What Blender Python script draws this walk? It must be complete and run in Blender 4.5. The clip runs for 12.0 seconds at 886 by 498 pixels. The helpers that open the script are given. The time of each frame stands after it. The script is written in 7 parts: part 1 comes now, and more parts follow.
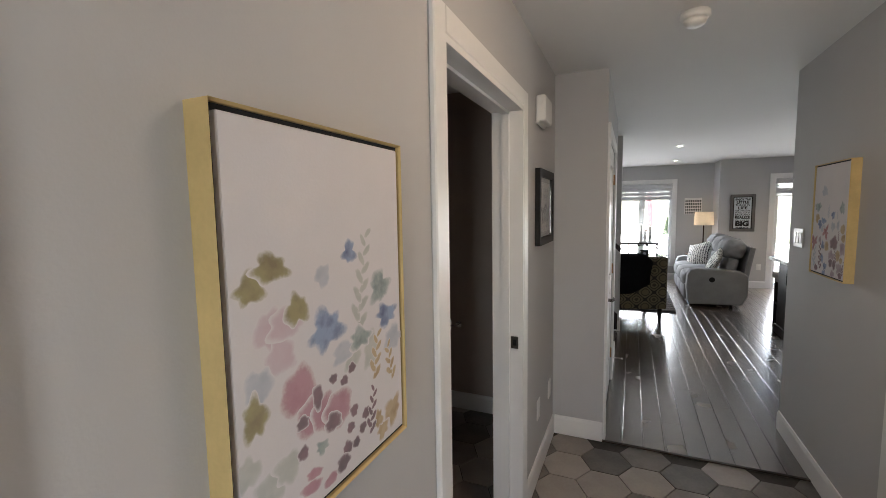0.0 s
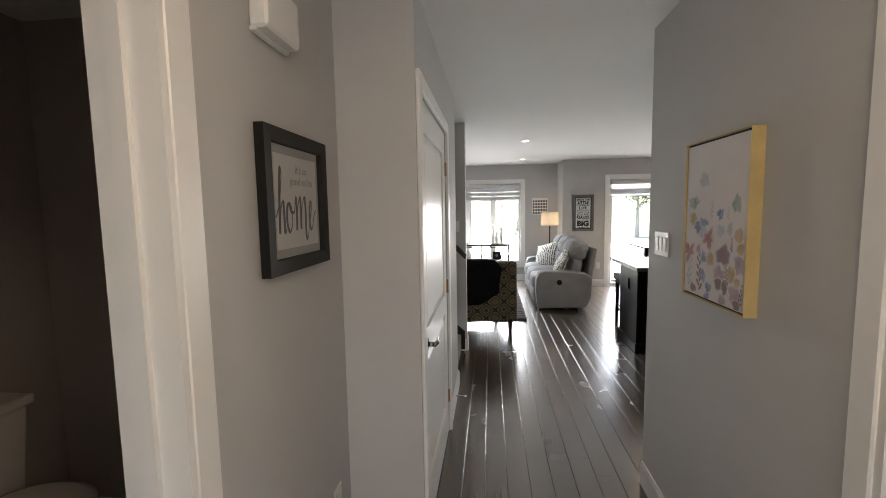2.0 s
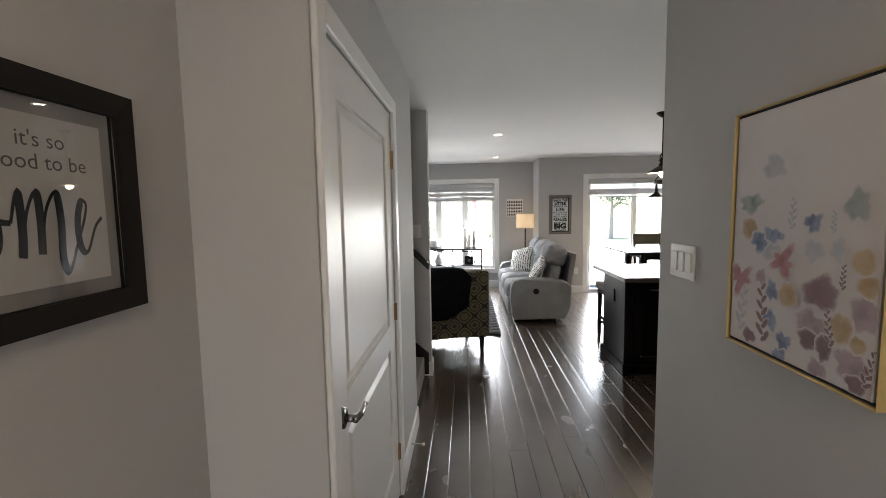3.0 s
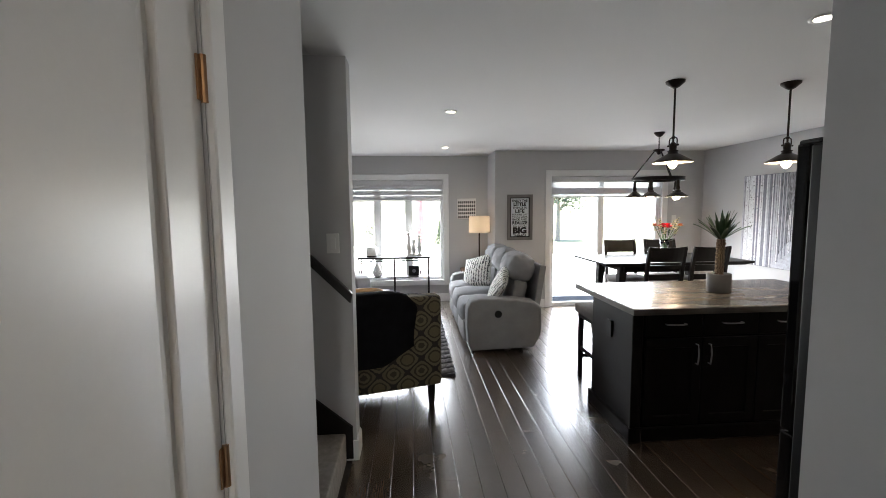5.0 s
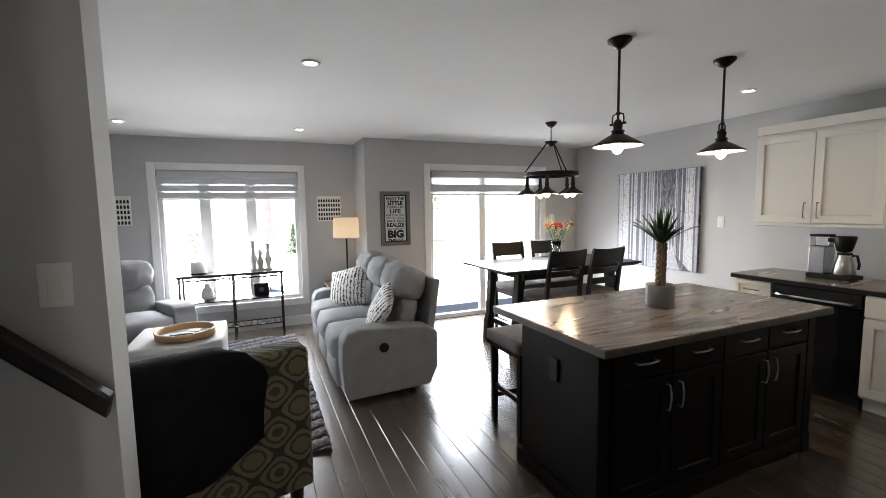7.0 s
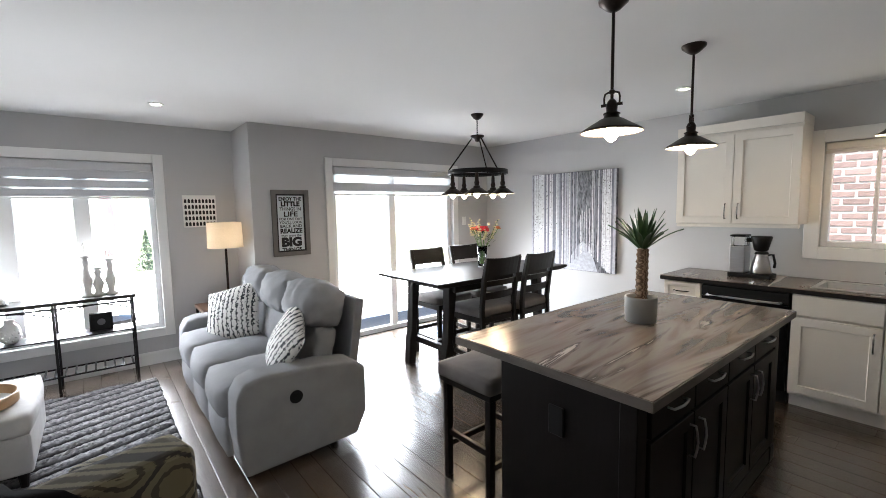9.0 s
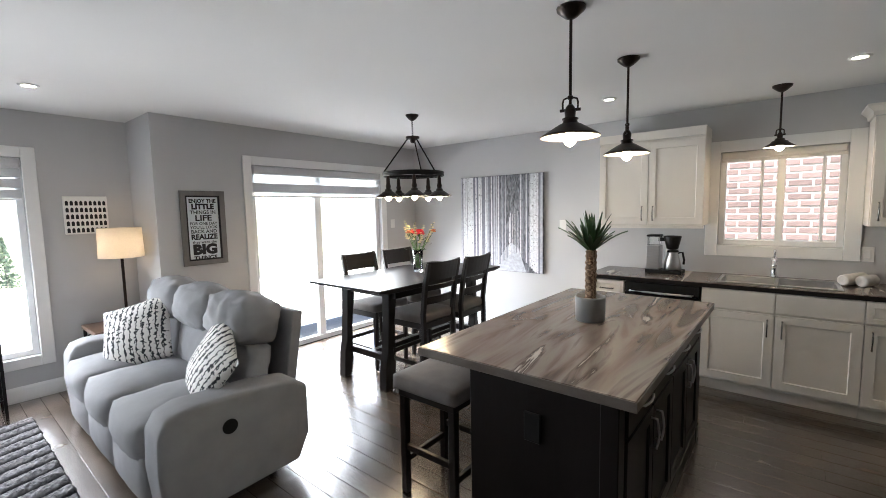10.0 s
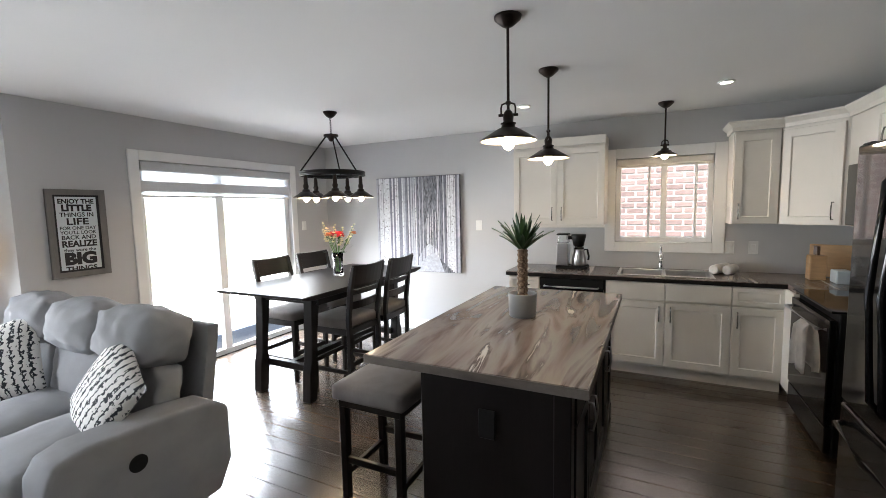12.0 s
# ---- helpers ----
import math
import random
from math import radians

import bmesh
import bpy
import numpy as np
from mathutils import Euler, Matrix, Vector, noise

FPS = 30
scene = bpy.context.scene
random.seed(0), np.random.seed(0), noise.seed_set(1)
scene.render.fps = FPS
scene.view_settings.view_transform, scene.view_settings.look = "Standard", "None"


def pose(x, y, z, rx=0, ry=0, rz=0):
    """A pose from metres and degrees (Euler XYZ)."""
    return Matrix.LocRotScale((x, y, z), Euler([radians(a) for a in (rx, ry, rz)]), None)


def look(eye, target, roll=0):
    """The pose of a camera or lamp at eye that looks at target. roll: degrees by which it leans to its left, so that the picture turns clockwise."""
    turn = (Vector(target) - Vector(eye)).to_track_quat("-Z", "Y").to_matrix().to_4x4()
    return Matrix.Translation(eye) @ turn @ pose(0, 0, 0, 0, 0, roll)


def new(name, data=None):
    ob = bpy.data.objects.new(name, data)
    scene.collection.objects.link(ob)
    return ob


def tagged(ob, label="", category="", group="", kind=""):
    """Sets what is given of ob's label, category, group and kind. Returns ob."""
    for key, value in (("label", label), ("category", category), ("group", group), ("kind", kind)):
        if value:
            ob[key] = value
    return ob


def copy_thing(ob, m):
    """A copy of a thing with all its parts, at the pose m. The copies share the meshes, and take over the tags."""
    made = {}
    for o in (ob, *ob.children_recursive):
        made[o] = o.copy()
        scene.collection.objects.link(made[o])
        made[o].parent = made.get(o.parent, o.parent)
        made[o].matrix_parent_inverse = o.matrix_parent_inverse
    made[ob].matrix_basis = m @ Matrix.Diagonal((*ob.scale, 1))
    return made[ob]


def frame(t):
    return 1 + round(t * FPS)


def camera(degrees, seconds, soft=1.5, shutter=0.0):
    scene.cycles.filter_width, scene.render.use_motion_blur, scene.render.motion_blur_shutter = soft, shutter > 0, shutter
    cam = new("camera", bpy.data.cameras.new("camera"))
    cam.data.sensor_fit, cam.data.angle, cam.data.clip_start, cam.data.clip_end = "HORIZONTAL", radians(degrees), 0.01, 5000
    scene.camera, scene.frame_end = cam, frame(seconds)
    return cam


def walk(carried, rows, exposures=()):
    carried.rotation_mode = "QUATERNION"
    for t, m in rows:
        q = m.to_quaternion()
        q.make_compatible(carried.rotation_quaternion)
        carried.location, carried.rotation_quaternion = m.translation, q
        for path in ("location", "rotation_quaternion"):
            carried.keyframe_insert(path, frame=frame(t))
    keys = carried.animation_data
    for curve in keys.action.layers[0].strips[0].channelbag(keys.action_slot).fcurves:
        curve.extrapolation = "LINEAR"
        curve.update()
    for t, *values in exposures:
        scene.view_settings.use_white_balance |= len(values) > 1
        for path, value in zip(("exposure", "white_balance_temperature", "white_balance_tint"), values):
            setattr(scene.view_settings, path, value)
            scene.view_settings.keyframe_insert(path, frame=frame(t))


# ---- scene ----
cam = camera(92.2, 12.0, soft=0.7)
PATH = [
    (0, (-0.012, -0.122, 1.574), (-0.818, 1.699, 1.39), -0.9),
    (0.5, (0.012, 0.167, 1.555), (-0.567, 2.072, 1.369), -1.0),
    (1, (0.022, 0.478, 1.54), (-0.368, 2.431, 1.353), -0.9),
    (1.5, (0.074, 0.777, 1.54), (-0.219, 2.746, 1.353), -1.0),
    (2, (0.134, 1.094, 1.55), (-0.088, 3.073, 1.362), -1.0),
    (2.5, (0.167, 1.427, 1.555), (0.006, 3.412, 1.367), -1.0),
    (3, (0.216, 1.76, 1.555), (0.105, 3.748, 1.37), -1.0),
    (5, (0.234, 3.064, 1.554), (0.379, 5.05, 1.37), -0.6),
    (5.5, (0.225, 3.37, 1.544), (0.534, 5.337, 1.361), -0.6),
    (6, (0.24, 3.654, 1.557), (0.733, 5.583, 1.368), -0.8),
    (6.5, (0.244, 3.948, 1.565), (0.89, 5.831, 1.373), -1.0),
    (7, (0.26, 4.219, 1.545), (1.05, 6.047, 1.355), -0.9),
    (9, (0.278, 5.004, 1.541), (1.535, 6.549, 1.355), -1.0),
    (9.5, (0.234, 5.124, 1.562), (1.598, 6.574, 1.372), -1.0),
    (10, (0.191, 5.238, 1.553), (1.733, 6.497, 1.369), -1.1),
    (10.5, (0.176, 5.312, 1.564), (1.823, 6.429, 1.371), -1.1),
    (11, (0.15, 5.364, 1.557), (1.856, 6.391, 1.368), -1.2),
    (11.5, (0.129, 5.381, 1.562), (1.877, 6.333, 1.373), -1.2),
    (12, (0.108, 5.416, 1.559), (1.895, 6.294, 1.37), -1.2),
]
EXPOSURES = [(0, 2.72, 6400, 10), (0.6, 2.68, 6600, 10), (1.0, 2.9, 6800, 10), (1.6, 3.0, 6750, 10), (3.2, 2.86, 6600, 10), (4.8, 2.76, 6450, 10), (7.2, 2.84, 6400, 10), (8.8, 3.0, 6300, 10), (12, 3.08, 6300, 10)]
walk(cam, [(t, look(eye, target, roll)) for t, eye, target, roll in PATH], EXPOSURES)

# ---- light ----
world = bpy.data.worlds.new("sky")
scene.world = world
world.use_nodes = True
wn = world.node_tree
sky = wn.nodes.new("ShaderNodeTexSky")
sky.sky_type, sky.sun_disc = "NISHITA", False
sky.sun_elevation, sky.sun_rotation = radians(81.6), radians(279)
wn.nodes["Background"].inputs["Strength"].default_value = 0.15
wn.links.new(sky.outputs["Color"], wn.nodes["Background"].inputs["Color"])
sun = new("sun", bpy.data.lights.new("sun", "SUN"))
sun.data.energy, sun.data.angle, sun.data.color = 5.0, radians(0.5), (1.0, 0.96, 0.9)
sun.matrix_world = look((-1.9, 0.3, 13), (0, 0, 0))


def window_light(name, at, target, w, h, watts, color=(0.97, 0.985, 1.0)):
    lamp = new(name, bpy.data.lights.new(name, "AREA"))
    lamp.data.shape, lamp.data.size, lamp.data.size_y = "RECTANGLE", w, h
    lamp.data.energy, lamp.data.color, lamp.data.spread = watts, color, radians(140)
    lamp.matrix_world = look(at, target)


window_light("living_window_daylight", (-0.03, 10.262, 1.04), (-0.03, 9.262, 0.54), 1.5, 1.2, 13.0)
window_light("patio_daylight", (3.29, 9.618, 0.90), (3.29, 8.618, 0.20), 1.7, 1.55, 16.0)
window_light("front_door_daylight", (0.24, -1.74, 1.3), (0.24, 2, 1.2), 0.5, 1.2, 1.8, (1.0, 0.96, 0.91))

# ---- materials ----


def shader(name, color, rough=0.6, metal=0.0, var=0.12, scale=6.0, bump=0.05, fine=120.0, spec=0.5, coat=0.0, random_tone=0.0, stretch=(1, 1, 1)):
    """A principled material with broad tone variation, fine grain and relief."""
    m = bpy.data.materials.new(name)
    m.use_nodes = True
    n, l = m.node_tree.nodes, m.node_tree.links
    b = n["Principled BSDF"]
    b.inputs["Roughness"].default_value = rough
    b.inputs["Metallic"].default_value = metal
    b.inputs["Specular IOR Level"].default_value = spec
    b.inputs["Coat Weight"].default_value = coat
    b.inputs["Coat Roughness"].default_value = 0.18
    tc = n.new("ShaderNodeTexCoord")
    mp = n.new("ShaderNodeMapping")
    mp.inputs["Scale"].default_value = stretch
    l.new(tc.outputs["Object"], mp.inputs["Vector"])
    big, small = n.new("ShaderNodeTexNoise"), n.new("ShaderNodeTexNoise")
    for node, s, d in ((big, scale, 4), (small, fine, 3)):
        node.inputs["Scale"].default_value, node.inputs["Detail"].default_value = s, d
        l.new(mp.outputs["Vector"], node.inputs["Vector"])
    mix = n.new("ShaderNodeMath")
    mix.operation = "MULTIPLY_ADD"
    mix.inputs[1].default_value = 0.35
    l.new(small.outputs["Fac"], mix.inputs[0])
    l.new(big.outputs["Fac"], mix.inputs[2])
    fac = mix.outputs[0]
    if random_tone:
        oi = n.new("ShaderNodeObjectInfo")
        add = n.new("ShaderNodeMath")
        add.operation = "MULTIPLY_ADD"
        add.inputs[1].default_value = random_tone
        l.new(oi.outputs["Random"], add.inputs[0])
        l.new(fac, add.inputs[2])
        fac = add.outputs[0]
    ramp = n.new("ShaderNodeMapRange")
    ramp.inputs["From Min"].default_value, ramp.inputs["From Max"].default_value = 0.35, 1.0 + random_tone
    ramp.inputs["To Min"].default_value, ramp.inputs["To Max"].default_value = 1 - var, 1 + var
    l.new(fac, ramp.inputs["Value"])
    hsv = n.new("ShaderNodeHueSaturation")
    hsv.inputs["Color"].default_value = (*color, 1)
    l.new(ramp.outputs["Result"], hsv.inputs["Value"])
    l.new(hsv.outputs["Color"], b.inputs["Base Color"])
    if bump:
        bp = n.new("ShaderNodeBump")
        bp.inputs["Strength"].default_value, bp.inputs["Distance"].default_value = bump, 0.002
        l.new(small.outputs["Fac"], bp.inputs["Height"])
        l.new(bp.outputs["Normal"], b.inputs["Normal"])
    return m


def principled(m):
    return m.node_tree.nodes["Principled BSDF"]


def two_tone(name, a, b_, scale, kind="wave", rough=0.6, distortion=3.0, low=0.4, high=0.6, stretch=(1, 1, 1), bump=0.1, detail=3.0, turn=(0, 0, 0)):
    """Two colours laid out by a wave or noise pattern."""
    m = bpy.data.materials.new(name)
    m.use_nodes = True
    n, l = m.node_tree.nodes, m.node_tree.links
    b = principled(m)
    b.inputs["Roughness"].default_value = rough
    tc, mp = n.new("ShaderNodeTexCoord"), n.new("ShaderNodeMapping")
    mp.inputs["Scale"].default_value = stretch
    mp.inputs["Rotation"].default_value = turn
    l.new(tc.outputs["Object"], mp.inputs["Vector"])
    if kind == "wave":
        p = n.new("ShaderNodeTexWave")
        p.inputs["Distortion"].default_value, p.inputs["Detail"].default_value = distortion, detail
        p.inputs["Detail Scale"].default_value = 1.5
    else:
        p = n.new("ShaderNodeTexNoise")
        p.inputs["Detail"].default_value, p.inputs["Distortion"].default_value = detail, distortion
    p.inputs["Scale"].default_value = scale
    l.new(mp.outputs["Vector"], p.inputs["Vector"])
    r = n.new("ShaderNodeValToRGB")
    r.color_ramp.elements[0].position, r.color_ramp.elements[1].position = low, high
    r.color_ramp.elements[0].color, r.color_ramp.elements[1].color = (*a, 1), (*b_, 1)
    l.new(p.outputs["Fac"], r.inputs["Fac"])
    l.new(r.outputs["Color"], b.inputs["Base Color"])
    bp = n.new("ShaderNodeBump")
    bp.inputs["Strength"].default_value, bp.inputs["Distance"].default_value = bump, 0.003
    l.new(p.outputs["Fac"], bp.inputs["Height"])
    l.new(bp.outputs["Normal"], b.inputs["Normal"])
    return m


def glow(name, color, strength):
    m = bpy.data.materials.new(name)
    m.use_nodes = True
    b = principled(m)
    b.inputs["Base Color"].default_value = (*color, 1)
    b.inputs["Emission Color"].default_value = (*color, 1)
    b.inputs["Emission Strength"].default_value = strength
    return m


def glass_like(name, color=(1, 1, 1), rough=0.0, ior=1.45):
    m = bpy.data.materials.new(name)
    m.use_nodes = True
    b = principled(m)
    b.inputs["Base Color"].default_value = (*color, 1)
    b.inputs["Roughness"].default_value = rough
    b.inputs["Transmission Weight"].default_value = 1.0
    b.inputs["IOR"].default_value = ior
    return m


PAINT = shader("grey_wall_paint", (0.50, 0.50, 0.505), 0.75, var=0.03, scale=1.5, bump=0.12, fine=220)
BATH = shader("brown_wall_paint", (0.46, 0.40, 0.365), 0.75, var=0.04, scale=1.5, bump=0.12, fine=220)
CEIL = shader("white_ceiling_paint", (0.74, 0.74, 0.73), 0.9, var=0.02, scale=1.2, bump=0.15, fine=160)
WHITE = shader("white_trim_paint", (0.78, 0.78, 0.77), 0.35, var=0.03, scale=3, bump=0.02)
DOORW = shader("white_door_paint", (0.76, 0.75, 0.73), 0.32, var=0.03, scale=3, bump=0.03)
CAB = shader("cream_cabinet_paint", (0.70, 0.665, 0.61), 0.38, var=0.03, scale=4, bump=0.03)
ESP = shader("espresso_wood", (0.009, 0.007, 0.0065), 0.42, var=0.4, scale=5, bump=0.05, fine=60, spec=0.18, stretch=(1, 1, 0.15))
BLACKW = shader("black_brown_wood", (0.013, 0.0105, 0.0095), 0.38, var=0.4, scale=5, bump=0.08, fine=60, spec=0.28, stretch=(1, 1, 0.2))
WALNUT = shader("walnut_wood", (0.10, 0.055, 0.035), 0.4, var=0.35, scale=6, bump=0.06, fine=70, stretch=(0.2, 1, 1))
IRON = shader("black_iron", (0.012, 0.011, 0.011), 0.42, metal=0.6, var=0.3, scale=20, bump=0.06)
BRONZE = shader("oil_rubbed_bronze", (0.035, 0.026, 0.022), 0.38, metal=0.8, var=0.4, scale=25, bump=0.05)
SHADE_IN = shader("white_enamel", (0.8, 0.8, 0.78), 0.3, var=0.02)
CHROME = shader("chrome", (0.75, 0.75, 0.76), 0.1, metal=1.0, var=0.03)
STEEL = shader("brushed_steel", (0.55, 0.55, 0.56), 0.28, metal=1.0, var=0.08, scale=8, fine=200, stretch=(1, 1, 12))
NICKEL = shader("dark_nickel", (0.25, 0.24, 0.23), 0.25, metal=1.0, var=0.08)
BLACKGLOSS = shader("black_appliance", (0.006, 0.006, 0.0065), 0.06, var=0.1, bump=0.0, spec=0.4)
BRASS = shader("aged_brass", (0.36, 0.22, 0.12), 0.35, metal=1.0, var=0.15)
BLACKMATT = shader("black_plastic", (0.006, 0.006, 0.006), 0.5, var=0.2, spec=0.25)
SOFA = shader("grey_microfibre", (0.275, 0.277, 0.288), 0.95, var=0.14, scale=7, bump=0.25, fine=350, spec=0.2)
SEATGREY = shader("grey_seat_fabric", (0.17, 0.155, 0.145), 0.9, var=0.15, scale=12, bump=0.25, fine=300, spec=0.2)
BLANKET = shader("black_fleece", (0.006, 0.006, 0.007), 1.0, var=0.4, scale=14, bump=0.5, fine=240, spec=0.1)
CARPET = shader("grey_stair_carpet", (0.28, 0.26, 0.24), 1.0, var=0.25, scale=30, bump=0.9, fine=260, spec=0.1)
PORCELAIN = shader("white_porcelain", (0.72, 0.68, 0.64), 0.12, var=0.02, bump=0.0)
PAPER = shader("white_paper", (0.78, 0.77, 0.75), 0.9, var=0.03, bump=0.05)
INK = shader("black_print", (0.015, 0.015, 0.017), 0.8, var=0.1)
GREYINK = shader("grey_print", (0.16, 0.16, 0.17), 0.8, var=0.1)
GOLD = shader("pale_gold_frame", (0.58, 0.44, 0.20), 0.5, metal=0.25, var=0.15, scale=12, bump=0.05)
PLASTICW = shader("white_plastic", (0.74, 0.74, 0.72), 0.4, var=0.02, bump=0.0)
POTGREY = shader("grey_glazed_pot", (0.24, 0.245, 0.25), 0.4, var=0.08, scale=10)
SOIL = shader("potting_soil", (0.03, 0.022, 0.016), 1.0, var=0.4, scale=40, bump=0.8, fine=90)
TRUNK = two_tone("yucca_trunk", (0.11, 0.07, 0.045), (0.27, 0.19, 0.13), 26, "wave", 0.9, 6, 0.3, 0.7, (1, 1, 2.2), 0.6)
LEAF = shader("yucca_leaf", (0.024, 0.062, 0.022), 0.4, var=0.35, scale=14, bump=0.08)
GLASS = glass_like("clear_glass")
PANE = glass_like("window_pane", ior=1.02)
BULB = glow("lit_bulb", (1.0, 0.74, 0.46), 15)
LED = glow("downlight_led", (1.0, 0.9, 0.75), 5)
TOWEL = shader("pale_towel", (0.74, 0.71, 0.68), 1.0, var=0.15, scale=20, bump=0.6, fine=300)
BOARD = shader("maple_board", (0.45, 0.28, 0.14), 0.5, var=0.2, scale=8, bump=0.05, stretch=(1, 1, 5))
GROUT = shader("dark_grout", (0.06, 0.055, 0.05), 0.95, var=0.2, scale=30)
HEX = shader("grey_hex_tile", (0.25, 0.225, 0.205), 0.40, var=0.93, scale=5, bump=0.08, fine=60, random_tone=1.6)


def scraped_floor():
    """Dark boards with long grain, wavy hand-scraped chatter across the grain and a satin lacquer."""
    m = bpy.data.materials.new("dark_hand_scraped_wood")
    m.use_nodes = True
    n, l = m.node_tree.nodes, m.node_tree.links
    b = n["Principled BSDF"]
    geo, info = n.new("ShaderNodeNewGeometry"), n.new("ShaderNodeObjectInfo")
    shift = n.new("ShaderNodeVectorMath")
    shift.operation = "MULTIPLY_ADD"
    l.new(info.outputs["Random"], shift.inputs[0])
    shift.inputs[1].default_value = (17, 31, 5)
    l.new(geo.outputs["Position"], shift.inputs[2])

    def layer(stretch, scale, detail, distortion=0.0):
        mp, nz = n.new("ShaderNodeMapping"), n.new("ShaderNodeTexNoise")
        mp.inputs["Scale"].default_value = stretch
        nz.inputs["Scale"].default_value, nz.inputs["Detail"].default_value, nz.inputs["Distortion"].default_value = scale, detail, distortion
        l.new(shift.outputs["Vector"], mp.inputs["Vector"])
        l.new(mp.outputs["Vector"], nz.inputs["Vector"])
        return nz.outputs["Fac"]

    def calc(op, a, c, d=0.0):
        q = n.new("ShaderNodeMath")
        q.operation = op
        for i, v in enumerate((a, c, d)):
            if isinstance(v, (int, float)):
                q.inputs[i].default_value = v
            else:
                l.new(v, q.inputs[i])
        return q.outputs[0]
    grain, cloud, chatter, wear = layer((9, 0.5, 1), 12, 5, 0.4), layer((3, 0.6, 1), 2, 3), layer((5, 22, 1), 2.2, 2, 0.8), layer((1, 1, 1), 3, 4)
    tone = calc("MULTIPLY_ADD", grain, 0.55, calc("MULTIPLY_ADD", cloud, 0.35, calc("MULTIPLY", info.outputs["Random"], 0.40)))
    ramp = n.new("ShaderNodeValToRGB")
    ramp.color_ramp.elements[0].position, ramp.color_ramp.elements[1].position = 0.28, 0.92
    ramp.color_ramp.elements[0].color, ramp.color_ramp.elements[1].color = (0.024, 0.016, 0.011, 1), (0.110, 0.074, 0.048, 1)
    l.new(tone, ramp.inputs["Fac"])
    l.new(ramp.outputs["Color"], b.inputs["Base Color"])
    rough = n.new("ShaderNodeMapRange")
    rough.inputs["To Min"].default_value, rough.inputs["To Max"].default_value = 0.18, 0.32
    l.new(wear, rough.inputs["Value"])
    l.new(rough.outputs["Result"], b.inputs["Roughness"])
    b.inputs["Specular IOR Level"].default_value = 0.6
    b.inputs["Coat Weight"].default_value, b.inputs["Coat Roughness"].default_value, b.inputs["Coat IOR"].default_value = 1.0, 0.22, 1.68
    bp = n.new("ShaderNodeBump")
    bp.inputs["Strength"].default_value, bp.inputs["Distance"].default_value = 0.12, 0.0015
    l.new(calc("MULTIPLY_ADD", chatter, 0.8, calc("MULTIPLY", grain, 0.25)), bp.inputs["Height"])
    l.new(bp.outputs["Normal"], b.inputs["Normal"])
    l.new(bp.outputs["Normal"], b.inputs["Coat Normal"])
    return m


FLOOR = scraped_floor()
LAMINATE = two_tone("marbled_laminate", (0.055, 0.042, 0.036), (0.62, 0.58, 0.53), 1.6, "noise", 0.2, 1.6, 0.30, 0.76, (0.45, 3.2, 1), 0.02, 9, (0, 0, -0.42))
for nd in LAMINATE.node_tree.nodes:
    if nd.bl_idname == "ShaderNodeValToRGB":
        for at_, c_ in ((0.40, (0.15, 0.115, 0.095)), (0.47, (0.22, 0.18, 0.155)), (0.55, (0.25, 0.215, 0.19)), (0.590, (0.16, 0.13, 0.112)), (0.612, (0.07, 0.055, 0.047)), (0.628, (0.46, 0.42, 0.37))):
            e_ = nd.color_ramp.elements.new(at_)
            e_.color = (*c_, 1)
EDGE = shader("grey_laminate_edge", (0.12, 0.104, 0.09), 0.35, var=0.35, scale=9, bump=0.03, stretch=(1, 1, 3))
BRICKM = shader("red_brick", (0.33, 0.245, 0.23), 0.9, var=0.35, scale=12, bump=0.5, fine=80, random_tone=0.8)
MORTAR = shader("pale_mortar", (0.75, 0.73, 0.70), 0.95, var=0.12, scale=20, bump=0.3)


def cloth_blind(name, color, clear, through_light):
    """Blind fabric: part open weave, part cloth that lets light through."""
    m = bpy.data.materials.new(name)
    m.use_nodes = True
    n, l = m.node_tree.nodes, m.node_tree.links
    n.remove(principled(m))
    tc, nz = n.new("ShaderNodeTexCoord"), n.new("ShaderNodeTexNoise")
    nz.inputs["Scale"].default_value = 90
    l.new(tc.outputs["Object"], nz.inputs["Vector"])
    hsv = n.new("ShaderNodeHueSaturation")
    hsv.inputs["Color"].default_value = (*color, 1)
    mr = n.new("ShaderNodeMapRange")
    mr.inputs["To Min"].default_value, mr.inputs["To Max"].default_value = 0.92, 1.06
    l.new(nz.outputs["Fac"], mr.inputs["Value"])
    l.new(mr.outputs["Result"], hsv.inputs["Value"])
    di, tl_, tp_ = n.new("ShaderNodeBsdfDiffuse"), n.new("ShaderNodeBsdfTranslucent"), n.new("ShaderNodeBsdfTransparent")
    for q in (di, tl_):
        l.new(hsv.outputs["Color"], q.inputs["Color"])
    m1, m2 = n.new("ShaderNodeMixShader"), n.new("ShaderNodeMixShader")
    m1.inputs[0].default_value, m2.inputs[0].default_value = through_light, clear
    l.new(di.outputs[0], m1.inputs[1])
    l.new(tl_.outputs[0], m1.inputs[2])
    l.new(m1.outputs[0], m2.inputs[1])
    l.new(tp_.outputs[0], m2.inputs[2])
    l.new(m2.outputs[0], n["Material Output"].inputs["Surface"])
    return m


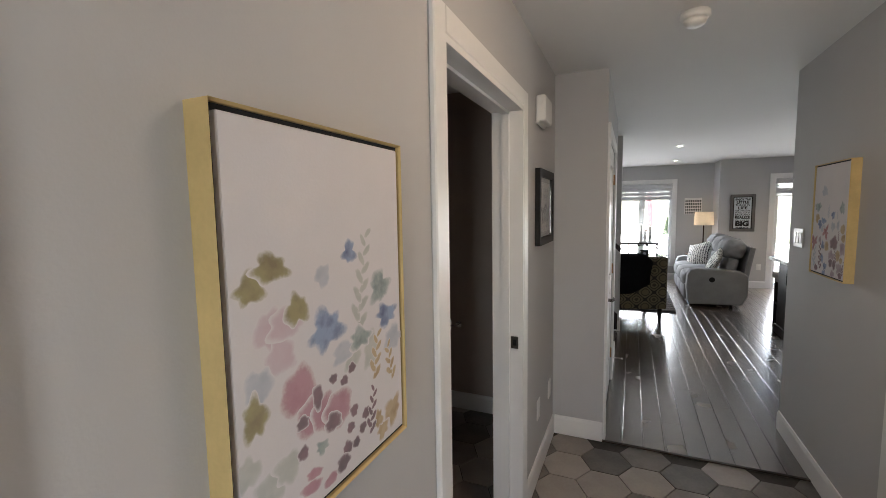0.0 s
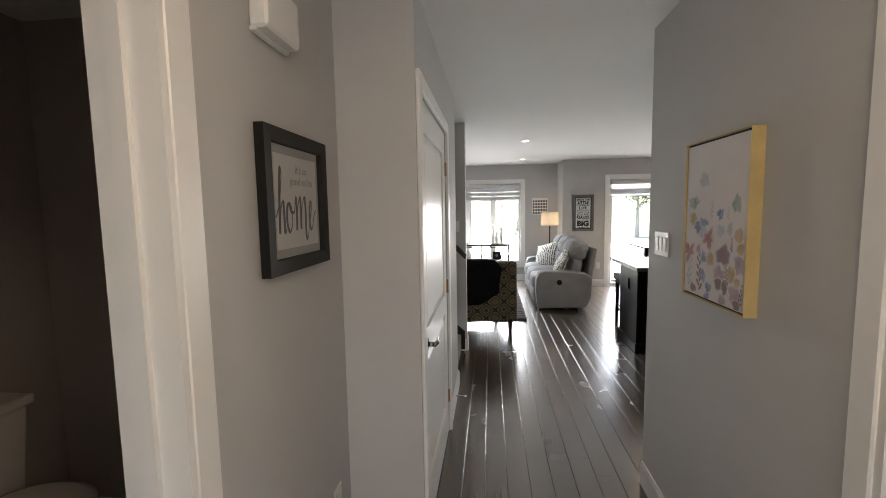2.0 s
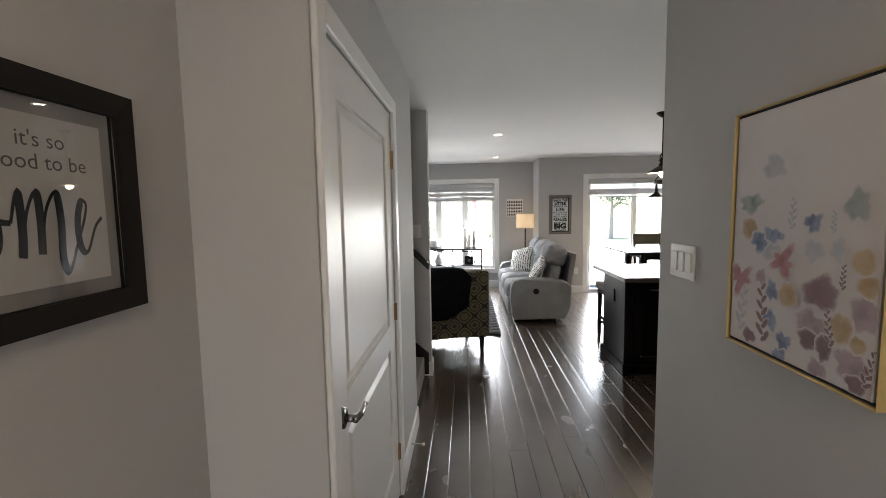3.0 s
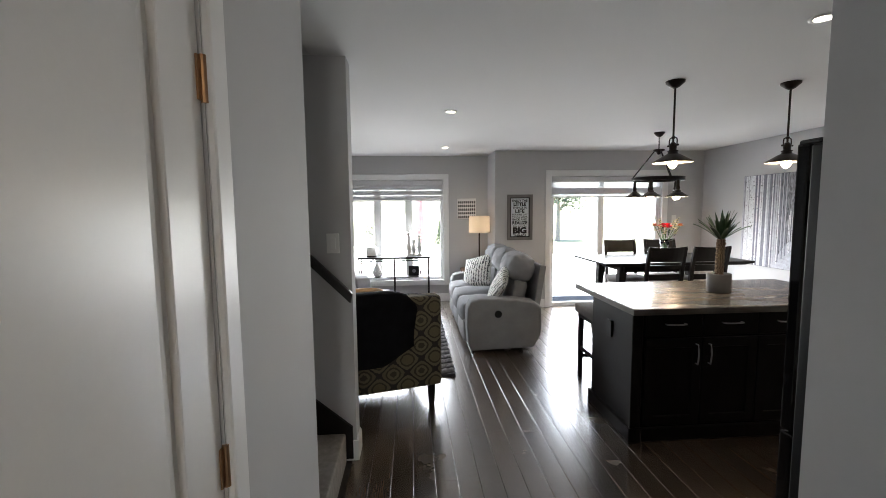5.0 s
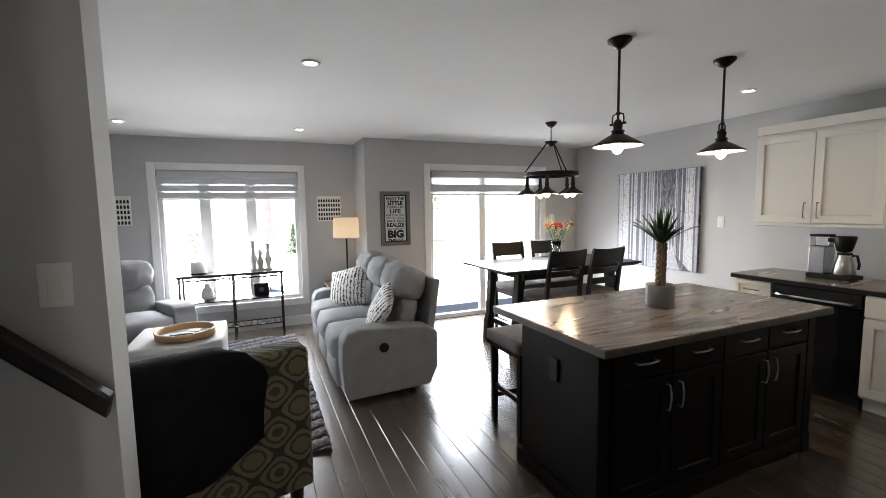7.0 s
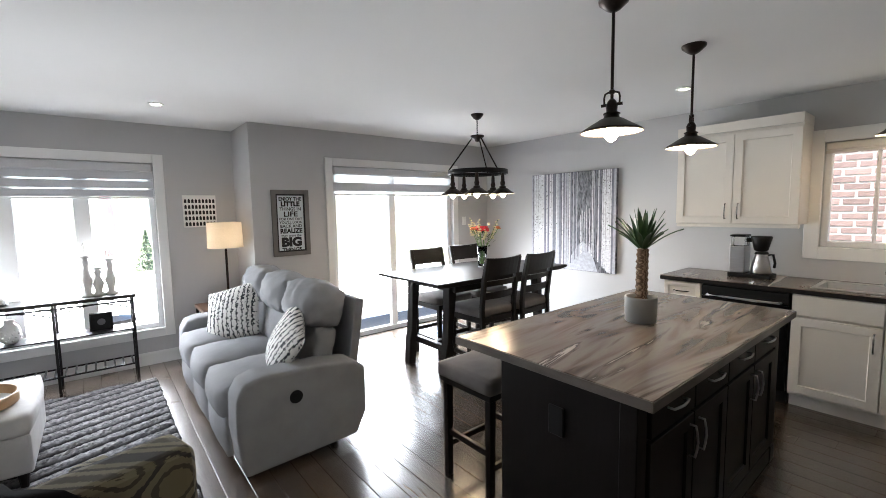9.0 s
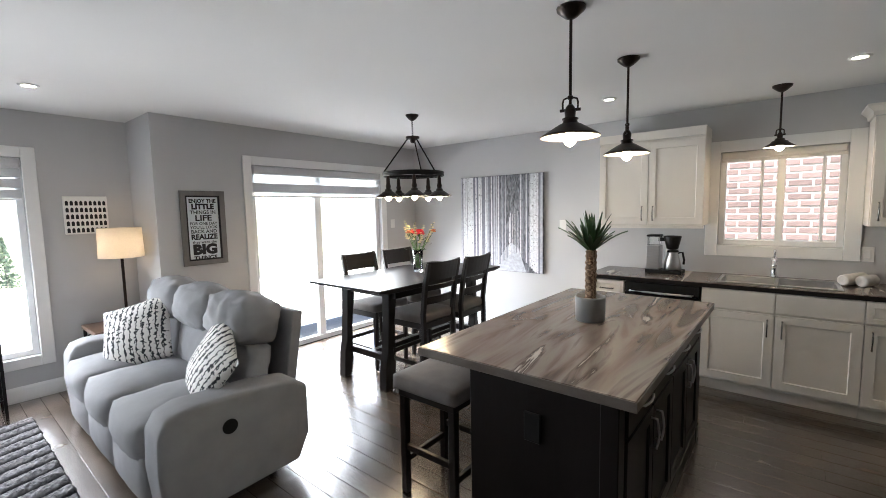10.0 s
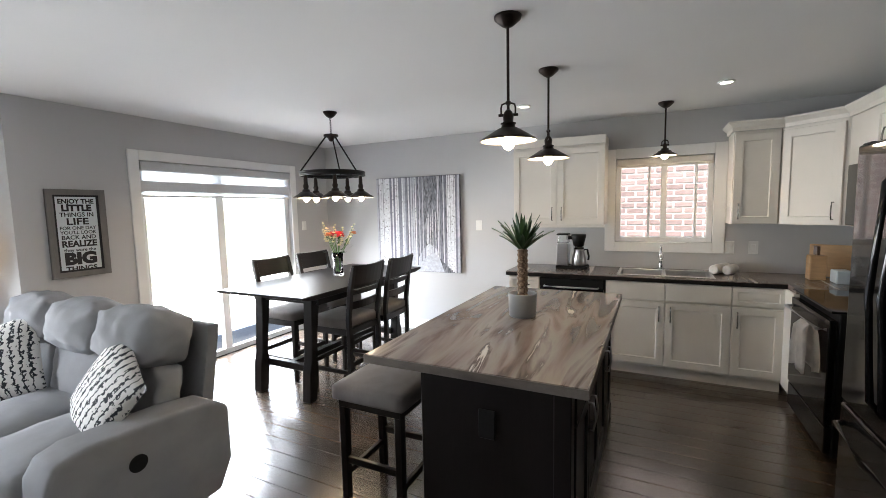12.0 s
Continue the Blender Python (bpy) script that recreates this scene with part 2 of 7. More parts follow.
BLIND = cloth_blind("white_blind_fabric", (0.62, 0.62, 0.63), 0.0, 0.16)
SHEER = cloth_blind("sheer_blind_fabric", (0.8, 0.8, 0.8), 0.45, 0.5)
LAMPSHADE = cloth_blind("linen_lampshade", (0.75, 0.68, 0.56), 0.0, 0.5)
VINYL = shader("white_vinyl", (0.80, 0.80, 0.80), 0.35, var=0.02, bump=0.0)
SIDING = shader("pale_siding", (0.6, 0.58, 0.55), 0.8, var=0.06)
GRASS = shader("lawn", (0.17, 0.18, 0.10), 1.0, var=0.4, scale=3, bump=0.8, fine=60)
CONCRETE = shader("concrete_patio", (0.60, 0.59, 0.57), 0.9, var=0.12, scale=4, bump=0.3)

# ---- builders ----


def part(name, bm, material, parent=None, label="", smooth=False):
    me = bpy.data.meshes.new(name)
    if smooth:
        for f in bm.faces:
            f.smooth = True
    bm.to_mesh(me)
    bm.free()
    if material:
        me.materials.append(material)
    ob = new(name, me)
    if parent:
        ob.parent = parent
    if label:
        ob["label"] = label
    return ob


def thing(name, label, category, x=0, y=0, z=0, rz=0, group=""):
    ob = new(name)
    ob.empty_display_size = 0.1
    ob.matrix_basis = pose(x, y, z, 0, 0, rz)
    return tagged(ob, label, category, group)


def fresh():
    return bmesh.new()


def box(bm, x0, y0, z0, x1, y1, z1, bevel=0.0, seg=1):
    r = bmesh.ops.create_cube(bm, size=1.0)
    vs = r["verts"]
    bmesh.ops.scale(bm, vec=(abs(x1 - x0), abs(y1 - y0), abs(z1 - z0)), verts=vs)
    bmesh.ops.translate(bm, vec=((x0 + x1) / 2, (y0 + y1) / 2, (z0 + z1) / 2), verts=vs)
    if bevel:
        es = list({e for v in vs for e in v.link_edges})
        bmesh.ops.bevel(bm, geom=es, offset=bevel, segments=seg, profile=0.6, affect="EDGES", clamp_overlap=True)
    return bm


def rbox(x0, y0, z0, x1, y1, z1, bevel=0.004, seg=1):
    return box(fresh(), x0, y0, z0, x1, y1, z1, bevel, seg)


def cyl(bm, p0, p1, r0, r1=None, seg=16):
    r1 = r0 if r1 is None else r1
    p0, p1 = Vector(p0), Vector(p1)
    d = p1 - p0
    m = Matrix.Translation((p0 + p1) / 2) @ d.to_track_quat("Z", "Y").to_matrix().to_4x4()
    bmesh.ops.create_cone(bm, cap_ends=True, segments=seg, radius1=r0, radius2=r1, depth=d.length, matrix=m)
    return bm


def lathe(bm, profile, x=0, y=0, z=0, seg=28, squash=1.0, caps=(True, True)):
    """A turned body from (radius, height) pairs."""
    rings = []
    for r, h in profile:
        rings.append([bm.verts.new((x + max(r, 1e-4) * math.cos(2 * math.pi * i / seg), y + squash * max(r, 1e-4) * math.sin(2 * math.pi * i / seg), z + h)) for i in range(seg)])
    for a, b in zip(rings, rings[1:]):
        for i in range(seg):
            bm.faces.new((a[i], a[(i + 1) % seg], b[(i + 1) % seg], b[i]))
    if caps[0] and profile[0][0] > 0.001:
        bm.faces.new(rings[0][::-1])
    if caps[1] and profile[-1][0] > 0.001:
        bm.faces.new(rings[-1])
    bmesh.ops.recalc_face_normals(bm, faces=bm.faces)
    return bm


def tube(bm, pts, r, seg=8):
    """A round bar bent through points."""
    pts = [Vector(p) for p in pts]
    rings = []
    for i, p in enumerate(pts):
        d = (pts[min(i + 1, len(pts) - 1)] - pts[max(i - 1, 0)]).normalized()
        q = d.to_track_quat("Z", "Y")
        rr = r[i] if isinstance(r, (list, tuple)) else r
        rings.append([bm.verts.new(p + q @ Vector((rr * math.cos(2 * math.pi * k / seg), rr * math.sin(2 * math.pi * k / seg), 0))) for k in range(seg)])
    for a, b in zip(rings, rings[1:]):
        best = min(range(seg), key=lambda s: (a[0].co - b[s].co).length)
        for k in range(seg):
            bm.faces.new((a[k], a[(k + 1) % seg], b[(k + 1 + best) % seg], b[(k + best) % seg]))
    bm.faces.new(rings[0][::-1])
    bm.faces.new(rings[-1])
    bmesh.ops.recalc_face_normals(bm, faces=bm.faces)
    return bm


def prism(bm, outline, a, b, axis="y", bevel=0.0, seg=1):
    """An outline of 2D points drawn out along an axis from a to b."""
    def at(p, d):
        return (p[0], d, p[1]) if axis == "y" else (d, p[0], p[1]) if axis == "x" else (p[0], p[1], d)
    lo, hi = [bm.verts.new(at(p, a)) for p in outline], [bm.verts.new(at(p, b)) for p in outline]
    n = len(outline)
    fs = [bm.faces.new(lo), bm.faces.new(hi[::-1])]
    for i in range(n):
        fs.append(bm.faces.new((lo[i], hi[i], hi[(i + 1) % n], lo[(i + 1) % n])))
    bmesh.ops.recalc_face_normals(bm, faces=fs)
    if bevel:
        bmesh.ops.bevel(bm, geom=list({e for f in fs for e in f.edges}), offset=bevel, segments=seg, profile=0.6, affect="EDGES", clamp_overlap=True)
    return bm


def cushion(x0, y0, z0, x1, y1, z1, puff=0.04, n=10, rnd=0.35, wrinkle=0.0):
    """A stuffed block: a soft rounded box with bulging faces."""
    bm = fresh()
    bmesh.ops.create_cube(bm, size=2.0)
    bmesh.ops.subdivide_edges(bm, edges=bm.edges, cuts=n, use_grid_fill=True)
    c = Vector(((x0 + x1) / 2, (y0 + y1) / 2, (z0 + z1) / 2))
    h = Vector(((x1 - x0) / 2, (y1 - y0) / 2, (z1 - z0) / 2))
    for v in bm.verts:
        u = v.co.copy()
        s = Vector((u.x, u.y, u.z))
        p = 1 / (abs(s.x) ** 8 + abs(s.y) ** 8 + abs(s.z) ** 8) ** 0.125
        s *= (1 - rnd) + rnd * p
        k = Vector((s.x * h.x, s.y * h.y, s.z * h.z))
        for i in range(3):
            if abs(u[i]) > 0.999:
                j, l = (i + 1) % 3, (i + 2) % 3
                k[i] += math.copysign(puff, u[i]) * (1 - u[j] ** 2) * (1 - u[l] ** 2)
        if wrinkle:
            k += wrinkle * noise.noise_vector((c + k) * 14)
        v.co = c + k
    bmesh.ops.recalc_face_normals(bm, faces=bm.faces)
    return bm


def structure(name, bm, material, label="", smooth=False):
    return tagged(part(name, bm, material, smooth=smooth), label, kind="structure")


def wall_bm(x0, y0, x1, y1, z0=0.0, z1=2.44, holes=()):
    """An upright wall with rectangular holes (a0, a1, low, high) along its longer side."""
    bm = fresh()
    along_x = abs(x1 - x0) > abs(y1 - y0)
    a0, a1 = (x0, x1) if along_x else (y0, y1)

    def piece(p, q, lo, hi):
        if q - p > 1e-4 and hi - lo > 1e-4:
            box(bm, *((p, y0, lo, q, y1, hi) if along_x else (x0, p, lo, x1, q, hi)))
    at = a0
    for b0, b1, lo, hi in sorted(holes):
        piece(at, b0, z0, z1)
        piece(b0, b1, z0, lo)
        piece(b0, b1, hi, z1)
        at = b1
    piece(at, a1, z0, z1)
    bmesh.ops.remove_doubles(bm, verts=bm.verts, dist=0.0001)
    return bm


def text_bm(body, size, bold=0.0):
    """Letters as a flat mesh, centred, in the plane of x and y."""
    cu = bpy.data.curves.new("letters", "FONT")
    cu.body, cu.size, cu.align_x, cu.align_y = body, size, "CENTER", "CENTER"
    cu.offset = bold
    cu.resolution_u = 3
    ob = bpy.data.objects.new("letters", cu)
    me = bpy.data.meshes.new_from_object(ob)
    bm = fresh()
    bm.from_mesh(me)
    bpy.data.objects.remove(ob)
    bpy.data.curves.remove(cu)
    bpy.data.meshes.remove(me)
    return bm


# ---- structure ----
structure("wall_hall_west", wall_bm(-0.61, -1.7, -0.49, 2.82, holes=[(0.96, 1.87, 0, 2.04)]), PAINT, "light grey painted hall wall with a doorway")
structure("wall_bath_north", wall_bm(-0.49, 2.82, -0.28, 2.94), PAINT, "light grey painted wall return")
structure("wall_closet", wall_bm(-0.28, 2.82, -0.16, 4.74, holes=[(2.90, 3.94, 0, 2.04)]), PAINT, "light grey painted wall beside the closet door")
structure("wall_stair_south", wall_bm(-3.3, 4.62, -0.28, 4.74, 0, 5.0), PAINT, "grey painted wall of the stairwell")
structure("wall_stair_north", wall_bm(-3.3, 5.64, -0.13, 5.79), PAINT, "grey painted end wall beside the stairs")
structure("wall_stair_upper", wall_bm(-3.3, 5.64, -0.21, 5.79, 2.56, 5.0), PAINT, "grey painted upper stairwell wall")
structure("wall_stair_head", wall_bm(-0.33, 4.74, -0.21, 5.64, 2.56, 5.0), PAINT, "grey painted upper stairwell wall")
structure("wall_stair_west", wall_bm(-3.42, 4.62, -3.3, 5.79, 0, 5.0), PAINT, "grey painted stairwell end wall")
structure("wall_hall_east", wall_bm(0.97, -1.7, 1.09, 3.46, holes=[(1.22, 2.07, 0, 2.05)]), PAINT, "light grey painted hall wall with a door")
structure("wall_return", wall_bm(1.09, 3.34, 1.47, 3.46), PAINT, "light grey painted wall return at the hall end")
structure("wall_wing", wall_bm(1.47, 3.34, 1.59, 4.28), PAINT, "light grey wing wall beside the fridge")
structure("wall_kitchen_south", wall_bm(1.59, 3.55, 5.05, 3.80), PAINT, "light grey painted kitchen wall")
structure("wall_east", wall_bm(4.87, 3.80, 5.05, 9.76, holes=[(4.90, 5.76, 1.18, 2.02)]), PAINT, "light grey painted kitchen wall with a window")
structure("wall_patio", wall_bm(1.52, 9.58, 4.87, 9.76, holes=[(2.40, 4.19, 0, 2.05)]), PAINT, "light grey painted wall with patio doors")
structure("wall_jog", wall_bm(1.52, 9.76, 1.70, 10.41), PAINT, "light grey painted wall return")
structure("wall_living_north", wall_bm(-2.4, 10.23, 1.52, 10.41, holes=[(-0.82, 0.77, 0.37, 2.05)]), PAINT, "light grey painted wall with a wide window")
structure("wall_living_west", wall_bm(-2.52, 5.64, -2.4, 10.41), PAINT, "light grey painted living room wall")
structure("wall_foyer_south", wall_bm(-0.61, -1.82, 1.09, -1.70, holes=[(0.0, 0.48, 0.7, 1.95)]), PAINT, "light grey painted foyer wall")
structure("wall_bath_west", wall_bm(-2.12, 0.40, -2.00, 3.04), BATH, "brown painted bathroom wall")
structure("wall_bath_south", wall_bm(-2.00, 0.40, -0.61, 0.52), BATH, "brown painted bathroom wall")
structure("wall_bath_inner_north", wall_bm(-2.00, 2.92, -0.61, 3.04), BATH, "brown painted bathroom wall")
structure("wall_bath_inner_east", wall_bm(-0.61, 2.82, -0.49, 3.04), BATH, "brown painted bathroom wall")
structure("wall_bath_lining_a", box(fresh(), -0.62, 0.52, 0, -0.61, 0.955, 2.44), BATH, "brown painted bathroom wall face")
structure("wall_bath_lining_b", box(fresh(), -0.62, 1.87, 0, -0.61, 2.92, 2.44), BATH, "brown painted bathroom wall face")
bm = fresh()
for b in ((-2.52, 5.64, 5.05, 10.41), (-0.33, 3.55, 5.05, 5.64), (1.09, 3.34, 1.59, 3.55), (-2.12, -1.82, 1.09, 3.55), (-2.12, 3.55, -0.33, 4.74)):
    box(bm, b[0], b[1], 2.44, b[2], b[3], 2.56)
structure("ceiling", bm, CEIL, "smooth white painted ceiling")
structure("ceiling_stairwell", box(fresh(), -3.42, 4.62, 5.0, -0.21, 5.79, 5.1), CEIL, "white stairwell ceiling")
structure("floor", box(fresh(), -3.3, -1.82, -0.12, 5.05, 10.41, -0.012), GROUT, "floor base under tiles and boards")
# Unseen upper storey and roof, added to shade the gap by the brick wall.
structure("wall_upper_storey", box(box(box(box(fresh(), -3.42, -1.82, 2.56, 5.05, -1.70, 5.3), -3.42, 10.29, 2.56, 5.05, 10.41, 5.3), 4.93, -1.70, 2.56, 5.05, 10.29, 5.3), -3.54, -1.82, 2.56, -3.42, 10.41, 5.3), SIDING, "unseen pale upper storey that shades the side gap")
structure("roof", box(fresh(), -3.9, -2.2, 5.3, 5.3, 10.8, 5.45), SIDING, "unseen flat roof over the added upper storey")
structure("ground", box(fresh(), -300, 10.41, -0.6, 300, 400, -0.30), GRASS, "lawn behind the house")
structure("ground_side", box(fresh(), 5.05, -300, -0.6, 300, 10.41, -0.32), GRASS, "grass strip beside the house")
structure("pavement", box(fresh(), -3.5, 10.42, -0.30, 6.5, 15.5, -0.06), CONCRETE, "pale concrete patio behind the house")


def trim_run(name, runs, h=0.13, t=0.014):
    """Baseboards: each run is (x0, y0, x1, y1, nx, ny), the wall line and the way into the room."""
    for x0, y0, x1, y1, nx, ny in runs:
        bm = fresh()
        if nx:
            o = [(0, 0), (nx * t, 0), (nx * t, h - 0.02), (nx * t * 0.55, h), (0, h)]
            prism(bm, [(x0 + p, q) for p, q in o], y0, y1, "y")
        else:
            o = [(0, 0), (ny * t, 0), (ny * t, h - 0.02), (ny * t * 0.55, h), (0, h)]
            prism(bm, [(y0 + p, q) for p, q in o], x0, x1, "x")
        structure(name, bm, WHITE, "white painted baseboard")


trim_run("baseboard", [
    (-0.49, 0.02, -0.49, 0.875, 1, 0), (-0.49, 1.945, -0.49, 2.82, 1, 0), (-0.476, 2.82, -0.16, 2.82, 0, -1),
    (-0.16, 4.01, -0.16, 4.74, 1, 0), (-0.13, 5.64, -0.13, 5.79, 1, 0), (-2.4, 5.79, -0.13, 5.79, 0, 1),
    (0.97, 2.14, 0.97, 3.46, -1, 0), (1.52, 9.58, 2.31, 9.58, 0, -1), (4.28, 9.58, 4.856, 9.58, 0, -1),
    (4.87, 6.75, 4.87, 9.58, -1, 0), (1.52, 9.60, 1.52, 10.216, -1, 0), (-2.4, 10.23, 1.52, 10.23, 0, -1),
    (-2.00, 0.52, -2.00, 2.92, 1, 0), (-1.986, 2.92, -0.62, 2.92, 0, -1), (-2.4, 5.79, -2.4, 10.23, 1, 0),
    (0.97, 3.46, 1.456, 3.46, 0, 1), (1.47, 3.46, 1.47, 4.28, -1, 0), (1.456, 4.28, 1.59, 4.28, 0, 1)], 0.13)
structure("baseboard", rbox(-0.20, 5.626, 0, -0.116, 5.64, 0.13, 0.003), WHITE, "white painted baseboard")


def casing(name, axis, plane, out, a0, a1, top, w=0.085, t=0.018, low=0.0, sill=False):
    """Flat trim round an opening a0..a1 on a wall plane; out is the way into the room."""
    p, q = sorted((plane, plane + out * t))
    rects = [(a0 - w, a0, low - (w if sill else 0), top + w), (a1, a1 + w, low - (w if sill else 0), top + w), (a0, a1, top, top + w)]
    if sill:
        rects.append((a0, a1, low - w, low))
    for b0, b1, lo, hi in rects:
        bm = rbox(b0, p, lo, b1, q, hi, 0.004) if axis == "y" else rbox(p, b0, lo, q, b1, hi, 0.004)
        structure(name, bm, WHITE, "white painted flat door and window trim")


casing("trim_bath_door", "x", -0.49, 1, 0.96, 1.87, 2.04, 0.075)
casing("trim_closet_door", "x", -0.16, 1, 2.90, 3.94, 2.04, 0.07)
casing("trim_side_door", "x", 0.97, -1, 1.22, 2.07, 2.05, 0.07)
casing("trim_patio", "y", 9.58, -1, 2.40, 4.19, 2.05, 0.09)
casing("trim_living_window", "y", 10.23, -1, -0.82, 0.77, 2.05, 0.09, low=0.37, sill=True)
casing("trim_kitchen_window", "x", 4.87, -1, 4.90, 5.76, 2.02, 0.10, low=1.18, sill=True)
structure("trim_foyer_west", rbox(-0.49, -0.06, 0, -0.47, 0.02, 2.13, 0.004), WHITE, "white painted trim board")
# jamb of the bathroom doorway with its stop
structure("jamb_bath", box(box(box(fresh(), -0.625, 0.955, 0, -0.475, 0.968, 2.04), -0.625, 1.852, 0, -0.475, 1.87, 2.04), -0.625, 0.968, 2.02, -0.475, 1.852, 2.04), WHITE, "white painted door jamb")
structure("stop_bath", box(box(box(fresh(), -0.575, 0.968, 0, -0.54, 0.98, 2.02), -0.575, 1.84, 0, -0.54, 1.852, 2.02), -0.575, 0.98, 2.008, -0.54, 1.84, 2.02), WHITE, "white painted door stop")


def panel_door(name, label, y0, y1, height, x_face, out, thick=0.04):
    """A two panel leaf in a wall of constant x; x_face is the visible face."""
    back = x_face - out * thick
    th = thing(name, label, "door", x_face, (y0 + y1) / 2, 0.008)
    w = y1 - y0
    st, rail, mid = 0.135, 0.13, 0.12
    lock = 0.86
    holes = [(0.22, lock), (lock + mid, height - rail - 0.01)]
    bm = fresh()
    fx, bx = 0.0, -out * thick
    lo_x, hi_x = min(fx, bx), max(fx, bx)
    box(bm, lo_x, -w / 2, 0, hi_x, -w / 2 + st, height, 0.002)
    box(bm, lo_x, w / 2 - st, 0, hi_x, w / 2, height, 0.002)
    for a, b in ((0, holes[0][0]), (holes[0][1], holes[1][0]), (holes[1][1], height)):
        box(bm, lo_x, -w / 2 + st, a, hi_x, w / 2 - st, b)
    part("leaf", bm, DOORW, th)
    for a, b in holes:
        bm = fresh()
        y_in = w / 2 - st
        lo, hi = sorted((-out * 0.014, -out * 0.03))
        box(bm, lo, -y_in, a, hi, y_in, b)
        # raised centre field with sloping edge
        s = 0.045
        v = [bm.verts.new((-out * 0.014, yy, zz)) for yy, zz in ((-y_in + 0.012, a + 0.012), (y_in - 0.012, a + 0.012), (y_in - 0.012, b - 0.012), (-y_in + 0.012, b - 0.012))]
        u = [bm.verts.new((-out * 0.003, yy, zz)) for yy, zz in ((-y_in + s, a + s), (y_in - s, a + s), (y_in - s, b - s), (-y_in + s, b - s))]
        bm.faces.new(u)
        for i in range(4):
            bm.faces.new((v[i], v[(i + 1) % 4], u[(i + 1) % 4], u[i]))
        bmesh.ops.recalc_face_normals(bm, faces=bm.faces)
        part("panel", bm, DOORW, th)
    return th, w


def lever(th, y, z, out, away, deadbolt=False):
    bm = fresh()
    cyl(bm, (0, y, z), (out * 0.012, y, z), 0.032, 0.03, 24)
    cyl(bm, (out * 0.012, y, z), (out * 0.045, y, z), 0.012, 0.011, 12)
    tube(bm, [(out * 0.045, y - away * 0.012, z), (out * 0.052, y + away * 0.03, z), (out * 0.05, y + away * 0.075, z - 0.004), (out * 0.046, y + away * 0.115, z - 0.006)], [0.010, 0.010, 0.009, 0.007], 10)
    part("handle", bm, NICKEL, th, "dark nickel lever handle", True)
    if deadbolt:
        bm = fresh()
        cyl(bm, (0, y, z + 0.14), (out * 0.016, y, z + 0.14), 0.032, 0.029, 24)
        box(bm, min(out * 0.016, out * 0.034), y - 0.006, z + 0.122, max(out * 0.016, out * 0.034), y + 0.006, z + 0.158, 0.003)
        part("deadbolt", bm, NICKEL, th, "dark nickel deadbolt with a thumb turn")


def hinges(th, y, zs, out):
    for z in zs:
        bm = fresh()
        cyl(bm, (out * 0.006, y, z - 0.045), (out * 0.006, y, z + 0.045), 0.007, None, 10)
        box(bm, min(0, out * 0.004), y - 0.018, z - 0.042, max(0, out * 0.004), y + 0.018, z + 0.042)
        part("hinge", bm, BRASS, th, "aged brass hinge")


d1, w1 = panel_door("closet_door", "closed white two-panel interior closet door", 2.905, 3.935, 2.03, -0.165, 1)
lever(d1, -w1 / 2 + 0.06, 0.93, 1, 1)
hinges(d1, w1 / 2 + 0.004, (0.25, 1.02, 1.80), 1)
d2, w2 = panel_door("side_door", "closed off-white two-panel exterior door with deadbolt", 1.24, 2.05, 2.03, 1.0, -1)
lever(d2, w2 / 2 - 0.05, 0.845, -1, -1, True)
structure("jamb_side_door", box(box(box(fresh(), 0.96, 1.22, 0, 1.06, 1.24, 2.05), 0.96, 2.05, 0, 1.06, 2.07, 2.05), 0.96, 1.24, 2.038, 1.06, 2.05, 2.05), WHITE, "white painted door jamb")

# ---- stairs ----
stairs = thing("staircase", "narrow staircase with grey carpeted treads", "stairs", -0.21, 5.27, 0)
for i in range(12):
    bm = rbox(-0.225 * (i + 1), -0.53, 0.19 * i, -0.225 * i + 0.02, 0.345, 0.19 * (i + 1), 0.018, 3)
    part("step", bm, CARPET, stairs, smooth=False)
bm = fresh()
prism(bm, [(0.06, 0.02), (0.06, 0.22), (-2.6, 2.47), (-2.6, 2.2), (-0.1, 0.02)], 0.345, 0.368, "y")
part("stringer", bm, BLACKW, stairs, "dark stained skirting board along the stairs")
rail = thing("stair_handrail", "dark stained wooden handrail on the stairwell wall", "handrail", -0.13, 5.57, 1.04)
part("rail", prism(fresh(), [(0.0, -0.030), (0.012, 0.028), (-2.4, 2.435), (-2.4, 2.365)], -0.022, 0.022, "y", 0.008, 2), BLACKW, rail)
for s in (0.25, 1.6):
    part("bracket", tube(fresh(), [(-s, 0, s - 0.02), (-s, 0.03, s - 0.06), (-s, 0.07, s - 0.06)], 0.006, 8), BRONZE, rail)


# ---- kitchen ----
def shaker(bm, axis, face, out, a0, a1, z0, z1, t=0.02, fr=0.06):
    """A framed door front lying on plane `face`, with a recessed field; thickness goes along out."""
    def ring(d, ins):
        q = [(a0 + ins, z0 + ins), (a1 - ins, z0 + ins), (a1 - ins, z1 - ins), (a0 + ins, z1 - ins)]
        p = face + out * d
        return [bm.verts.new((p, a, b) if axis == "x" else (a, p, b)) for a, b in q]
    rows = [ring(0, 0), ring(t - 0.002, 0), ring(t, 0.002), ring(t, fr), ring(t * 0.75, fr + 0.003), ring(t * 0.45, fr + 0.005)]
    fs = [bm.faces.new(rows[0]), bm.faces.new(rows[-1])]
    for a, b in zip(rows, rows[1:]):
        for k in range(4):
            fs.append(bm.faces.new((a[k], a[(k + 1) % 4], b[(k + 1) % 4], b[k])))
    bmesh.ops.recalc_face_normals(bm, faces=fs)
    return bm


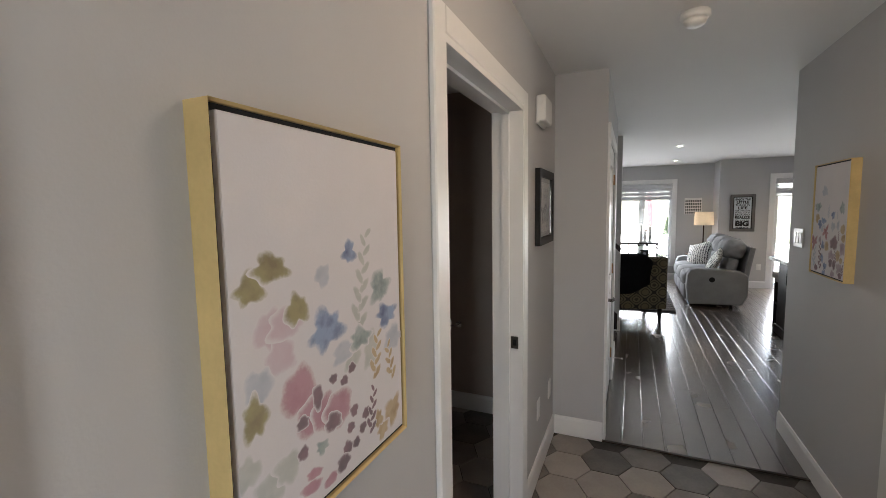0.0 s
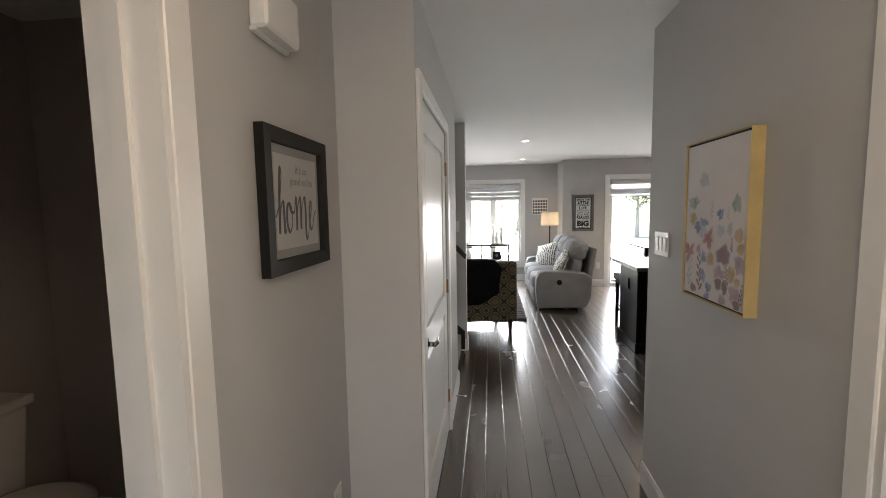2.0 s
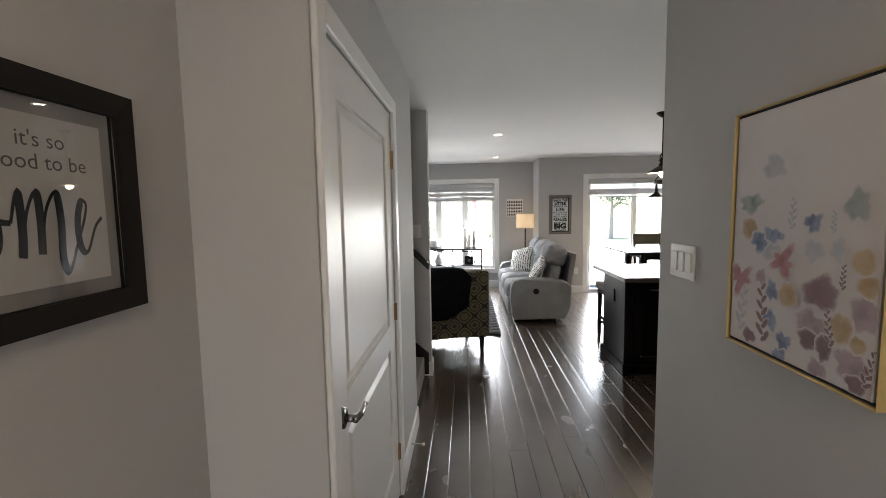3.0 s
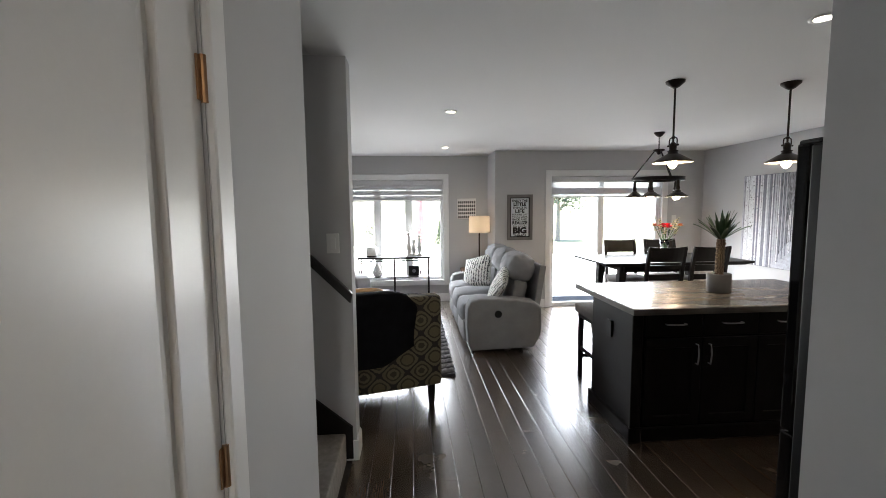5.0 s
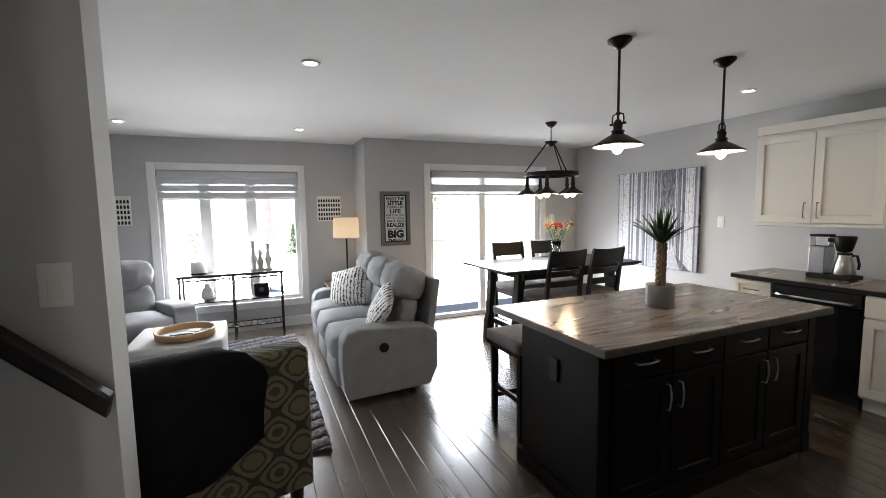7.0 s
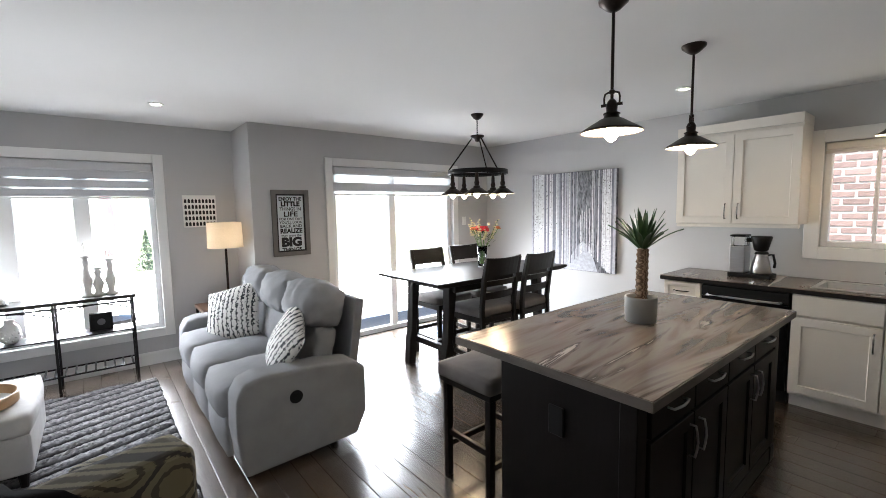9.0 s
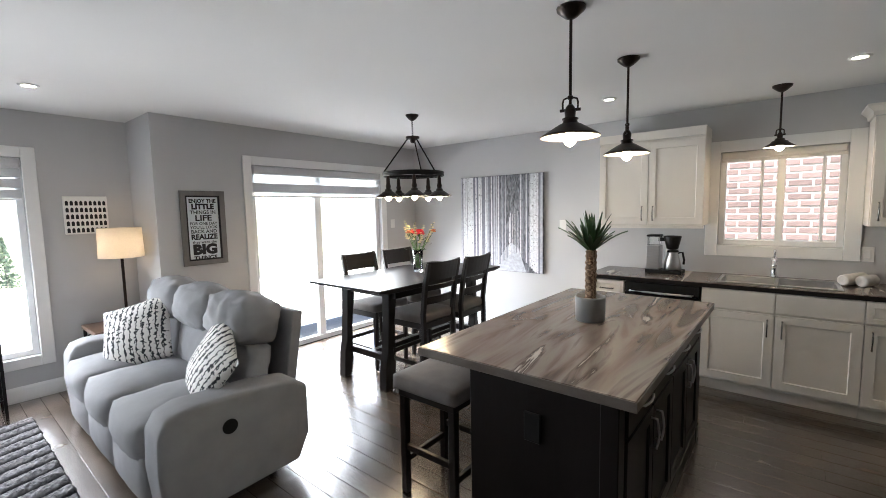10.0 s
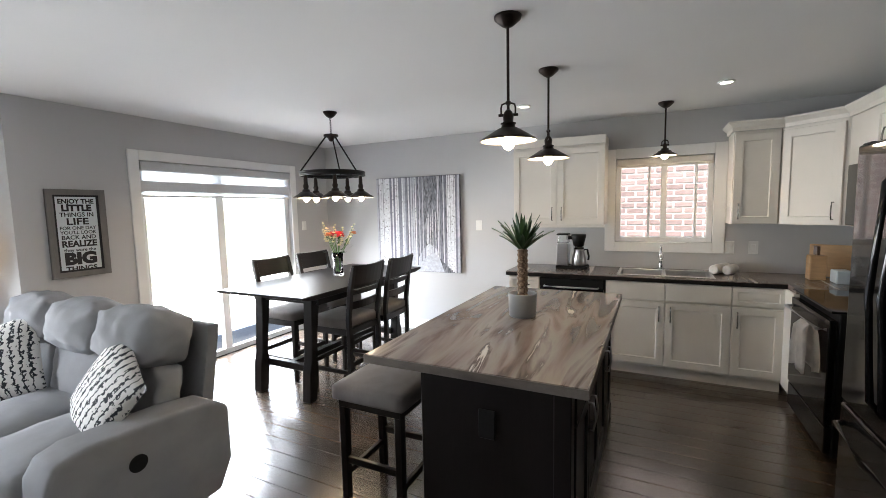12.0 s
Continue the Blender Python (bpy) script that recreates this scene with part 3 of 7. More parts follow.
def bar_handle(parent, p0, p1, out, mat=None, r=0.005, sag=0.03):
    """A bowed bar pull between two fixing points."""
    a, b, o = Vector(p0), Vector(p1), Vector(out)
    mid = (a + b) / 2
    part("handle", tube(fresh(), [a, a + o * sag * 0.8, a.lerp(mid, 0.5) + o * sag, mid + o * sag * 1.1, b.lerp(mid, 0.5) + o * sag, b + o * sag * 0.8, b], r, 8), mat or NICKEL, parent, "metal bar handle", True)


def base_cabinet(y0, y1, doors, drawers, label):
    """A base unit on the east wall; doors and drawers are lists of y ranges."""
    x = 4.27
    c = thing("base_cabinet", label, "cabinet", x, (y0 + y1) / 2, 0, group="kitchen base cabinets")
    oy = (y0 + y1) / 2
    part("body", rbox(0.002, y0 - oy + 0.001, 0.10, 0.595, y1 - oy - 0.001, 0.873, 0.002), CAB, c)
    part("toe_kick", rbox(0.06, y0 - oy + 0.001, 0, 0.595, y1 - oy - 0.001, 0.0985, 0.001), CAB, c)
    for a, b, hy in doors:
        d = part("door", shaker(fresh(), "x", 0.0, -1, a - oy + 0.003, b - oy - 0.003, 0.125, 0.70), CAB, c)
        bar_handle(d, (-0.02, hy - oy, 0.53), (-0.02, hy - oy, 0.66), (-1, 0, 0))
    for a, b, knob in drawers:
        d = part("drawer", shaker(fresh(), "x", 0.0, -1, a - oy + 0.003, b - oy - 0.003, 0.715, 0.865, fr=0.035) if knob else rbox(-0.02, a - oy + 0.003, 0.715, 0.0, b - oy - 0.003, 0.865, 0.003), CAB, c)
        if knob == 2:
            bar_handle(d, (-0.02, (a + b) / 2 - oy - 0.06, 0.79), (-0.02, (a + b) / 2 - oy + 0.06, 0.79), (-1, 0, 0))
    return c


base_cabinet(6.405, 6.71, [(6.405, 6.71, 6.44)], [(6.405, 6.71, 2)], "narrow cream base cabinet at the end of the counter")
base_cabinet(4.81, 5.79, [(5.30, 5.79, 5.345), (4.81, 5.30, 5.255)], [(5.30, 5.79, 0), (4.81, 5.30, 0)], "cream shaker sink cabinet with two doors")
base_cabinet(4.45, 4.81, [(4.45, 4.81, 4.77)], [(4.45, 4.81, 1)], "cream shaker base cabinet with one door and drawer")
c = thing("corner_cabinet", "cream corner base cabinet beside the black range", "cabinet", 4.27, 4.13, 0, group="kitchen base cabinets")
part("body", rbox(-0.235, -0.325, 0.10, 0.595, 0.318, 0.873, 0.002), CAB, c)
part("toe_kick", rbox(-0.235, -0.325, 0, 0.595, 0.26, 0.0985, 0.001), CAB, c)
part("filler", rbox(-0.235, 0.318, 0.10, 0.0, 0.332, 0.873, 0.002), CAB, c)

dw = thing("dishwasher", "black built-in dishwasher with a steel bar handle", "dishwasher", 4.27, 6.10, 0)
part("body", rbox(0.0, -0.295, 0.1, 0.59, 0.295, 0.87, 0.002), BLACKMATT, dw)
part("toe_kick", rbox(0.05, -0.295, 0, 0.5, 0.295, 0.098, 0.001), BLACKMATT, dw)
part("door", rbox(-0.025, -0.297, 0.11, -0.001, 0.297, 0.775, 0.005), BLACKGLOSS, dw)
part("control_panel", rbox(-0.025, -0.297, 0.78, -0.001, 0.297, 0.868, 0.005), BLACKMATT, dw)
bar_handle(dw, (-0.025, -0.25, 0.79), (-0.025, 0.25, 0.79), (-1, 0, 0), STEEL, 0.008, 0.035)

# worktop in pieces round the sink cut-out
top = thing("worktop", "grey brown marbled laminate kitchen worktop", "worktop", 4.24, 5.3, 0.875)
bm = fresh()
for x0, x1, y0, y1 in ((0, 0.625, 0.385, 1.44), (0, 0.625, -1.495, -0.375), (0, 0.10, -0.375, 0.385), (0.50, 0.625, -0.375, 0.385), (-0.205, 0, -1.495, -0.85)):
    box(bm, x0, y0, 0, x1, y1, 0.04, 0)
bmesh.ops.remove_doubles(bm, verts=bm.verts, dist=0.0001)
part("slab", bm, LAMINATE, top)
part("edge_strip", rbox(-0.004, -0.85, 0.0, 0.0, 1.44, 0.034, 0.001), BLACKW, top, "dark laminate front edge")

sink = thing("kitchen_sink", "double bowl stainless steel sink with a rim", "sink", 4.53, 5.305, 0.915)
bm = fresh()
for y0, y1 in ((-0.355, -0.012), (0.012, 0.365)):
    o = [(-0.175, y0), (0.175, y0), (0.175, y1), (-0.175, y1)]
    i = [(-0.15, y0 + 0.025), (0.15, y0 + 0.025), (0.15, y1 - 0.025), (-0.15, y1 - 0.025)]
    a = [bm.verts.new((*p, 0.005)) for p in o]
    b = [bm.verts.new((*p, -0.17)) for p in i]
    bm.faces.new(b)
    for k in range(4):
        bm.faces.new((a[k], a[(k + 1) % 4], b[(k + 1) % 4], b[k]))
part("bowl", bm, STEEL, sink)
bm = fresh()
for r in ((-0.21, -0.385, -0.175, 0.395), (0.175, -0.385, 0.24, 0.395), (-0.175, -0.385, 0.175, -0.355), (-0.175, 0.365, 0.175, 0.395), (-0.175, -0.012, 0.175, 0.012)):
    box(bm, r[0], r[1], 0.001, r[2], r[3], 0.008, 0.002)
part("rim", bm, STEEL, sink)
fau = thing("kitchen_faucet", "chrome single lever kitchen faucet behind the sink", "faucet", 4.745, 5.33, 0.923)
part("body", lathe(fresh(), [(0.03, 0), (0.028, 0.012), (0.02, 0.03), (0.018, 0.10), (0.024, 0.13), (0.022, 0.16), (0.012, 0.18)]), CHROME, fau, smooth=True)
part("spout", tube(fresh(), [(0, 0, 0.14), (-0.05, 0, 0.165), (-0.11, 0, 0.16), (-0.16, 0, 0.13), (-0.165, 0, 0.10)], [0.014, 0.013, 0.013, 0.015, 0.016], 12), CHROME, fau, smooth=True)
part("lever", tube(fresh(), [(0, 0, 0.17), (0.01, 0, 0.20), (-0.005, 0, 0.235)], [0.01, 0.008, 0.011], 10), CHROME, fau, smooth=True)


def upper_door(parent, m, w, h, hx):
    """A shaker front of width w, set by matrix m: along its x, facing -y."""
    bm = shaker(fresh(), "y", 0.0, -1, -w / 2 + 0.002, w / 2 - 0.002, 0.0, h)
    d = part("door", bm, CAB, parent)
    d.matrix_basis = m
    bar_handle(d, (hx, -0.02, 0.04), (hx, -0.02, 0.17), (0, -1, 0))
    return d


def crown(bm, pts, z, out):
    """A sloping crown moulding along a line of points; out: offset sideways of the top edge."""
    prof = [(0, 0), (0.012, 0.0), (0.018, 0.03), (0.05, 0.062), (0.05, 0.078), (0, 0.078)]
    rows = []
    for i, p in enumerate(pts):
        p = Vector((*p, 0))
        dirs = []
        if i > 0:
            dirs.append((p - Vector((*pts[i - 1], 0))).normalized())
        if i < len(pts) - 1:
            dirs.append((Vector((*pts[i + 1], 0)) - p).normalized())
        ns = [Vector((d.y, -d.x, 0)) * out for d in dirs]
        n = sum(ns, Vector()).normalized()
        n /= max(0.3, n.dot(ns[0]))
        rows.append([bm.verts.new(p + n * a + Vector((0, 0, z + b))) for a, b in prof])
    for a, b in zip(rows, rows[1:]):
        for k in range(len(prof)):
            bm.faces.new((a[k], a[(k + 1) % len(prof)], b[(k + 1) % len(prof)], b[k]))
    bm.faces.new(rows[0])
    bm.faces.new(rows[-1][::-1])
    bmesh.ops.recalc_face_normals(bm, faces=bm.faces)
    return bm


u = thing("wall_cabinet", "cream shaker wall cabinet with two doors and crown moulding", "cabinet", 4.56, 6.29, 1.37, group="kitchen wall cabinets")
part("body", rbox(0, -0.455, 0, 0.305, 0.455, 0.79, 0.002), CAB, u)
part("light_rail", rbox(0.0, -0.455, -0.03, 0.03, 0.455, -0.001, 0.003), CAB, u)
for s in (-1, 1):
    upper_door(u, pose(-0.001, s * 0.2275, 0.005, 0, 0, -90), 0.455, 0.76, 0.18 if s > 0 else -0.18)
part("crown", crown(fresh(), [(0.305, 0.457), (-0.022, 0.457), (-0.022, -0.457), (0.305, -0.457)], 0.79, -1), CAB, u, "cream crown moulding")

u = thing("wall_cabinet", "cream shaker wall cabinets round the kitchen corner", "cabinet", 4.56, 4.63, 1.37, group="kitchen wall cabinets")
part("body", rbox(0, -0.16, 0, 0.305, 0.17, 0.79, 0.002), CAB, u)
upper_door(u, pose(-0.001, 0.005, 0.005, 0, 0, -90), 0.32, 0.76, -0.12)
u = thing("corner_wall_cabinet", "cream diagonal corner wall cabinet with one door", "cabinet", 4.56, 4.47, 1.37, group="kitchen wall cabinets")
bm = prism(fresh(), [(0.0, -0.002), (0.305, -0.002), (0.305, -0.665), (-0.30, -0.665), (-0.30, -0.34)], 0, 0.79, "z")
part("body", bm, CAB, u)
ang = math.degrees(math.atan2(0.338, 0.30))
upper_door(u, Matrix.Translation((-0.152, -0.169, 0.005)) @ pose(0, 0, 0, 0, 0, 180 + ang) @ pose(0, -0.002, 0, 0, 0, 0) @ Matrix.Identity(4), 0.41, 0.76, 0.16)
u2 = thing("wall_cabinet", "cream wall cabinets above the range and fridge", "cabinet", 3.63, 3.805, 1.81, group="kitchen wall cabinets")
part("body", rbox(-0.63, 0, 0, 0.628, 0.325, 0.35, 0.002), CAB, u2)
part("side", rbox(0.42, 0, -0.44, 0.628, 0.325, -0.001, 0.002), CAB, u2)
for a in (-0.42, 0.0):
    upper_door(u2, pose(a, 0.326, 0.01, 0, 0, 180), 0.41, 0.33, 0.0)
u3 = thing("wall_cabinet", "cream wall cabinet above the fridge", "cabinet", 2.20, 3.805, 1.83, group="kitchen wall cabinets")
part("body", rbox(-0.50, 0, 0, 0.795, 0.325, 0.33, 0.002), CAB, u3)
part("crown", crown(fresh(), [(-0.5, 0.327), (2.058, 0.327), (2.338, 0.65), (2.338, 0.995), (2.66, 0.995)], 0.33, -1), CAB, u3, "cream crown moulding")

# fridge, range, microwave
fr = thing("refrigerator", "glossy black french-door refrigerator with bowed handles", "fridge", 2.145, 3.86, 0)
part("body", rbox(-0.435, 0.0, 0.02, 0.435, 0.70, 1.78, 0.008, 2), BLACKMATT, fr)
for s in (-1, 1):
    d = part("door", rbox(min(s * 0.003, s * 0.432), 0.705, 0.66, max(s * 0.003, s * 0.432), 0.765, 1.79, 0.012, 3), BLACKGLOSS, fr)
    part("handle", tube(fresh(), [(s * 0.045, 0.765, 0.75), (s * 0.05, 0.805, 0.80), (s * 0.05, 0.83, 1.2), (s * 0.05, 0.805, 1.62), (s * 0.045, 0.765, 1.67)], 0.013, 12), BLACKGLOSS, d, "bowed glossy black handle", True)
d = part("drawer", rbox(-0.432, 0.705, 0.06, 0.432, 0.765, 0.65, 0.012, 3), BLACKGLOSS, fr)
part("handle", tube(fresh(), [(-0.38, 0.765, 0.57), (-0.36, 0.80, 0.57), (0, 0.83, 0.57), (0.36, 0.80, 0.57), (0.38, 0.765, 0.57)], 0.013, 12), BLACKGLOSS, d, "bowed glossy black handle", True)
for x in (-0.40, 0.40):
    part("hinge_cap", rbox(x - 0.04, 0.66, 1.781, x + 0.04, 0.75, 1.80, 0.006), BLACKMATT, fr)

rg = thing("range", "black glass-top electric range with a towel rail", "stove", 3.645, 3.83, 0)
part("body", rbox(-0.38, 0, 0.03, 0.38, 0.60, 0.905, 0.004), BLACKMATT, rg)
part("cooktop", rbox(-0.382, 0, 0.906, 0.382, 0.64, 0.92, 0.004), BLACKGLOSS, rg)
part("control_panel", prism(fresh(), [(0.0, 0.921), (0.075, 0.921), (0.05, 1.06), (0.0, 1.06)], -0.38, 0.38, "x"), BLACKMATT, rg)
part("oven_door", rbox(-0.375, 0.605, 0.23, 0.375, 0.645, 0.86, 0.006, 2), BLACKGLOSS, rg)
part("drawer", rbox(-0.375, 0.605, 0.05, 0.375, 0.64, 0.215, 0.006, 2), BLACKGLOSS, rg)
part("handle", tube(fresh(), [(-0.34, 0.645, 0.80), (-0.33, 0.69, 0.80), (0.33, 0.69, 0.80), (0.34, 0.645, 0.80)], 0.011, 10), STEEL, rg, "steel oven handle", True)
tw = thing("dish_towel", "pale grey dish towel hung over the oven handle", "towel", 3.46, 4.52, 0.80)
bm = fresh()
rows = []
for k in range(17):
    s = k / 16
    ln = -0.30 + 0.62 * s
    yy = 0.018 if ln > 0 else -0.016
    zz = 0.016 - abs(ln)
    row = []
    for j in range(9):
        a = j / 8 - 0.5
        pinch = 0.5 + 0.35 * min(1, abs(ln) / 0.2)
        row.append(bm.verts.new((a * 0.34 * pinch, yy + (0.010 * math.sin(a * 14 + ln * 3) if abs(ln) > 0.03 else 0) + (0.026 if ln > 0.03 else 0), zz + 0.015 * math.sin(a * 9) * min(1, abs(ln) * 4))))
    rows.append(row)
for a, b in zip(rows, rows[1:]):
    for j in range(8):
        bm.faces.new((a[j], a[j + 1], b[j + 1], b[j]))
bmesh.ops.solidify(bm, geom=bm.faces[:], thickness=0.006)
tagged(part("cloth", bm, TOWEL, tw, smooth=True))
mw = thing("microwave_oven", "black over-the-range microwave oven", "microwave", 3.645, 3.805, 1.38)
part("body", rbox(-0.38, 0, 0, 0.40, 0.36, 0.425, 0.004), BLACKMATT, mw)
part("door", rbox(-0.38, 0.361, 0.005, 0.20, 0.40, 0.42, 0.008, 2), BLACKGLOSS, mw)
part("control_panel", rbox(0.205, 0.361, 0.005, 0.40, 0.395, 0.42, 0.004), BLACKGLOSS, mw)

# island
isl = thing("kitchen_island", "espresso stained kitchen island with drawers and doors", "island", 2.51, 5.98, 0)
part("body", rbox(-0.85, -0.30, 0.0, 0.85, 0.32, 0.873, 0.003), ESP, isl)
for r in ((-0.872, -0.322, -0.78, 0.34), (0.78, -0.322, 0.872, 0.34)):
    part("base_moulding", rbox(r[0], r[1], 0, r[2], r[3], 0.10, 0.008, 2), ESP, isl)
part("base_moulding", rbox(-0.78, -0.318, 0, 0.78, -0.301, 0.10, 0.006), ESP, isl)
for s in (-1, 1):
    part("corner_post", rbox(min(s * 0.79, s * 0.862), -0.316, 0.10, max(s * 0.79, s * 0.862), -0.25, 0.872, 0.004), ESP, isl)
for i in range(4):
    a = -0.775 + i * 0.3875
    d = part("drawer", rbox(a + 0.004, -0.322, 0.715, a + 0.3835, -0.301, 0.86, 0.003), ESP, isl)
    bar_handle(d, (a + 0.13, -0.322, 0.80), (a + 0.26, -0.322, 0.80), (0, -1, 0), STEEL)
    d = part("door", shaker(fresh(), "y", -0.301, -1, a + 0.004, a + 0.3835, 0.115, 0.70), ESP, isl)
    hx = a + (0.345 if i % 2 == 0 else 0.045)
    bar_handle(d, (hx, -0.32, 0.53), (hx, -0.32, 0.66), (0, -1, 0), STEEL)
part("outlet", rbox(-0.862, -0.02, 0.63, -0.851, 0.05, 0.75, 0.003), BLACKMATT, isl, "black electrical outlet")
it = thing("island_worktop", "grey brown marbled laminate island worktop with pale veins", "worktop", 2.52, 6.085, 0.875)
part("slab", rbox(-0.896, -0.481, 0.001, 0.896, 0.481, 0.04, 0.003, 2), LAMINATE, it)
for a_, b_, c_, d_ in ((-0.90, -0.485, 0.90, -0.4812), (-0.90, 0.4812, 0.90, 0.485), (-0.90, -0.4812, -0.8962, 0.4812), (0.8962, -0.4812, 0.90, 0.4812)):
    part("edge_band", rbox(a_, b_, 0.0, c_, d_, 0.037, 0.001), EDGE, it, "matching laminate edge band")

# ---- windows and blinds ----


def window_unit(name, label, axis, plane, a0, a1, z0, z1, posts, fw=0.05, depth=0.07, sign=1):
    """A vinyl frame with upright posts and panes, set inside an opening."""
    th = tagged(new(name), label, "window", kind="structure")

    def slab(nm, b0, b1, lo, hi, d0, d1, mat, bev=0.004):
        p, q = sorted((plane + sign * d0, plane + sign * d1))
        bm = rbox(b0, p, lo, b1, q, hi, bev) if axis == "y" else rbox(p, b0, lo, q, b1, hi, bev)
        return part(nm, bm, mat, th)
    for b0, b1, lo, hi in ((a0, a0 + fw, z0, z1), (a1 - fw, a1, z0, z1), (a0 + fw, a1 - fw, z0, z0 + fw), (a0 + fw, a1 - fw, z1 - fw, z1)):
        slab("window_frame", b0, b1, lo, hi, 0, depth, VINYL)
    edge = [a0 + fw]
    for p0, p1 in posts:
        slab("mullion", p0, p1, z0 + fw, z1 - fw, 0.004, depth - 0.004, VINYL)
        edge += [p0, p1]
    edge.append(a1 - fw)
    for b0, b1 in zip(edge[::2], edge[1::2]):
        g = slab("pane", b0, b1, z0 + fw, z1 - fw, depth * 0.45, depth * 0.55, PANE, 0)
        g.visible_shadow = False
    return th


window_unit("window_living", "wide white vinyl window in three lights", "y", 10.27, -0.82, 0.77, 0.37, 2.05, [(-0.39, -0.27), (0.13, 0.25)])
window_unit("window_kitchen", "white vinyl sliding kitchen window", "x", 4.92, 4.90, 5.76, 1.18, 2.02, [(5.03, 5.052), (5.29, 5.345), (5.44, 5.462)], 0.045)
window_unit("door_patio", "white sliding glass patio doors", "y", 9.63, 2.40, 4.19, 0.0, 2.05, [(3.18, 3.27)], 0.06)
window_unit("window_foyer", "narrow glass light beside the front door", "y", -1.78, 0.0, 0.48, 0.70, 1.95, [], 0.04)


def zebra_blind(name, label, axis, plane, a0, a1, ztop, bands, sign):
    """A rolled-down blind of alternate sheer and solid bands under a head box."""
    mid = (a0 + a1) / 2
    th = thing(name, label, "blind", mid if axis == "y" else plane, plane if axis == "y" else mid, ztop)
    h = (a1 - a0) / 2

    def bx(lo, hi, d0, d1, bev):
        p, q = sorted((sign * d0, sign * d1))
        return rbox(-h, p, lo, h, q, hi, bev) if axis == "y" else rbox(p, -h, lo, q, h, hi, bev)
    part("head_box", bx(-0.085, 0, -0.03, 0.045, 0.012), BLIND, th)
    z = -0.085
    for tall, solid in bands:
        part("band", bx(z - tall + 0.001, z, 0.0, 0.004, 0), BLIND if solid else SHEER, th)
        z -= tall
    part("bottom_rail", bx(z - 0.02, z - 0.001, -0.006, 0.010, 0.004), VINYL, th)


zebra_blind("zebra_blind", "pale zebra roller blind over the patio doors", "y", 9.60, 2.41, 4.18, 2.045, [(0.09, 0), (0.10, 1), (0.03, 0)], -1)
zebra_blind("zebra_blind", "pale zebra roller blind over the living room window", "y", 10.25, -0.81, 0.76, 2.045, [(0.075, 1), (0.012, 0), (0.075, 1), (0.012, 0), (0.07, 1)], -1)
vb = thing("window_valance", "cream fabric roller blind rolled up over the sink window", "blind", 4.89, 5.33, 2.015)
part("roll", rbox(-0.03, -0.42, -0.06, 0.025, 0.42, 0, 0.02, 3), CAB, vb)
part("hem", rbox(-0.02, -0.42, -0.085, -0.014, 0.42, -0.062, 0.002), CAB, vb)

# ---- lamps ----


def shade_set(th, x, y, z, r, bulb_r=0.03, name="shade"):
    """A metal warehouse shade with white inside, socket and bulb; z is the rim."""
    outer = [(0.024, r * 0.62), (0.03, r * 0.60), (0.034, r * 0.45), (0.05, r * 0.40), (r * 0.6, r * 0.26), (r * 0.93, r * 0.06), (r, 0.0), (r * 0.985, -0.004)]
    s = part(name, lathe(fresh(), outer, x, y, z, caps=(True, False)), BRONZE, th, "dark bronze metal shade", True)
    inner = [(0.02, r * 0.36), (r * 0.57, r * 0.235), (r * 0.90, r * 0.045), (r * 0.975, -0.003)]
    bm = lathe(fresh(), inner, x, y, z, caps=(False, False))
    part("reflector", bm, SHADE_IN, s, "white enamel inside of the shade", True)
    part("bulb", lathe(fresh(), [(0.001, -r * 0.30 - 0.006), (bulb_r * 0.6, -r * 0.27), (bulb_r, -r * 0.13), (bulb_r * 0.95, 0.0), (bulb_r * 0.5, 0.035), (0.012, 0.045)], x, y, z, 16), BULB, s, "lit filament bulb", True)
    return s


def pendant(x, y, rim, r, label, turn):
    th = thing("pendant_lamp", label, "pendant lamp", x, y, rim, group="kitchen pendant lamps")
    ceil = 2.44 - rim
    part("canopy", lathe(fresh(), [(0.012, ceil - 0.05), (0.03, ceil - 0.04), (0.062, ceil - 0.012), (0.064, ceil)]), BRONZE, th, smooth=True)
    part("rod", cyl(fresh(), (0, 0, r * 1.0), (0, 0, ceil - 0.045), 0.007, None, 10), BRONZE, th)
    shade_set(th, 0, 0, 0, r)
    part("socket", lathe(fresh(), [(r * 0.27, r * 0.56), (r * 0.27, r * 0.60), (r * 0.17, r * 0.64), (r * 0.19, r * 0.86), (r * 0.14, r * 0.98), (0.01, r * 1.06)]), BRONZE, th, smooth=True)
    ca, sa = math.cos(radians(turn)), math.sin(radians(turn))
    arch = [(-0.24, 0.84), (-0.25, 1.12), (-0.22, 1.24), (-0.12, 1.28), (0.12, 1.28), (0.22, 1.24), (0.25, 1.12), (0.24, 0.84)]
    part("yoke", tube(fresh(), [(p * r * ca, p * r * sa, q * r) for p, q in arch], 0.0045, 8), BRONZE, th)
    part("knuckle", lathe(fresh(), [(0.008, r * 1.22), (0.013, r * 1.25), (0.013, r * 1.33), (0.008, r * 1.36)]), BRONZE, th, smooth=True)
    for sx in (-1, 1):
        part("thumbscrew", cyl(fresh(), (sx * r * 0.16 * ca, sx * r * 0.16 * sa, r * 0.88), (sx * r * 0.34 * ca, sx * r * 0.34 * sa, r * 0.88), 0.007, None, 10), BRONZE, th)


pendant(2.11, 6.04, 1.875, 0.135, "dark bronze warehouse pendant lamp hung over the island", 105)
pendant(2.98, 6.04, 1.875, 0.135, "dark bronze warehouse pendant lamp hung over the island", 5)
pendant(4.40, 5.33, 1.985, 0.10, "small dark bronze pendant lamp hung over the sink", 80)

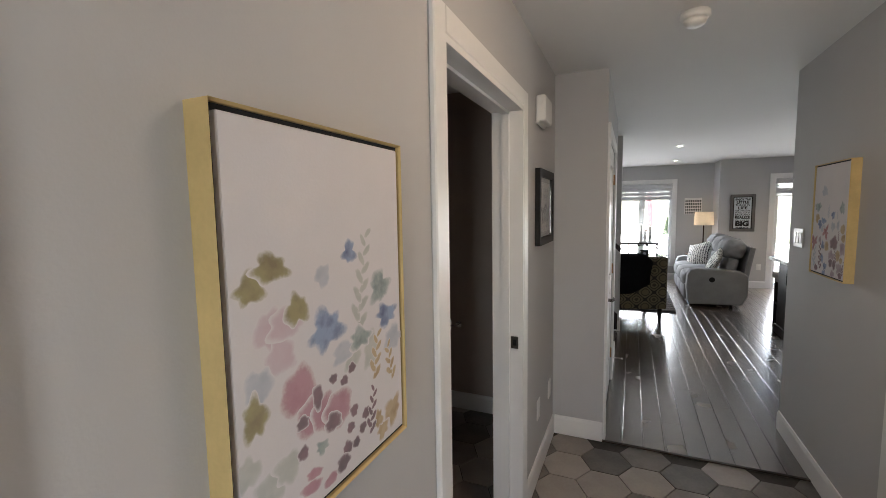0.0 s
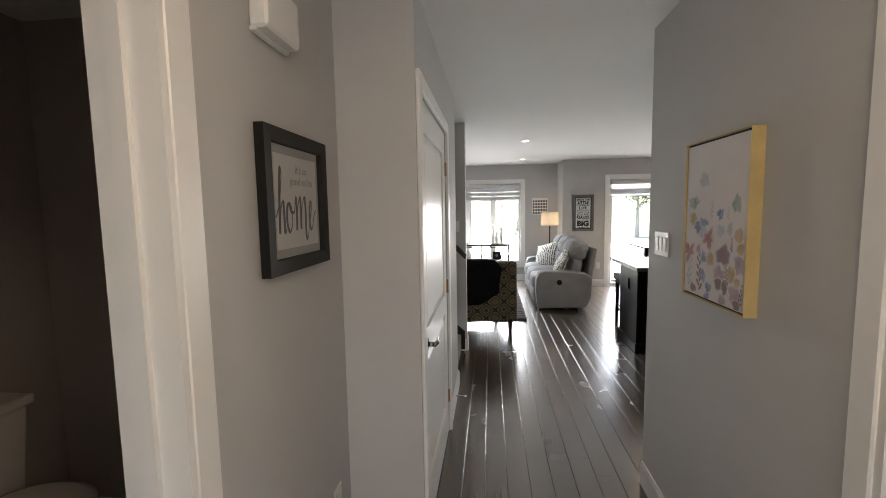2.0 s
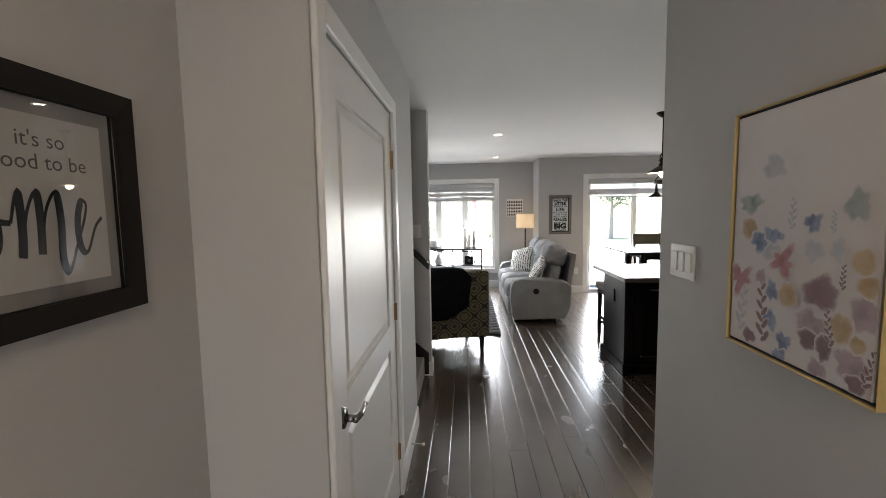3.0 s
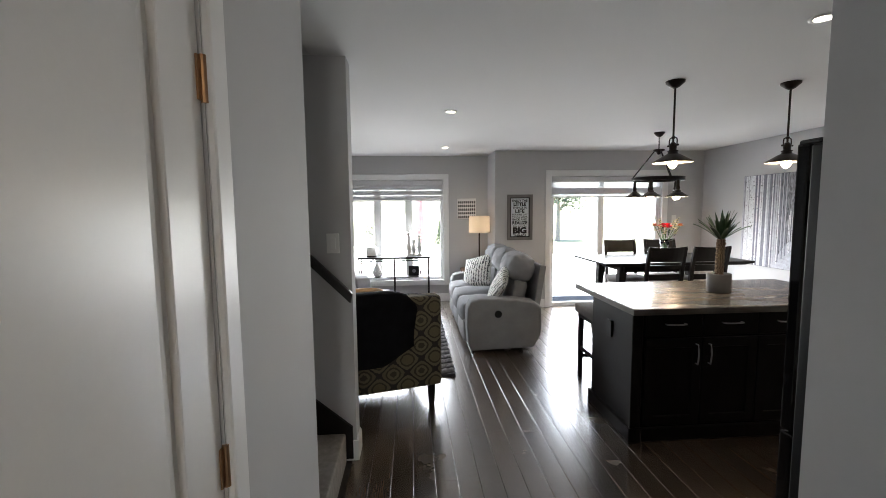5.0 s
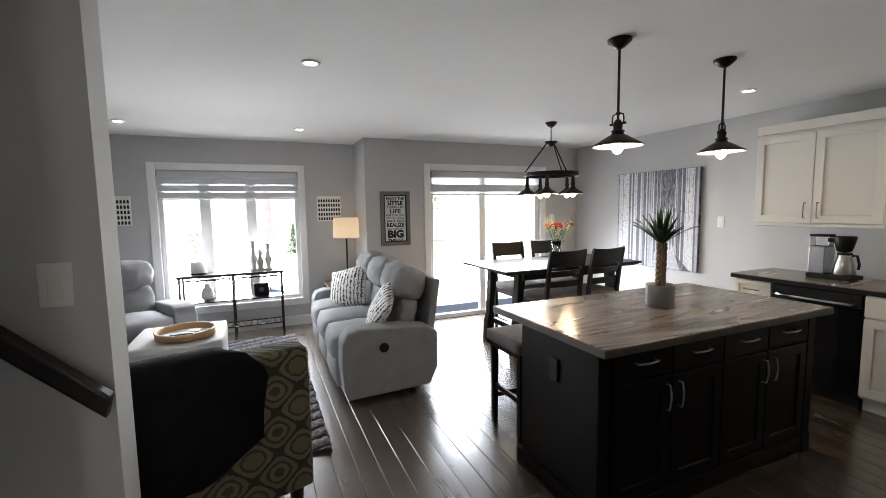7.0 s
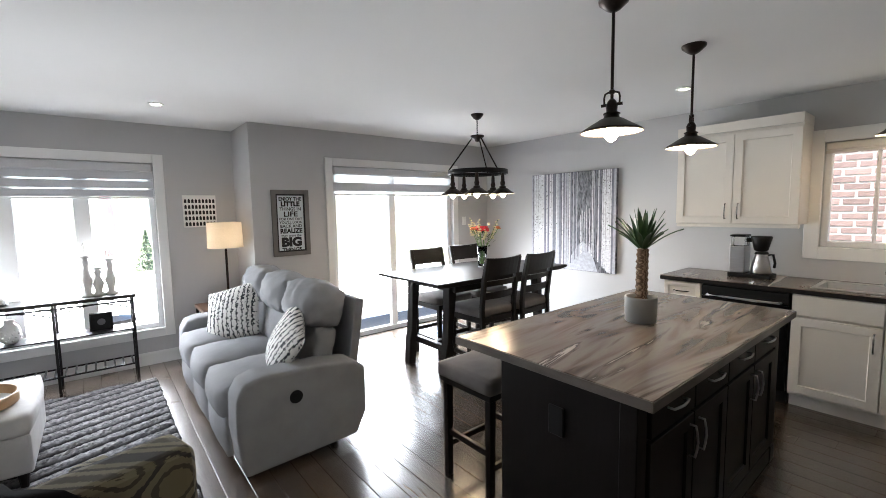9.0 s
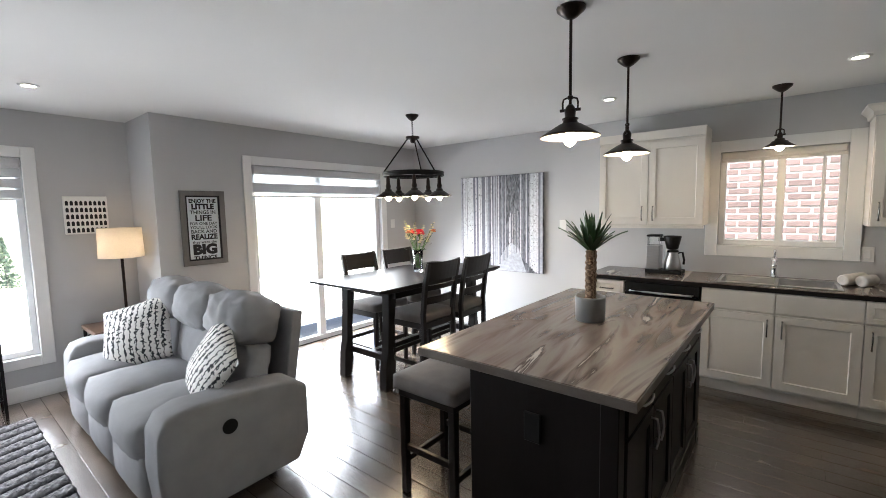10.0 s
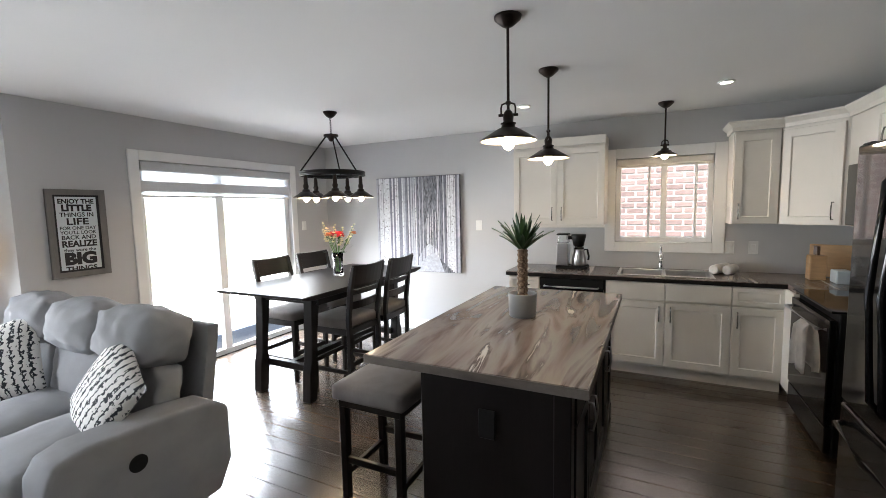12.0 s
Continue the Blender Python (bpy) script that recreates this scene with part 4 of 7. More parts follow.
ch = thing("chandelier", "round dark iron chandelier with five lit metal shades", "chandelier", 3.19, 8.03, 1.68)
part("canopy", lathe(fresh(), [(0.012, 0.705), (0.035, 0.72), (0.06, 0.75), (0.062, 0.76)]), BRONZE, ch, smooth=True)
for k in range(9):
    bm = fresh()
    c = Vector((0, 0, 0.565 + k * 0.0165))
    ax = Vector((1, 0, 0)) if k % 2 else Vector((0, 1, 0))
    tube(bm, [c + ax * 0.008 * math.cos(a) + Vector((0, 0, 0.012 * math.sin(a))) for a in [i * math.pi / 4 for i in range(9)]], 0.0022, 6)
    part("chain_link", bm, IRON, ch)
part("hub", lathe(fresh(), [(0.004, 0.50), (0.02, 0.505), (0.03, 0.53), (0.065, 0.545), (0.065, 0.56), (0.01, 0.565)]), BRONZE, ch, smooth=True)
R = 0.285
bm = fresh()
pts = [(R * math.cos(a), R * math.sin(a), 0.21) for a in [i * math.pi / 20 for i in range(41)]]
for zz in (0.195, 0.225):
    tube(bm, [(p[0], p[1], zz) for p in pts], 0.0065, 8)
lathe(bm, [(R - 0.004, 0.195), (R + 0.004, 0.195), (R + 0.004, 0.225), (R - 0.004, 0.225)], seg=40, caps=(False, False))
part("ring", bm, IRON, ch, smooth=True)
for k in range(3):
    a = math.radians(25 + 120 * k)
    part("arm", tube(fresh(), [(0.045 * math.cos(a), 0.045 * math.sin(a), 0.545), (R * math.cos(a), R * math.sin(a), 0.225)], 0.007, 8), IRON, ch)
for k in range(5):
    a = math.radians(8 + 72 * k)
    x, y = 0.25 * math.cos(a), 0.25 * math.sin(a)
    part("stem", lathe(fresh(), [(0.02, 0.07), (0.024, 0.10), (0.018, 0.12), (0.017, 0.165), (0.012, 0.195)], x, y, 0), BRONZE, ch, smooth=True)
    part("hanger", tube(fresh(), [(x, y, 0.19), (x * R / 0.25, y * R / 0.25, 0.195)], 0.006, 8), IRON, ch)
    shade_set(ch, x, y, 0.0, 0.115, 0.026)

for x, y in ((0.605, 7.0), (-0.94, 9.35), (0.735, 9.25), (3.89, 6.45), (3.92, 4.95), (2.19, 5.03)):
    d = thing("recessed_downlight", "small round white recessed ceiling downlight, lit", "downlight", x, y, 2.432, group="ceiling downlights")
    part("trim_ring", lathe(fresh(), [(0.038, 0.0), (0.055, 0.0), (0.058, 0.007), (0.038, 0.007)], caps=(False, False)), PLASTICW, d, smooth=True)
    part("diffuser", lathe(fresh(), [(0.001, 0.002), (0.037, 0.002), (0.037, 0.007)]), LED, d)

sd = thing("smoke_detector", "round white ceiling smoke detector", "smoke detector", 0.23, 2.18, 2.44)
part("base", lathe(fresh(), [(0.06, 0.0), (0.062, -0.02), (0.055, -0.03)][::-1]), PLASTICW, sd, smooth=True)
part("cap", lathe(fresh(), [(0.001, -0.062), (0.03, -0.06), (0.042, -0.05), (0.05, -0.031)]), PLASTICW, sd, smooth=True)
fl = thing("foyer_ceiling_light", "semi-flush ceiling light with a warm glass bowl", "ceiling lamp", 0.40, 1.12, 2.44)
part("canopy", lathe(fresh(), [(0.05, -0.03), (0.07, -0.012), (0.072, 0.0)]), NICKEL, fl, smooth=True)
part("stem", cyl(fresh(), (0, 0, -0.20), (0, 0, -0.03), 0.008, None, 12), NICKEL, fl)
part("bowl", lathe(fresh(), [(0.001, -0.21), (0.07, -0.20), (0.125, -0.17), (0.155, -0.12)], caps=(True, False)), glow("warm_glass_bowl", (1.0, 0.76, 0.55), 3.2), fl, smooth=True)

# ---- things on the walls ----


def plate(name, label, axis, plane, out, a, z, w=0.075, h=0.118, kind="switch", n=1):
    th = thing(name, label, "light switch" if kind == "switch" else "outlet", plane if axis == "x" else a, a if axis == "x" else plane, z)

    def bx(b0, b1, lo, hi, d0, d1, bev):
        p, q = sorted((out * d0, out * d1))
        return rbox(p, b0, lo, q, b1, hi, bev) if axis == "x" else rbox(b0, p, lo, b1, q, hi, bev)
    part("plate", bx(-w / 2, w / 2, -h / 2, h / 2, 0.0, 0.006, 0.002), PLASTICW, th)
    for i in range(n):
        c = (i - (n - 1) / 2) * 0.046
        part("rocker" if kind == "switch" else "socket", bx(c - 0.017, c + 0.017, -0.034, 0.034, 0.006, 0.010, 0.002), PLASTICW, th)


plate("light_switch", "white triple rocker switch on the hall wall", "x", 0.97, -1, 3.28, 1.36, 0.165, 0.118, "switch", 3)
plate("light_switch", "white rocker switch on the stairwell wall", "y", 5.64, -1, -0.235, 1.36)
plate("light_switch", "white rocker switch beside the birch painting", "x", 4.87, -1, 7.27, 1.35)
plate("light_switch", "white rocker switch beside the patio doors", "y", 9.58, -1, 4.40, 1.37)
plate("light_switch", "white rocker switch under the kitchen window", "x", 4.87, -1, 4.759, 1.14)
plate("wall_outlet", "white outlet above the kitchen worktop", "x", 4.87, -1, 4.575, 1.14, kind="outlet")
plate("wall_outlet", "white outlet under the birch painting", "x", 4.87, -1, 8.17, 0.40, kind="outlet")
plate("wall_outlet", "white outlet low on the hall wall", "x", -0.49, 1, 2.30, 0.40, kind="outlet")
plate("wall_outlet", "white outlet low on the hall wall", "x", -0.49, 1, 2.66, 0.38, kind="outlet")
plate("wall_outlet", "white outlet low beside the patio doors", "y", 9.58, -1, 2.20, 0.40, kind="outlet")
cm = thing("door_chime", "white plastic door chime box on the hall wall", "door chime", -0.49, 2.29, 2.10)
part("cover", box(fresh(), 0, -0.10, -0.07, 0.055, 0.10, 0.07, 0.02, 3), PLASTICW, cm)
part("back_plate", rbox(0, -0.095, -0.078, 0.02, 0.095, -0.06, 0.004), PLASTICW, cm)


def frame_bm(w, h, fw, d):
    """Four mitred rails in the plane of x and z, depth d towards -y."""
    bm = fresh()
    o = [(-w / 2, -h / 2), (w / 2, -h / 2), (w / 2, h / 2), (-w / 2, h / 2)]
    i = [(-w / 2 + fw, -h / 2 + fw), (w / 2 - fw, -h / 2 + fw), (w / 2 - fw, h / 2 - fw), (-w / 2 + fw, h / 2 - fw)]
    vo, vi = [[bm.verts.new((p[0], y, p[1])) for p in o] for y in (0, -d)], [[bm.verts.new((p[0], y, p[1])) for p in i] for y in (0, -d * 0.9)]
    for k in range(4):
        j = (k + 1) % 4
        bm.faces.new((vo[1][k], vo[1][j], vi[1][j], vi[1][k]))
        bm.faces.new((vo[0][k], vo[0][j], vo[1][j], vo[1][k]))
        bm.faces.new((vi[0][k], vi[0][j], vi[1][j], vi[1][k]))
        bm.faces.new((vo[0][k], vo[0][j], vi[0][j], vi[0][k]))
    bmesh.ops.recalc_face_normals(bm, faces=bm.faces)
    return bm


def letter_part(name, body, size, x, z, y, mat, parent, bold=0.0, shear=0.0, sx=1.0):
    bm = text_bm(body, size, bold)
    m = Matrix(((sx, shear, 0, x), (0, 0, -1, y), (0, 1, 0, z), (0, 0, 0, 1)))
    bmesh.ops.transform(bm, matrix=m, verts=bm.verts)
    return part(name, bm, mat, parent)


DARKFRAME = shader("black_brown_frame", (0.008, 0.007, 0.006), 0.5, spec=0.25, var=0.3, scale=10, bump=0.05)
GREYFRAME = shader("weathered_grey_frame", (0.16, 0.15, 0.145), 0.6, var=0.25, scale=10, bump=0.15, stretch=(1, 1, 0.3))
pf = thing("home_sign", "black framed glass sign reading good to be home", "framed sign", -0.488, 2.40, 1.578, 90)
part("frame", frame_bm(0.43, 0.42, 0.042, 0.028), DARKFRAME, pf)
part("backing", rbox(-0.175, -0.006, -0.17, 0.175, -0.001, 0.17, 0), shader("grey_mat_board", (0.42, 0.41, 0.40), 0.8, var=0.03), pf)
part("paper", rbox(-0.145, -0.012, -0.14, 0.145, -0.0075, 0.14, 0), PAPER, pf)
letter_part("writing", "it's so\ngood to be", 0.036, 0.03, 0.082, -0.0128, GREYINK, pf)


def brush(bm, pts, dep, thin, thick):
    """One stroke of a broad brush through the points, heavier on the way down."""
    k, line = len(pts), []
    for i in range(k - 1):
        p = [Vector(pts[max(0, min(k - 1, i + d))]) for d in (-1, 0, 1, 2)]
        for q in range(6):
            t = q / 6
            line.append(0.5 * (2 * p[1] + (p[2] - p[0]) * t + (2 * p[0] - 5 * p[1] + 4 * p[2] - p[3]) * t * t + (3 * p[1] - p[0] - 3 * p[2] + p[3]) * t ** 3))
    line.append(Vector(pts[-1]))
    prev = None
    for i, c in enumerate(line):
        d = (line[min(i + 1, len(line) - 1)] - line[max(i - 1, 0)]).normalized()
        wd = thin + (thick - thin) * max(0.0, -d.y) ** 0.8
        s = Vector((-d.y, d.x)) * wd / 2
        d3 = dep + 0.000004 * i
        cur = (bm.verts.new((c.x + s.x, -d3, c.y + s.y)), bm.verts.new((c.x - s.x, -d3, c.y - s.y)))
        if prev:
            bm.faces.new((prev[0], cur[0], cur[1], prev[1]))
        prev = cur


bm = fresh()
brush(bm, [(-0.148, -0.03), (-0.125, 0.0), (-0.107, 0.05), (-0.112, 0.067), (-0.122, 0.03), (-0.130, -0.062)], 0.0124, 0.005, 0.014)
brush(bm, [(-0.130, -0.062), (-0.117, -0.012), (-0.102, 0.0), (-0.099, -0.03), (-0.098, -0.06), (-0.085, -0.055)], 0.0126, 0.005, 0.014)
brush(bm, [(-0.060, -0.002), (-0.075, -0.008), (-0.081, -0.04), (-0.066, -0.062), (-0.047, -0.045), (-0.048, -0.012), (-0.060, -0.002), (-0.052, -0.018), (-0.030, -0.022)], 0.0124, 0.005, 0.013)
brush(bm, [(-0.030, -0.022), (-0.016, 0.012), (-0.013, -0.03), (-0.016, -0.060)], 0.0126, 0.005, 0.014)
brush(bm, [(-0.016, -0.060), (-0.004, -0.012), (0.014, 0.012), (0.018, -0.02), (0.016, -0.058)], 0.0124, 0.005, 0.014)
brush(bm, [(0.016, -0.058), (0.028, -0.010), (0.048, 0.012), (0.054, -0.02), (0.052, -0.066), (0.062, -0.082), (0.076, -0.06)], 0.0126, 0.005, 0.014)
brush(bm, [(0.076, -0.06), (0.098, -0.024), (0.106, -0.002), (0.096, 0.002), (0.086, -0.022), (0.088, -0.052), (0.102, -0.060), (0.122, -0.03), (0.138, -0.018)], 0.0124, 0.005, 0.013)
for v in bm.verts:
    v.co.x, v.co.z = v.co.x * 0.97, (v.co.z + 0.02) * (1.45 if v.co.x > -0.09 else 1.5) - 0.03
bmesh.ops.recalc_face_normals(bm, faces=bm.faces)
part("writing", bm, INK, pf)
part("glass", rbox(-0.172, -0.017, -0.168, 0.172, -0.0145, 0.168, 0), GLASS, pf, "clear picture glass")
pf.children[-1].visible_shadow = False
po = thing("big_things_poster", "grey framed word poster about little things and big things", "framed poster", 1.905, 9.578, 1.422)
part("frame", frame_bm(0.395, 0.70, 0.045, 0.025), GREYFRAME, po)
part("inner_frame", frame_bm(0.305, 0.61, 0.014, 0.018), INK, po)
part("paper", rbox(-0.139, -0.006, -0.292, 0.139, -0.002, 0.292, 0), shader("pale_blue_paper", (0.60, 0.65, 0.68), 0.8, var=0.05), po)
zz = 0.275
for body, size, mat, bold, sx in (("ENJOY THE", 0.050, INK, 0.002, 0.95), ("LITTLE", 0.068, INK, 0.004, 1.0), ("THINGS IN", 0.048, INK, 0.001, 0.98), ("LIFE", 0.074, INK, 0.002, 1.2), ("FOR ONE DAY", 0.038, INK, 0.0006, 0.98), ("YOU'LL LOOK", 0.038, INK, 0.0006, 1.0), ("BACK AND", 0.046, INK, 0.001, 1.0), ("REALIZE", 0.068, INK, 0.003, 0.95), ("they were the", 0.038, INK, 0.0006, 1.0), ("BIG", 0.125, INK, 0.008, 1.12), ("THINGS", 0.056, INK, 0.002, 1.05)):
    zz -= size * 0.42
    letter_part("writing", body, size, 0, zz, -0.0068, mat, po, bold, 0.0, sx)
    zz -= size * 0.42 + 0.004


def arch_picture(x, z, w, h):
    th = thing("arch_print", "small white canvas with rows of black arches", "wall art", x, 10.228, z, group="arch prints")
    part("canvas", rbox(-w / 2, -0.02, -h / 2, w / 2, 0, h / 2, 0.003), PAPER, th)
    bm = fresh()
    for r in range(5):
        for c in range(9):
            cx, cz = -w / 2 + (c + 0.75) * w / 9.5, -h / 2 + (r + 0.6) * h / 5.6
            o = [(cx - 0.011, cz - 0.022), (cx + 0.011, cz - 0.022), (cx + 0.011, cz + 0.010), (cx, cz + 0.022), (cx - 0.011, cz + 0.010)]
            prism(bm, o, -0.0206, -0.0201, "y")
    part("print", bm, INK, th)


arch_picture(1.163, 1.565, 0.315, 0.34)
arch_picture(-1.24, 1.57, 0.315, 0.34)

# birch wood painting
bp_ = thing("birch_painting", "large canvas painting of pale birch trunks along a path", "painting", 4.868, 8.10, 1.365, -90)
part("canvas", rbox(-0.60, -0.035, -0.60, 0.60, 0, 0.60, 0.004), two_tone("birch_canvas", (0.035, 0.037, 0.045), (0.34, 0.35, 0.39), 14, "noise", 0.8, 1.0, 0.3, 0.75, (3.5, 1, 1), 0.05, 8), bp_)
rnd = random.Random(7)
tone = [shader("birch_paint", c, 0.8, var=0.25, scale=30, bump=0.1, fine=60) for c in ((0.66, 0.67, 0.70), (0.44, 0.45, 0.50), (0.20, 0.21, 0.25))]
strips = [fresh(), fresh(), fresh()]
marks = fresh()
for k in range(46):
    x = -0.585 + 1.17 * k / 45 + rnd.uniform(-0.006, 0.006)
    near = abs(x - 0.22)
    w = 0.004 + 0.016 * min(1.0, near * 2.2) * rnd.uniform(0.5, 1.2)
    foot = -0.595 if near > 0.30 else -0.595 + (0.30 - near) * 0.85
    lv = 0 if rnd.random() < 0.55 else rnd.choice((1, 2))
    head = 0.595
    if 0.10 < x < 0.30:
        head = foot + rnd.uniform(0.25, 0.55)
    dep = 0.0354 + 0.00008 * k
    prism(strips[lv], [(x - w, foot), (x + w, foot), (x + w * 0.8, head), (x - w * 0.8, head)], -dep - 0.0006, -dep, "y")
    if lv == 0:
        for _ in range(16):
            mz = rnd.uniform(foot, head)
            mw = w * rnd.uniform(0.3, 0.9)
            mx = x + rnd.choice((-1, 1)) * (w - mw * 0.8)
            prism(marks, [(mx - mw * 0.7, mz), (mx, mz - rnd.uniform(0.002, 0.007)), (mx + mw * 0.7, mz), (mx, mz + rnd.uniform(0.002, 0.006))], -0.0418, -0.0412, "y")
for b, t in zip(strips, tone):
    tagged(part("trunk_paint", b, t, bp_), kind="stuff")
tagged(part("mark_paint", marks, INK, bp_), kind="stuff")
prism_path = prism(fresh(), [(-0.10, -0.596), (0.38, -0.596), (0.27, -0.30), (0.17, -0.24), (0.10, -0.30)], -0.0360, -0.0353, "y")
part("path_paint", prism_path, shader("birch_path_paint", (0.45, 0.47, 0.52), 0.8, var=0.3, scale=25, fine=60), bp_)




def watercolour(name, color, deep):
    """Pigment that thins out towards the rim of a stroke and pools in blots."""
    m = bpy.data.materials.new(name)
    m.use_nodes = True
    n, l = m.node_tree.nodes, m.node_tree.links
    b = principled(m)
    b.inputs["Roughness"].default_value = 0.9
    wet, tc = n.new("ShaderNodeAttribute"), n.new("ShaderNodeTexCoord")
    wet.attribute_name = "pigment"
    blot, fine = n.new("ShaderNodeTexNoise"), n.new("ShaderNodeTexNoise")
    for nz, sc, dt_ in ((blot, 34, 4), (fine, 130, 3)):
        nz.inputs["Scale"].default_value, nz.inputs["Detail"].default_value = sc, dt_
        l.new(tc.outputs["Object"], nz.inputs["Vector"])
    mix = n.new("ShaderNodeMixRGB")
    mix.inputs["Color1"].default_value, mix.inputs["Color2"].default_value = (*color, 1), (*deep, 1)
    r = n.new("ShaderNodeMapRange")
    r.inputs["From Min"].default_value, r.inputs["From Max"].default_value = 0.40, 0.66
    l.new(blot.outputs["Fac"], r.inputs["Value"])
    pool = n.new("ShaderNodeMath")
    pool.operation = "MULTIPLY"
    l.new(r.outputs["Result"], pool.inputs[0])
    l.new(wet.outputs["Fac"], pool.inputs[1])
    l.new(pool.outputs[0], mix.inputs["Fac"])
    rim = n.new("ShaderNodeMath")
    rim.operation = "MULTIPLY_ADD"
    l.new(fine.outputs["Fac"], rim.inputs[0])
    rim.inputs[1].default_value = 0.55
    l.new(wet.outputs["Fac"], rim.inputs[2])
    cover = n.new("ShaderNodeMapRange")
    cover.interpolation_type = "SMOOTHSTEP"
    cover.inputs["From Min"].default_value, cover.inputs["From Max"].default_value = 0.34, 1.05
    cover.inputs["To Max"].default_value = 0.88
    l.new(rim.outputs[0], cover.inputs["Value"])
    thin = n.new("ShaderNodeMixRGB")
    thin.inputs["Color1"].default_value = (0.70, 0.675, 0.69, 1)
    l.new(cover.outputs["Result"], thin.inputs["Fac"])
    l.new(mix.outputs["Color"], thin.inputs["Color2"])
    l.new(thin.outputs["Color"], b.inputs["Base Color"])
    return m


PIGMENT = {
    "olive": watercolour("olive_watercolour", (0.30, 0.26, 0.10), (0.17, 0.13, 0.05)),
    "pinkwash": watercolour("pale_pink_wash", (0.60, 0.50, 0.55), (0.58, 0.44, 0.50)),
    "blue": watercolour("blue_watercolour", (0.24, 0.32, 0.50), (0.05, 0.08, 0.20)),
    "paleblue": watercolour("pale_blue_wash", (0.50, 0.52, 0.58), (0.38, 0.43, 0.50)),
    "teal": watercolour("teal_watercolour", (0.36, 0.42, 0.42), (0.14, 0.20, 0.21)),
    "pink": watercolour("pink_watercolour", (0.46, 0.25, 0.30), (0.38, 0.17, 0.22)),
    "plum": watercolour("plum_watercolour", (0.20, 0.11, 0.14), (0.09, 0.06, 0.08)),
    "greenwash": watercolour("pale_green_wash", (0.52, 0.53, 0.50), (0.42, 0.45, 0.43)),
    "gold": watercolour("ochre_watercolour", (0.50, 0.38, 0.22), (0.34, 0.22, 0.10)),
    "mauve": watercolour("mauve_watercolour", (0.42, 0.33, 0.38), (0.27, 0.20, 0.24)),
    "red": watercolour("crimson_watercolour", (0.42, 0.20, 0.22), (0.25, 0.08, 0.10)),
}
LINEN = shader("lavender_white_canvas", (0.70, 0.675, 0.69), 0.9, var=0.04, scale=8, bump=0.15, fine=300)


def floral_canvas(label, x, y, z, rz, w, h):
    """A canvas in a thin gold float frame."""
    th = thing("floral_canvas", label, "framed canvas", x, y, z, rz, group="floral canvases")
    part("frame", frame_bm(w, h, 0.0035, 0.042), GOLD, th)
    part("inner_edge", frame_bm(w - 0.0078, h - 0.0078, 0.0075, 0.032), INK, th)
    part("canvas", rbox(-w / 2 + 0.0115, -0.038, -h / 2 + 0.0115, w / 2 - 0.0115, -0.002, h / 2 - 0.0115, 0.002), LINEN, th)
    return th


DEPTH_OF_PAINT = [0.0384]


def stroke(bm, wet, cx, cz, rx, rz, turn, jag, r, lim):
    """One wet blot: dense in the middle, thinning out at an uneven rim."""
    DEPTH_OF_PAINT[0] += 0.000012
    d, n = DEPTH_OF_PAINT[0], 40
    rings = []
    ph = [r.uniform(0, 6.28) for _ in range(4)]
    wob = [1 + jag * (0.45 * math.sin(2 * math.pi * 3 * i / n + ph[0]) + 0.35 * math.sin(2 * math.pi * 5 * i / n + ph[1]) + 0.25 * math.sin(2 * math.pi * 7 * i / n + ph[2])) for i in range(n)]
    for q, den in ((0.40, 0.9), (0.76, 0.66), (0.98, 0.30), (1.07, 0.0)):
        ring = []
        for i in range(n):
            a = 2 * math.pi * i / n
            k = q * (1 + (wob[i] - 1) * q)
            px, pz = rx * k * math.cos(a), rz * k * math.sin(a)
            v = bm.verts.new((max(-lim[0], min(lim[0], cx + px * math.cos(turn) - pz * math.sin(turn))), -d, max(-lim[1], min(lim[1], cz + px * math.sin(turn) + pz * math.cos(turn)))))
            v[wet] = den
            ring.append(v)
        rings.append(ring)
    mid = bm.verts.new((cx, -d, cz))
    mid[wet] = 0.9
    for i in range(n):
        j = (i + 1) % n
        bm.faces.new((mid, rings[0][i], rings[0][j]))
        for a, b in zip(rings, rings[1:]):
            bm.faces.new((a[i], b[i], b[j], a[j]))


def paint(th, w, h, pigment, blots, jag=0.25, sprigs=(), leaves=9):
    """Blots (u, v, width, height) and leafy sprigs (u, v, u, v) in shares of the canvas, v downwards."""
    bm = fresh()
    wet = bm.verts.layers.float.new("pigment")
    r = random.Random(int(1000 * sum(b[0] for b in blots)) + len(blots) + len(sprigs))
    lim = (w / 2 - 0.0125, h / 2 - 0.0125)
    for u, v, a, b in blots:
        stroke(bm, wet, (u - 0.5) * w, (0.5 - v) * h, a * w * 0.52, b * h * 0.52, r.uniform(-0.2, 0.2), jag, r, lim)
    for u0, v0, u1, v1 in sprigs:
        p, q = Vector(((u0 - 0.5) * w, (0.5 - v0) * h)), Vector(((u1 - 0.5) * w, (0.5 - v1) * h))
        d = q - p
        ang = math.atan2(d.y, d.x)
        for k in range(leaves):
            c = p + d * (k + 0.5) / leaves
            side = (-1, 1)[k % 2]
            t = ang + side * 0.75
            size = d.length / leaves * 1.15 * (1.15 - 0.5 * k / leaves)
            stroke(bm, wet, c.x + size * 0.7 * math.cos(t), c.y + size * 0.7 * math.sin(t), size, size * 0.42, t, 0.1, r, lim)
    bmesh.ops.recalc_face_normals(bm, faces=bm.faces)
    tagged(part("flower_paint", bm, PIGMENT[pigment], th), kind="stuff")


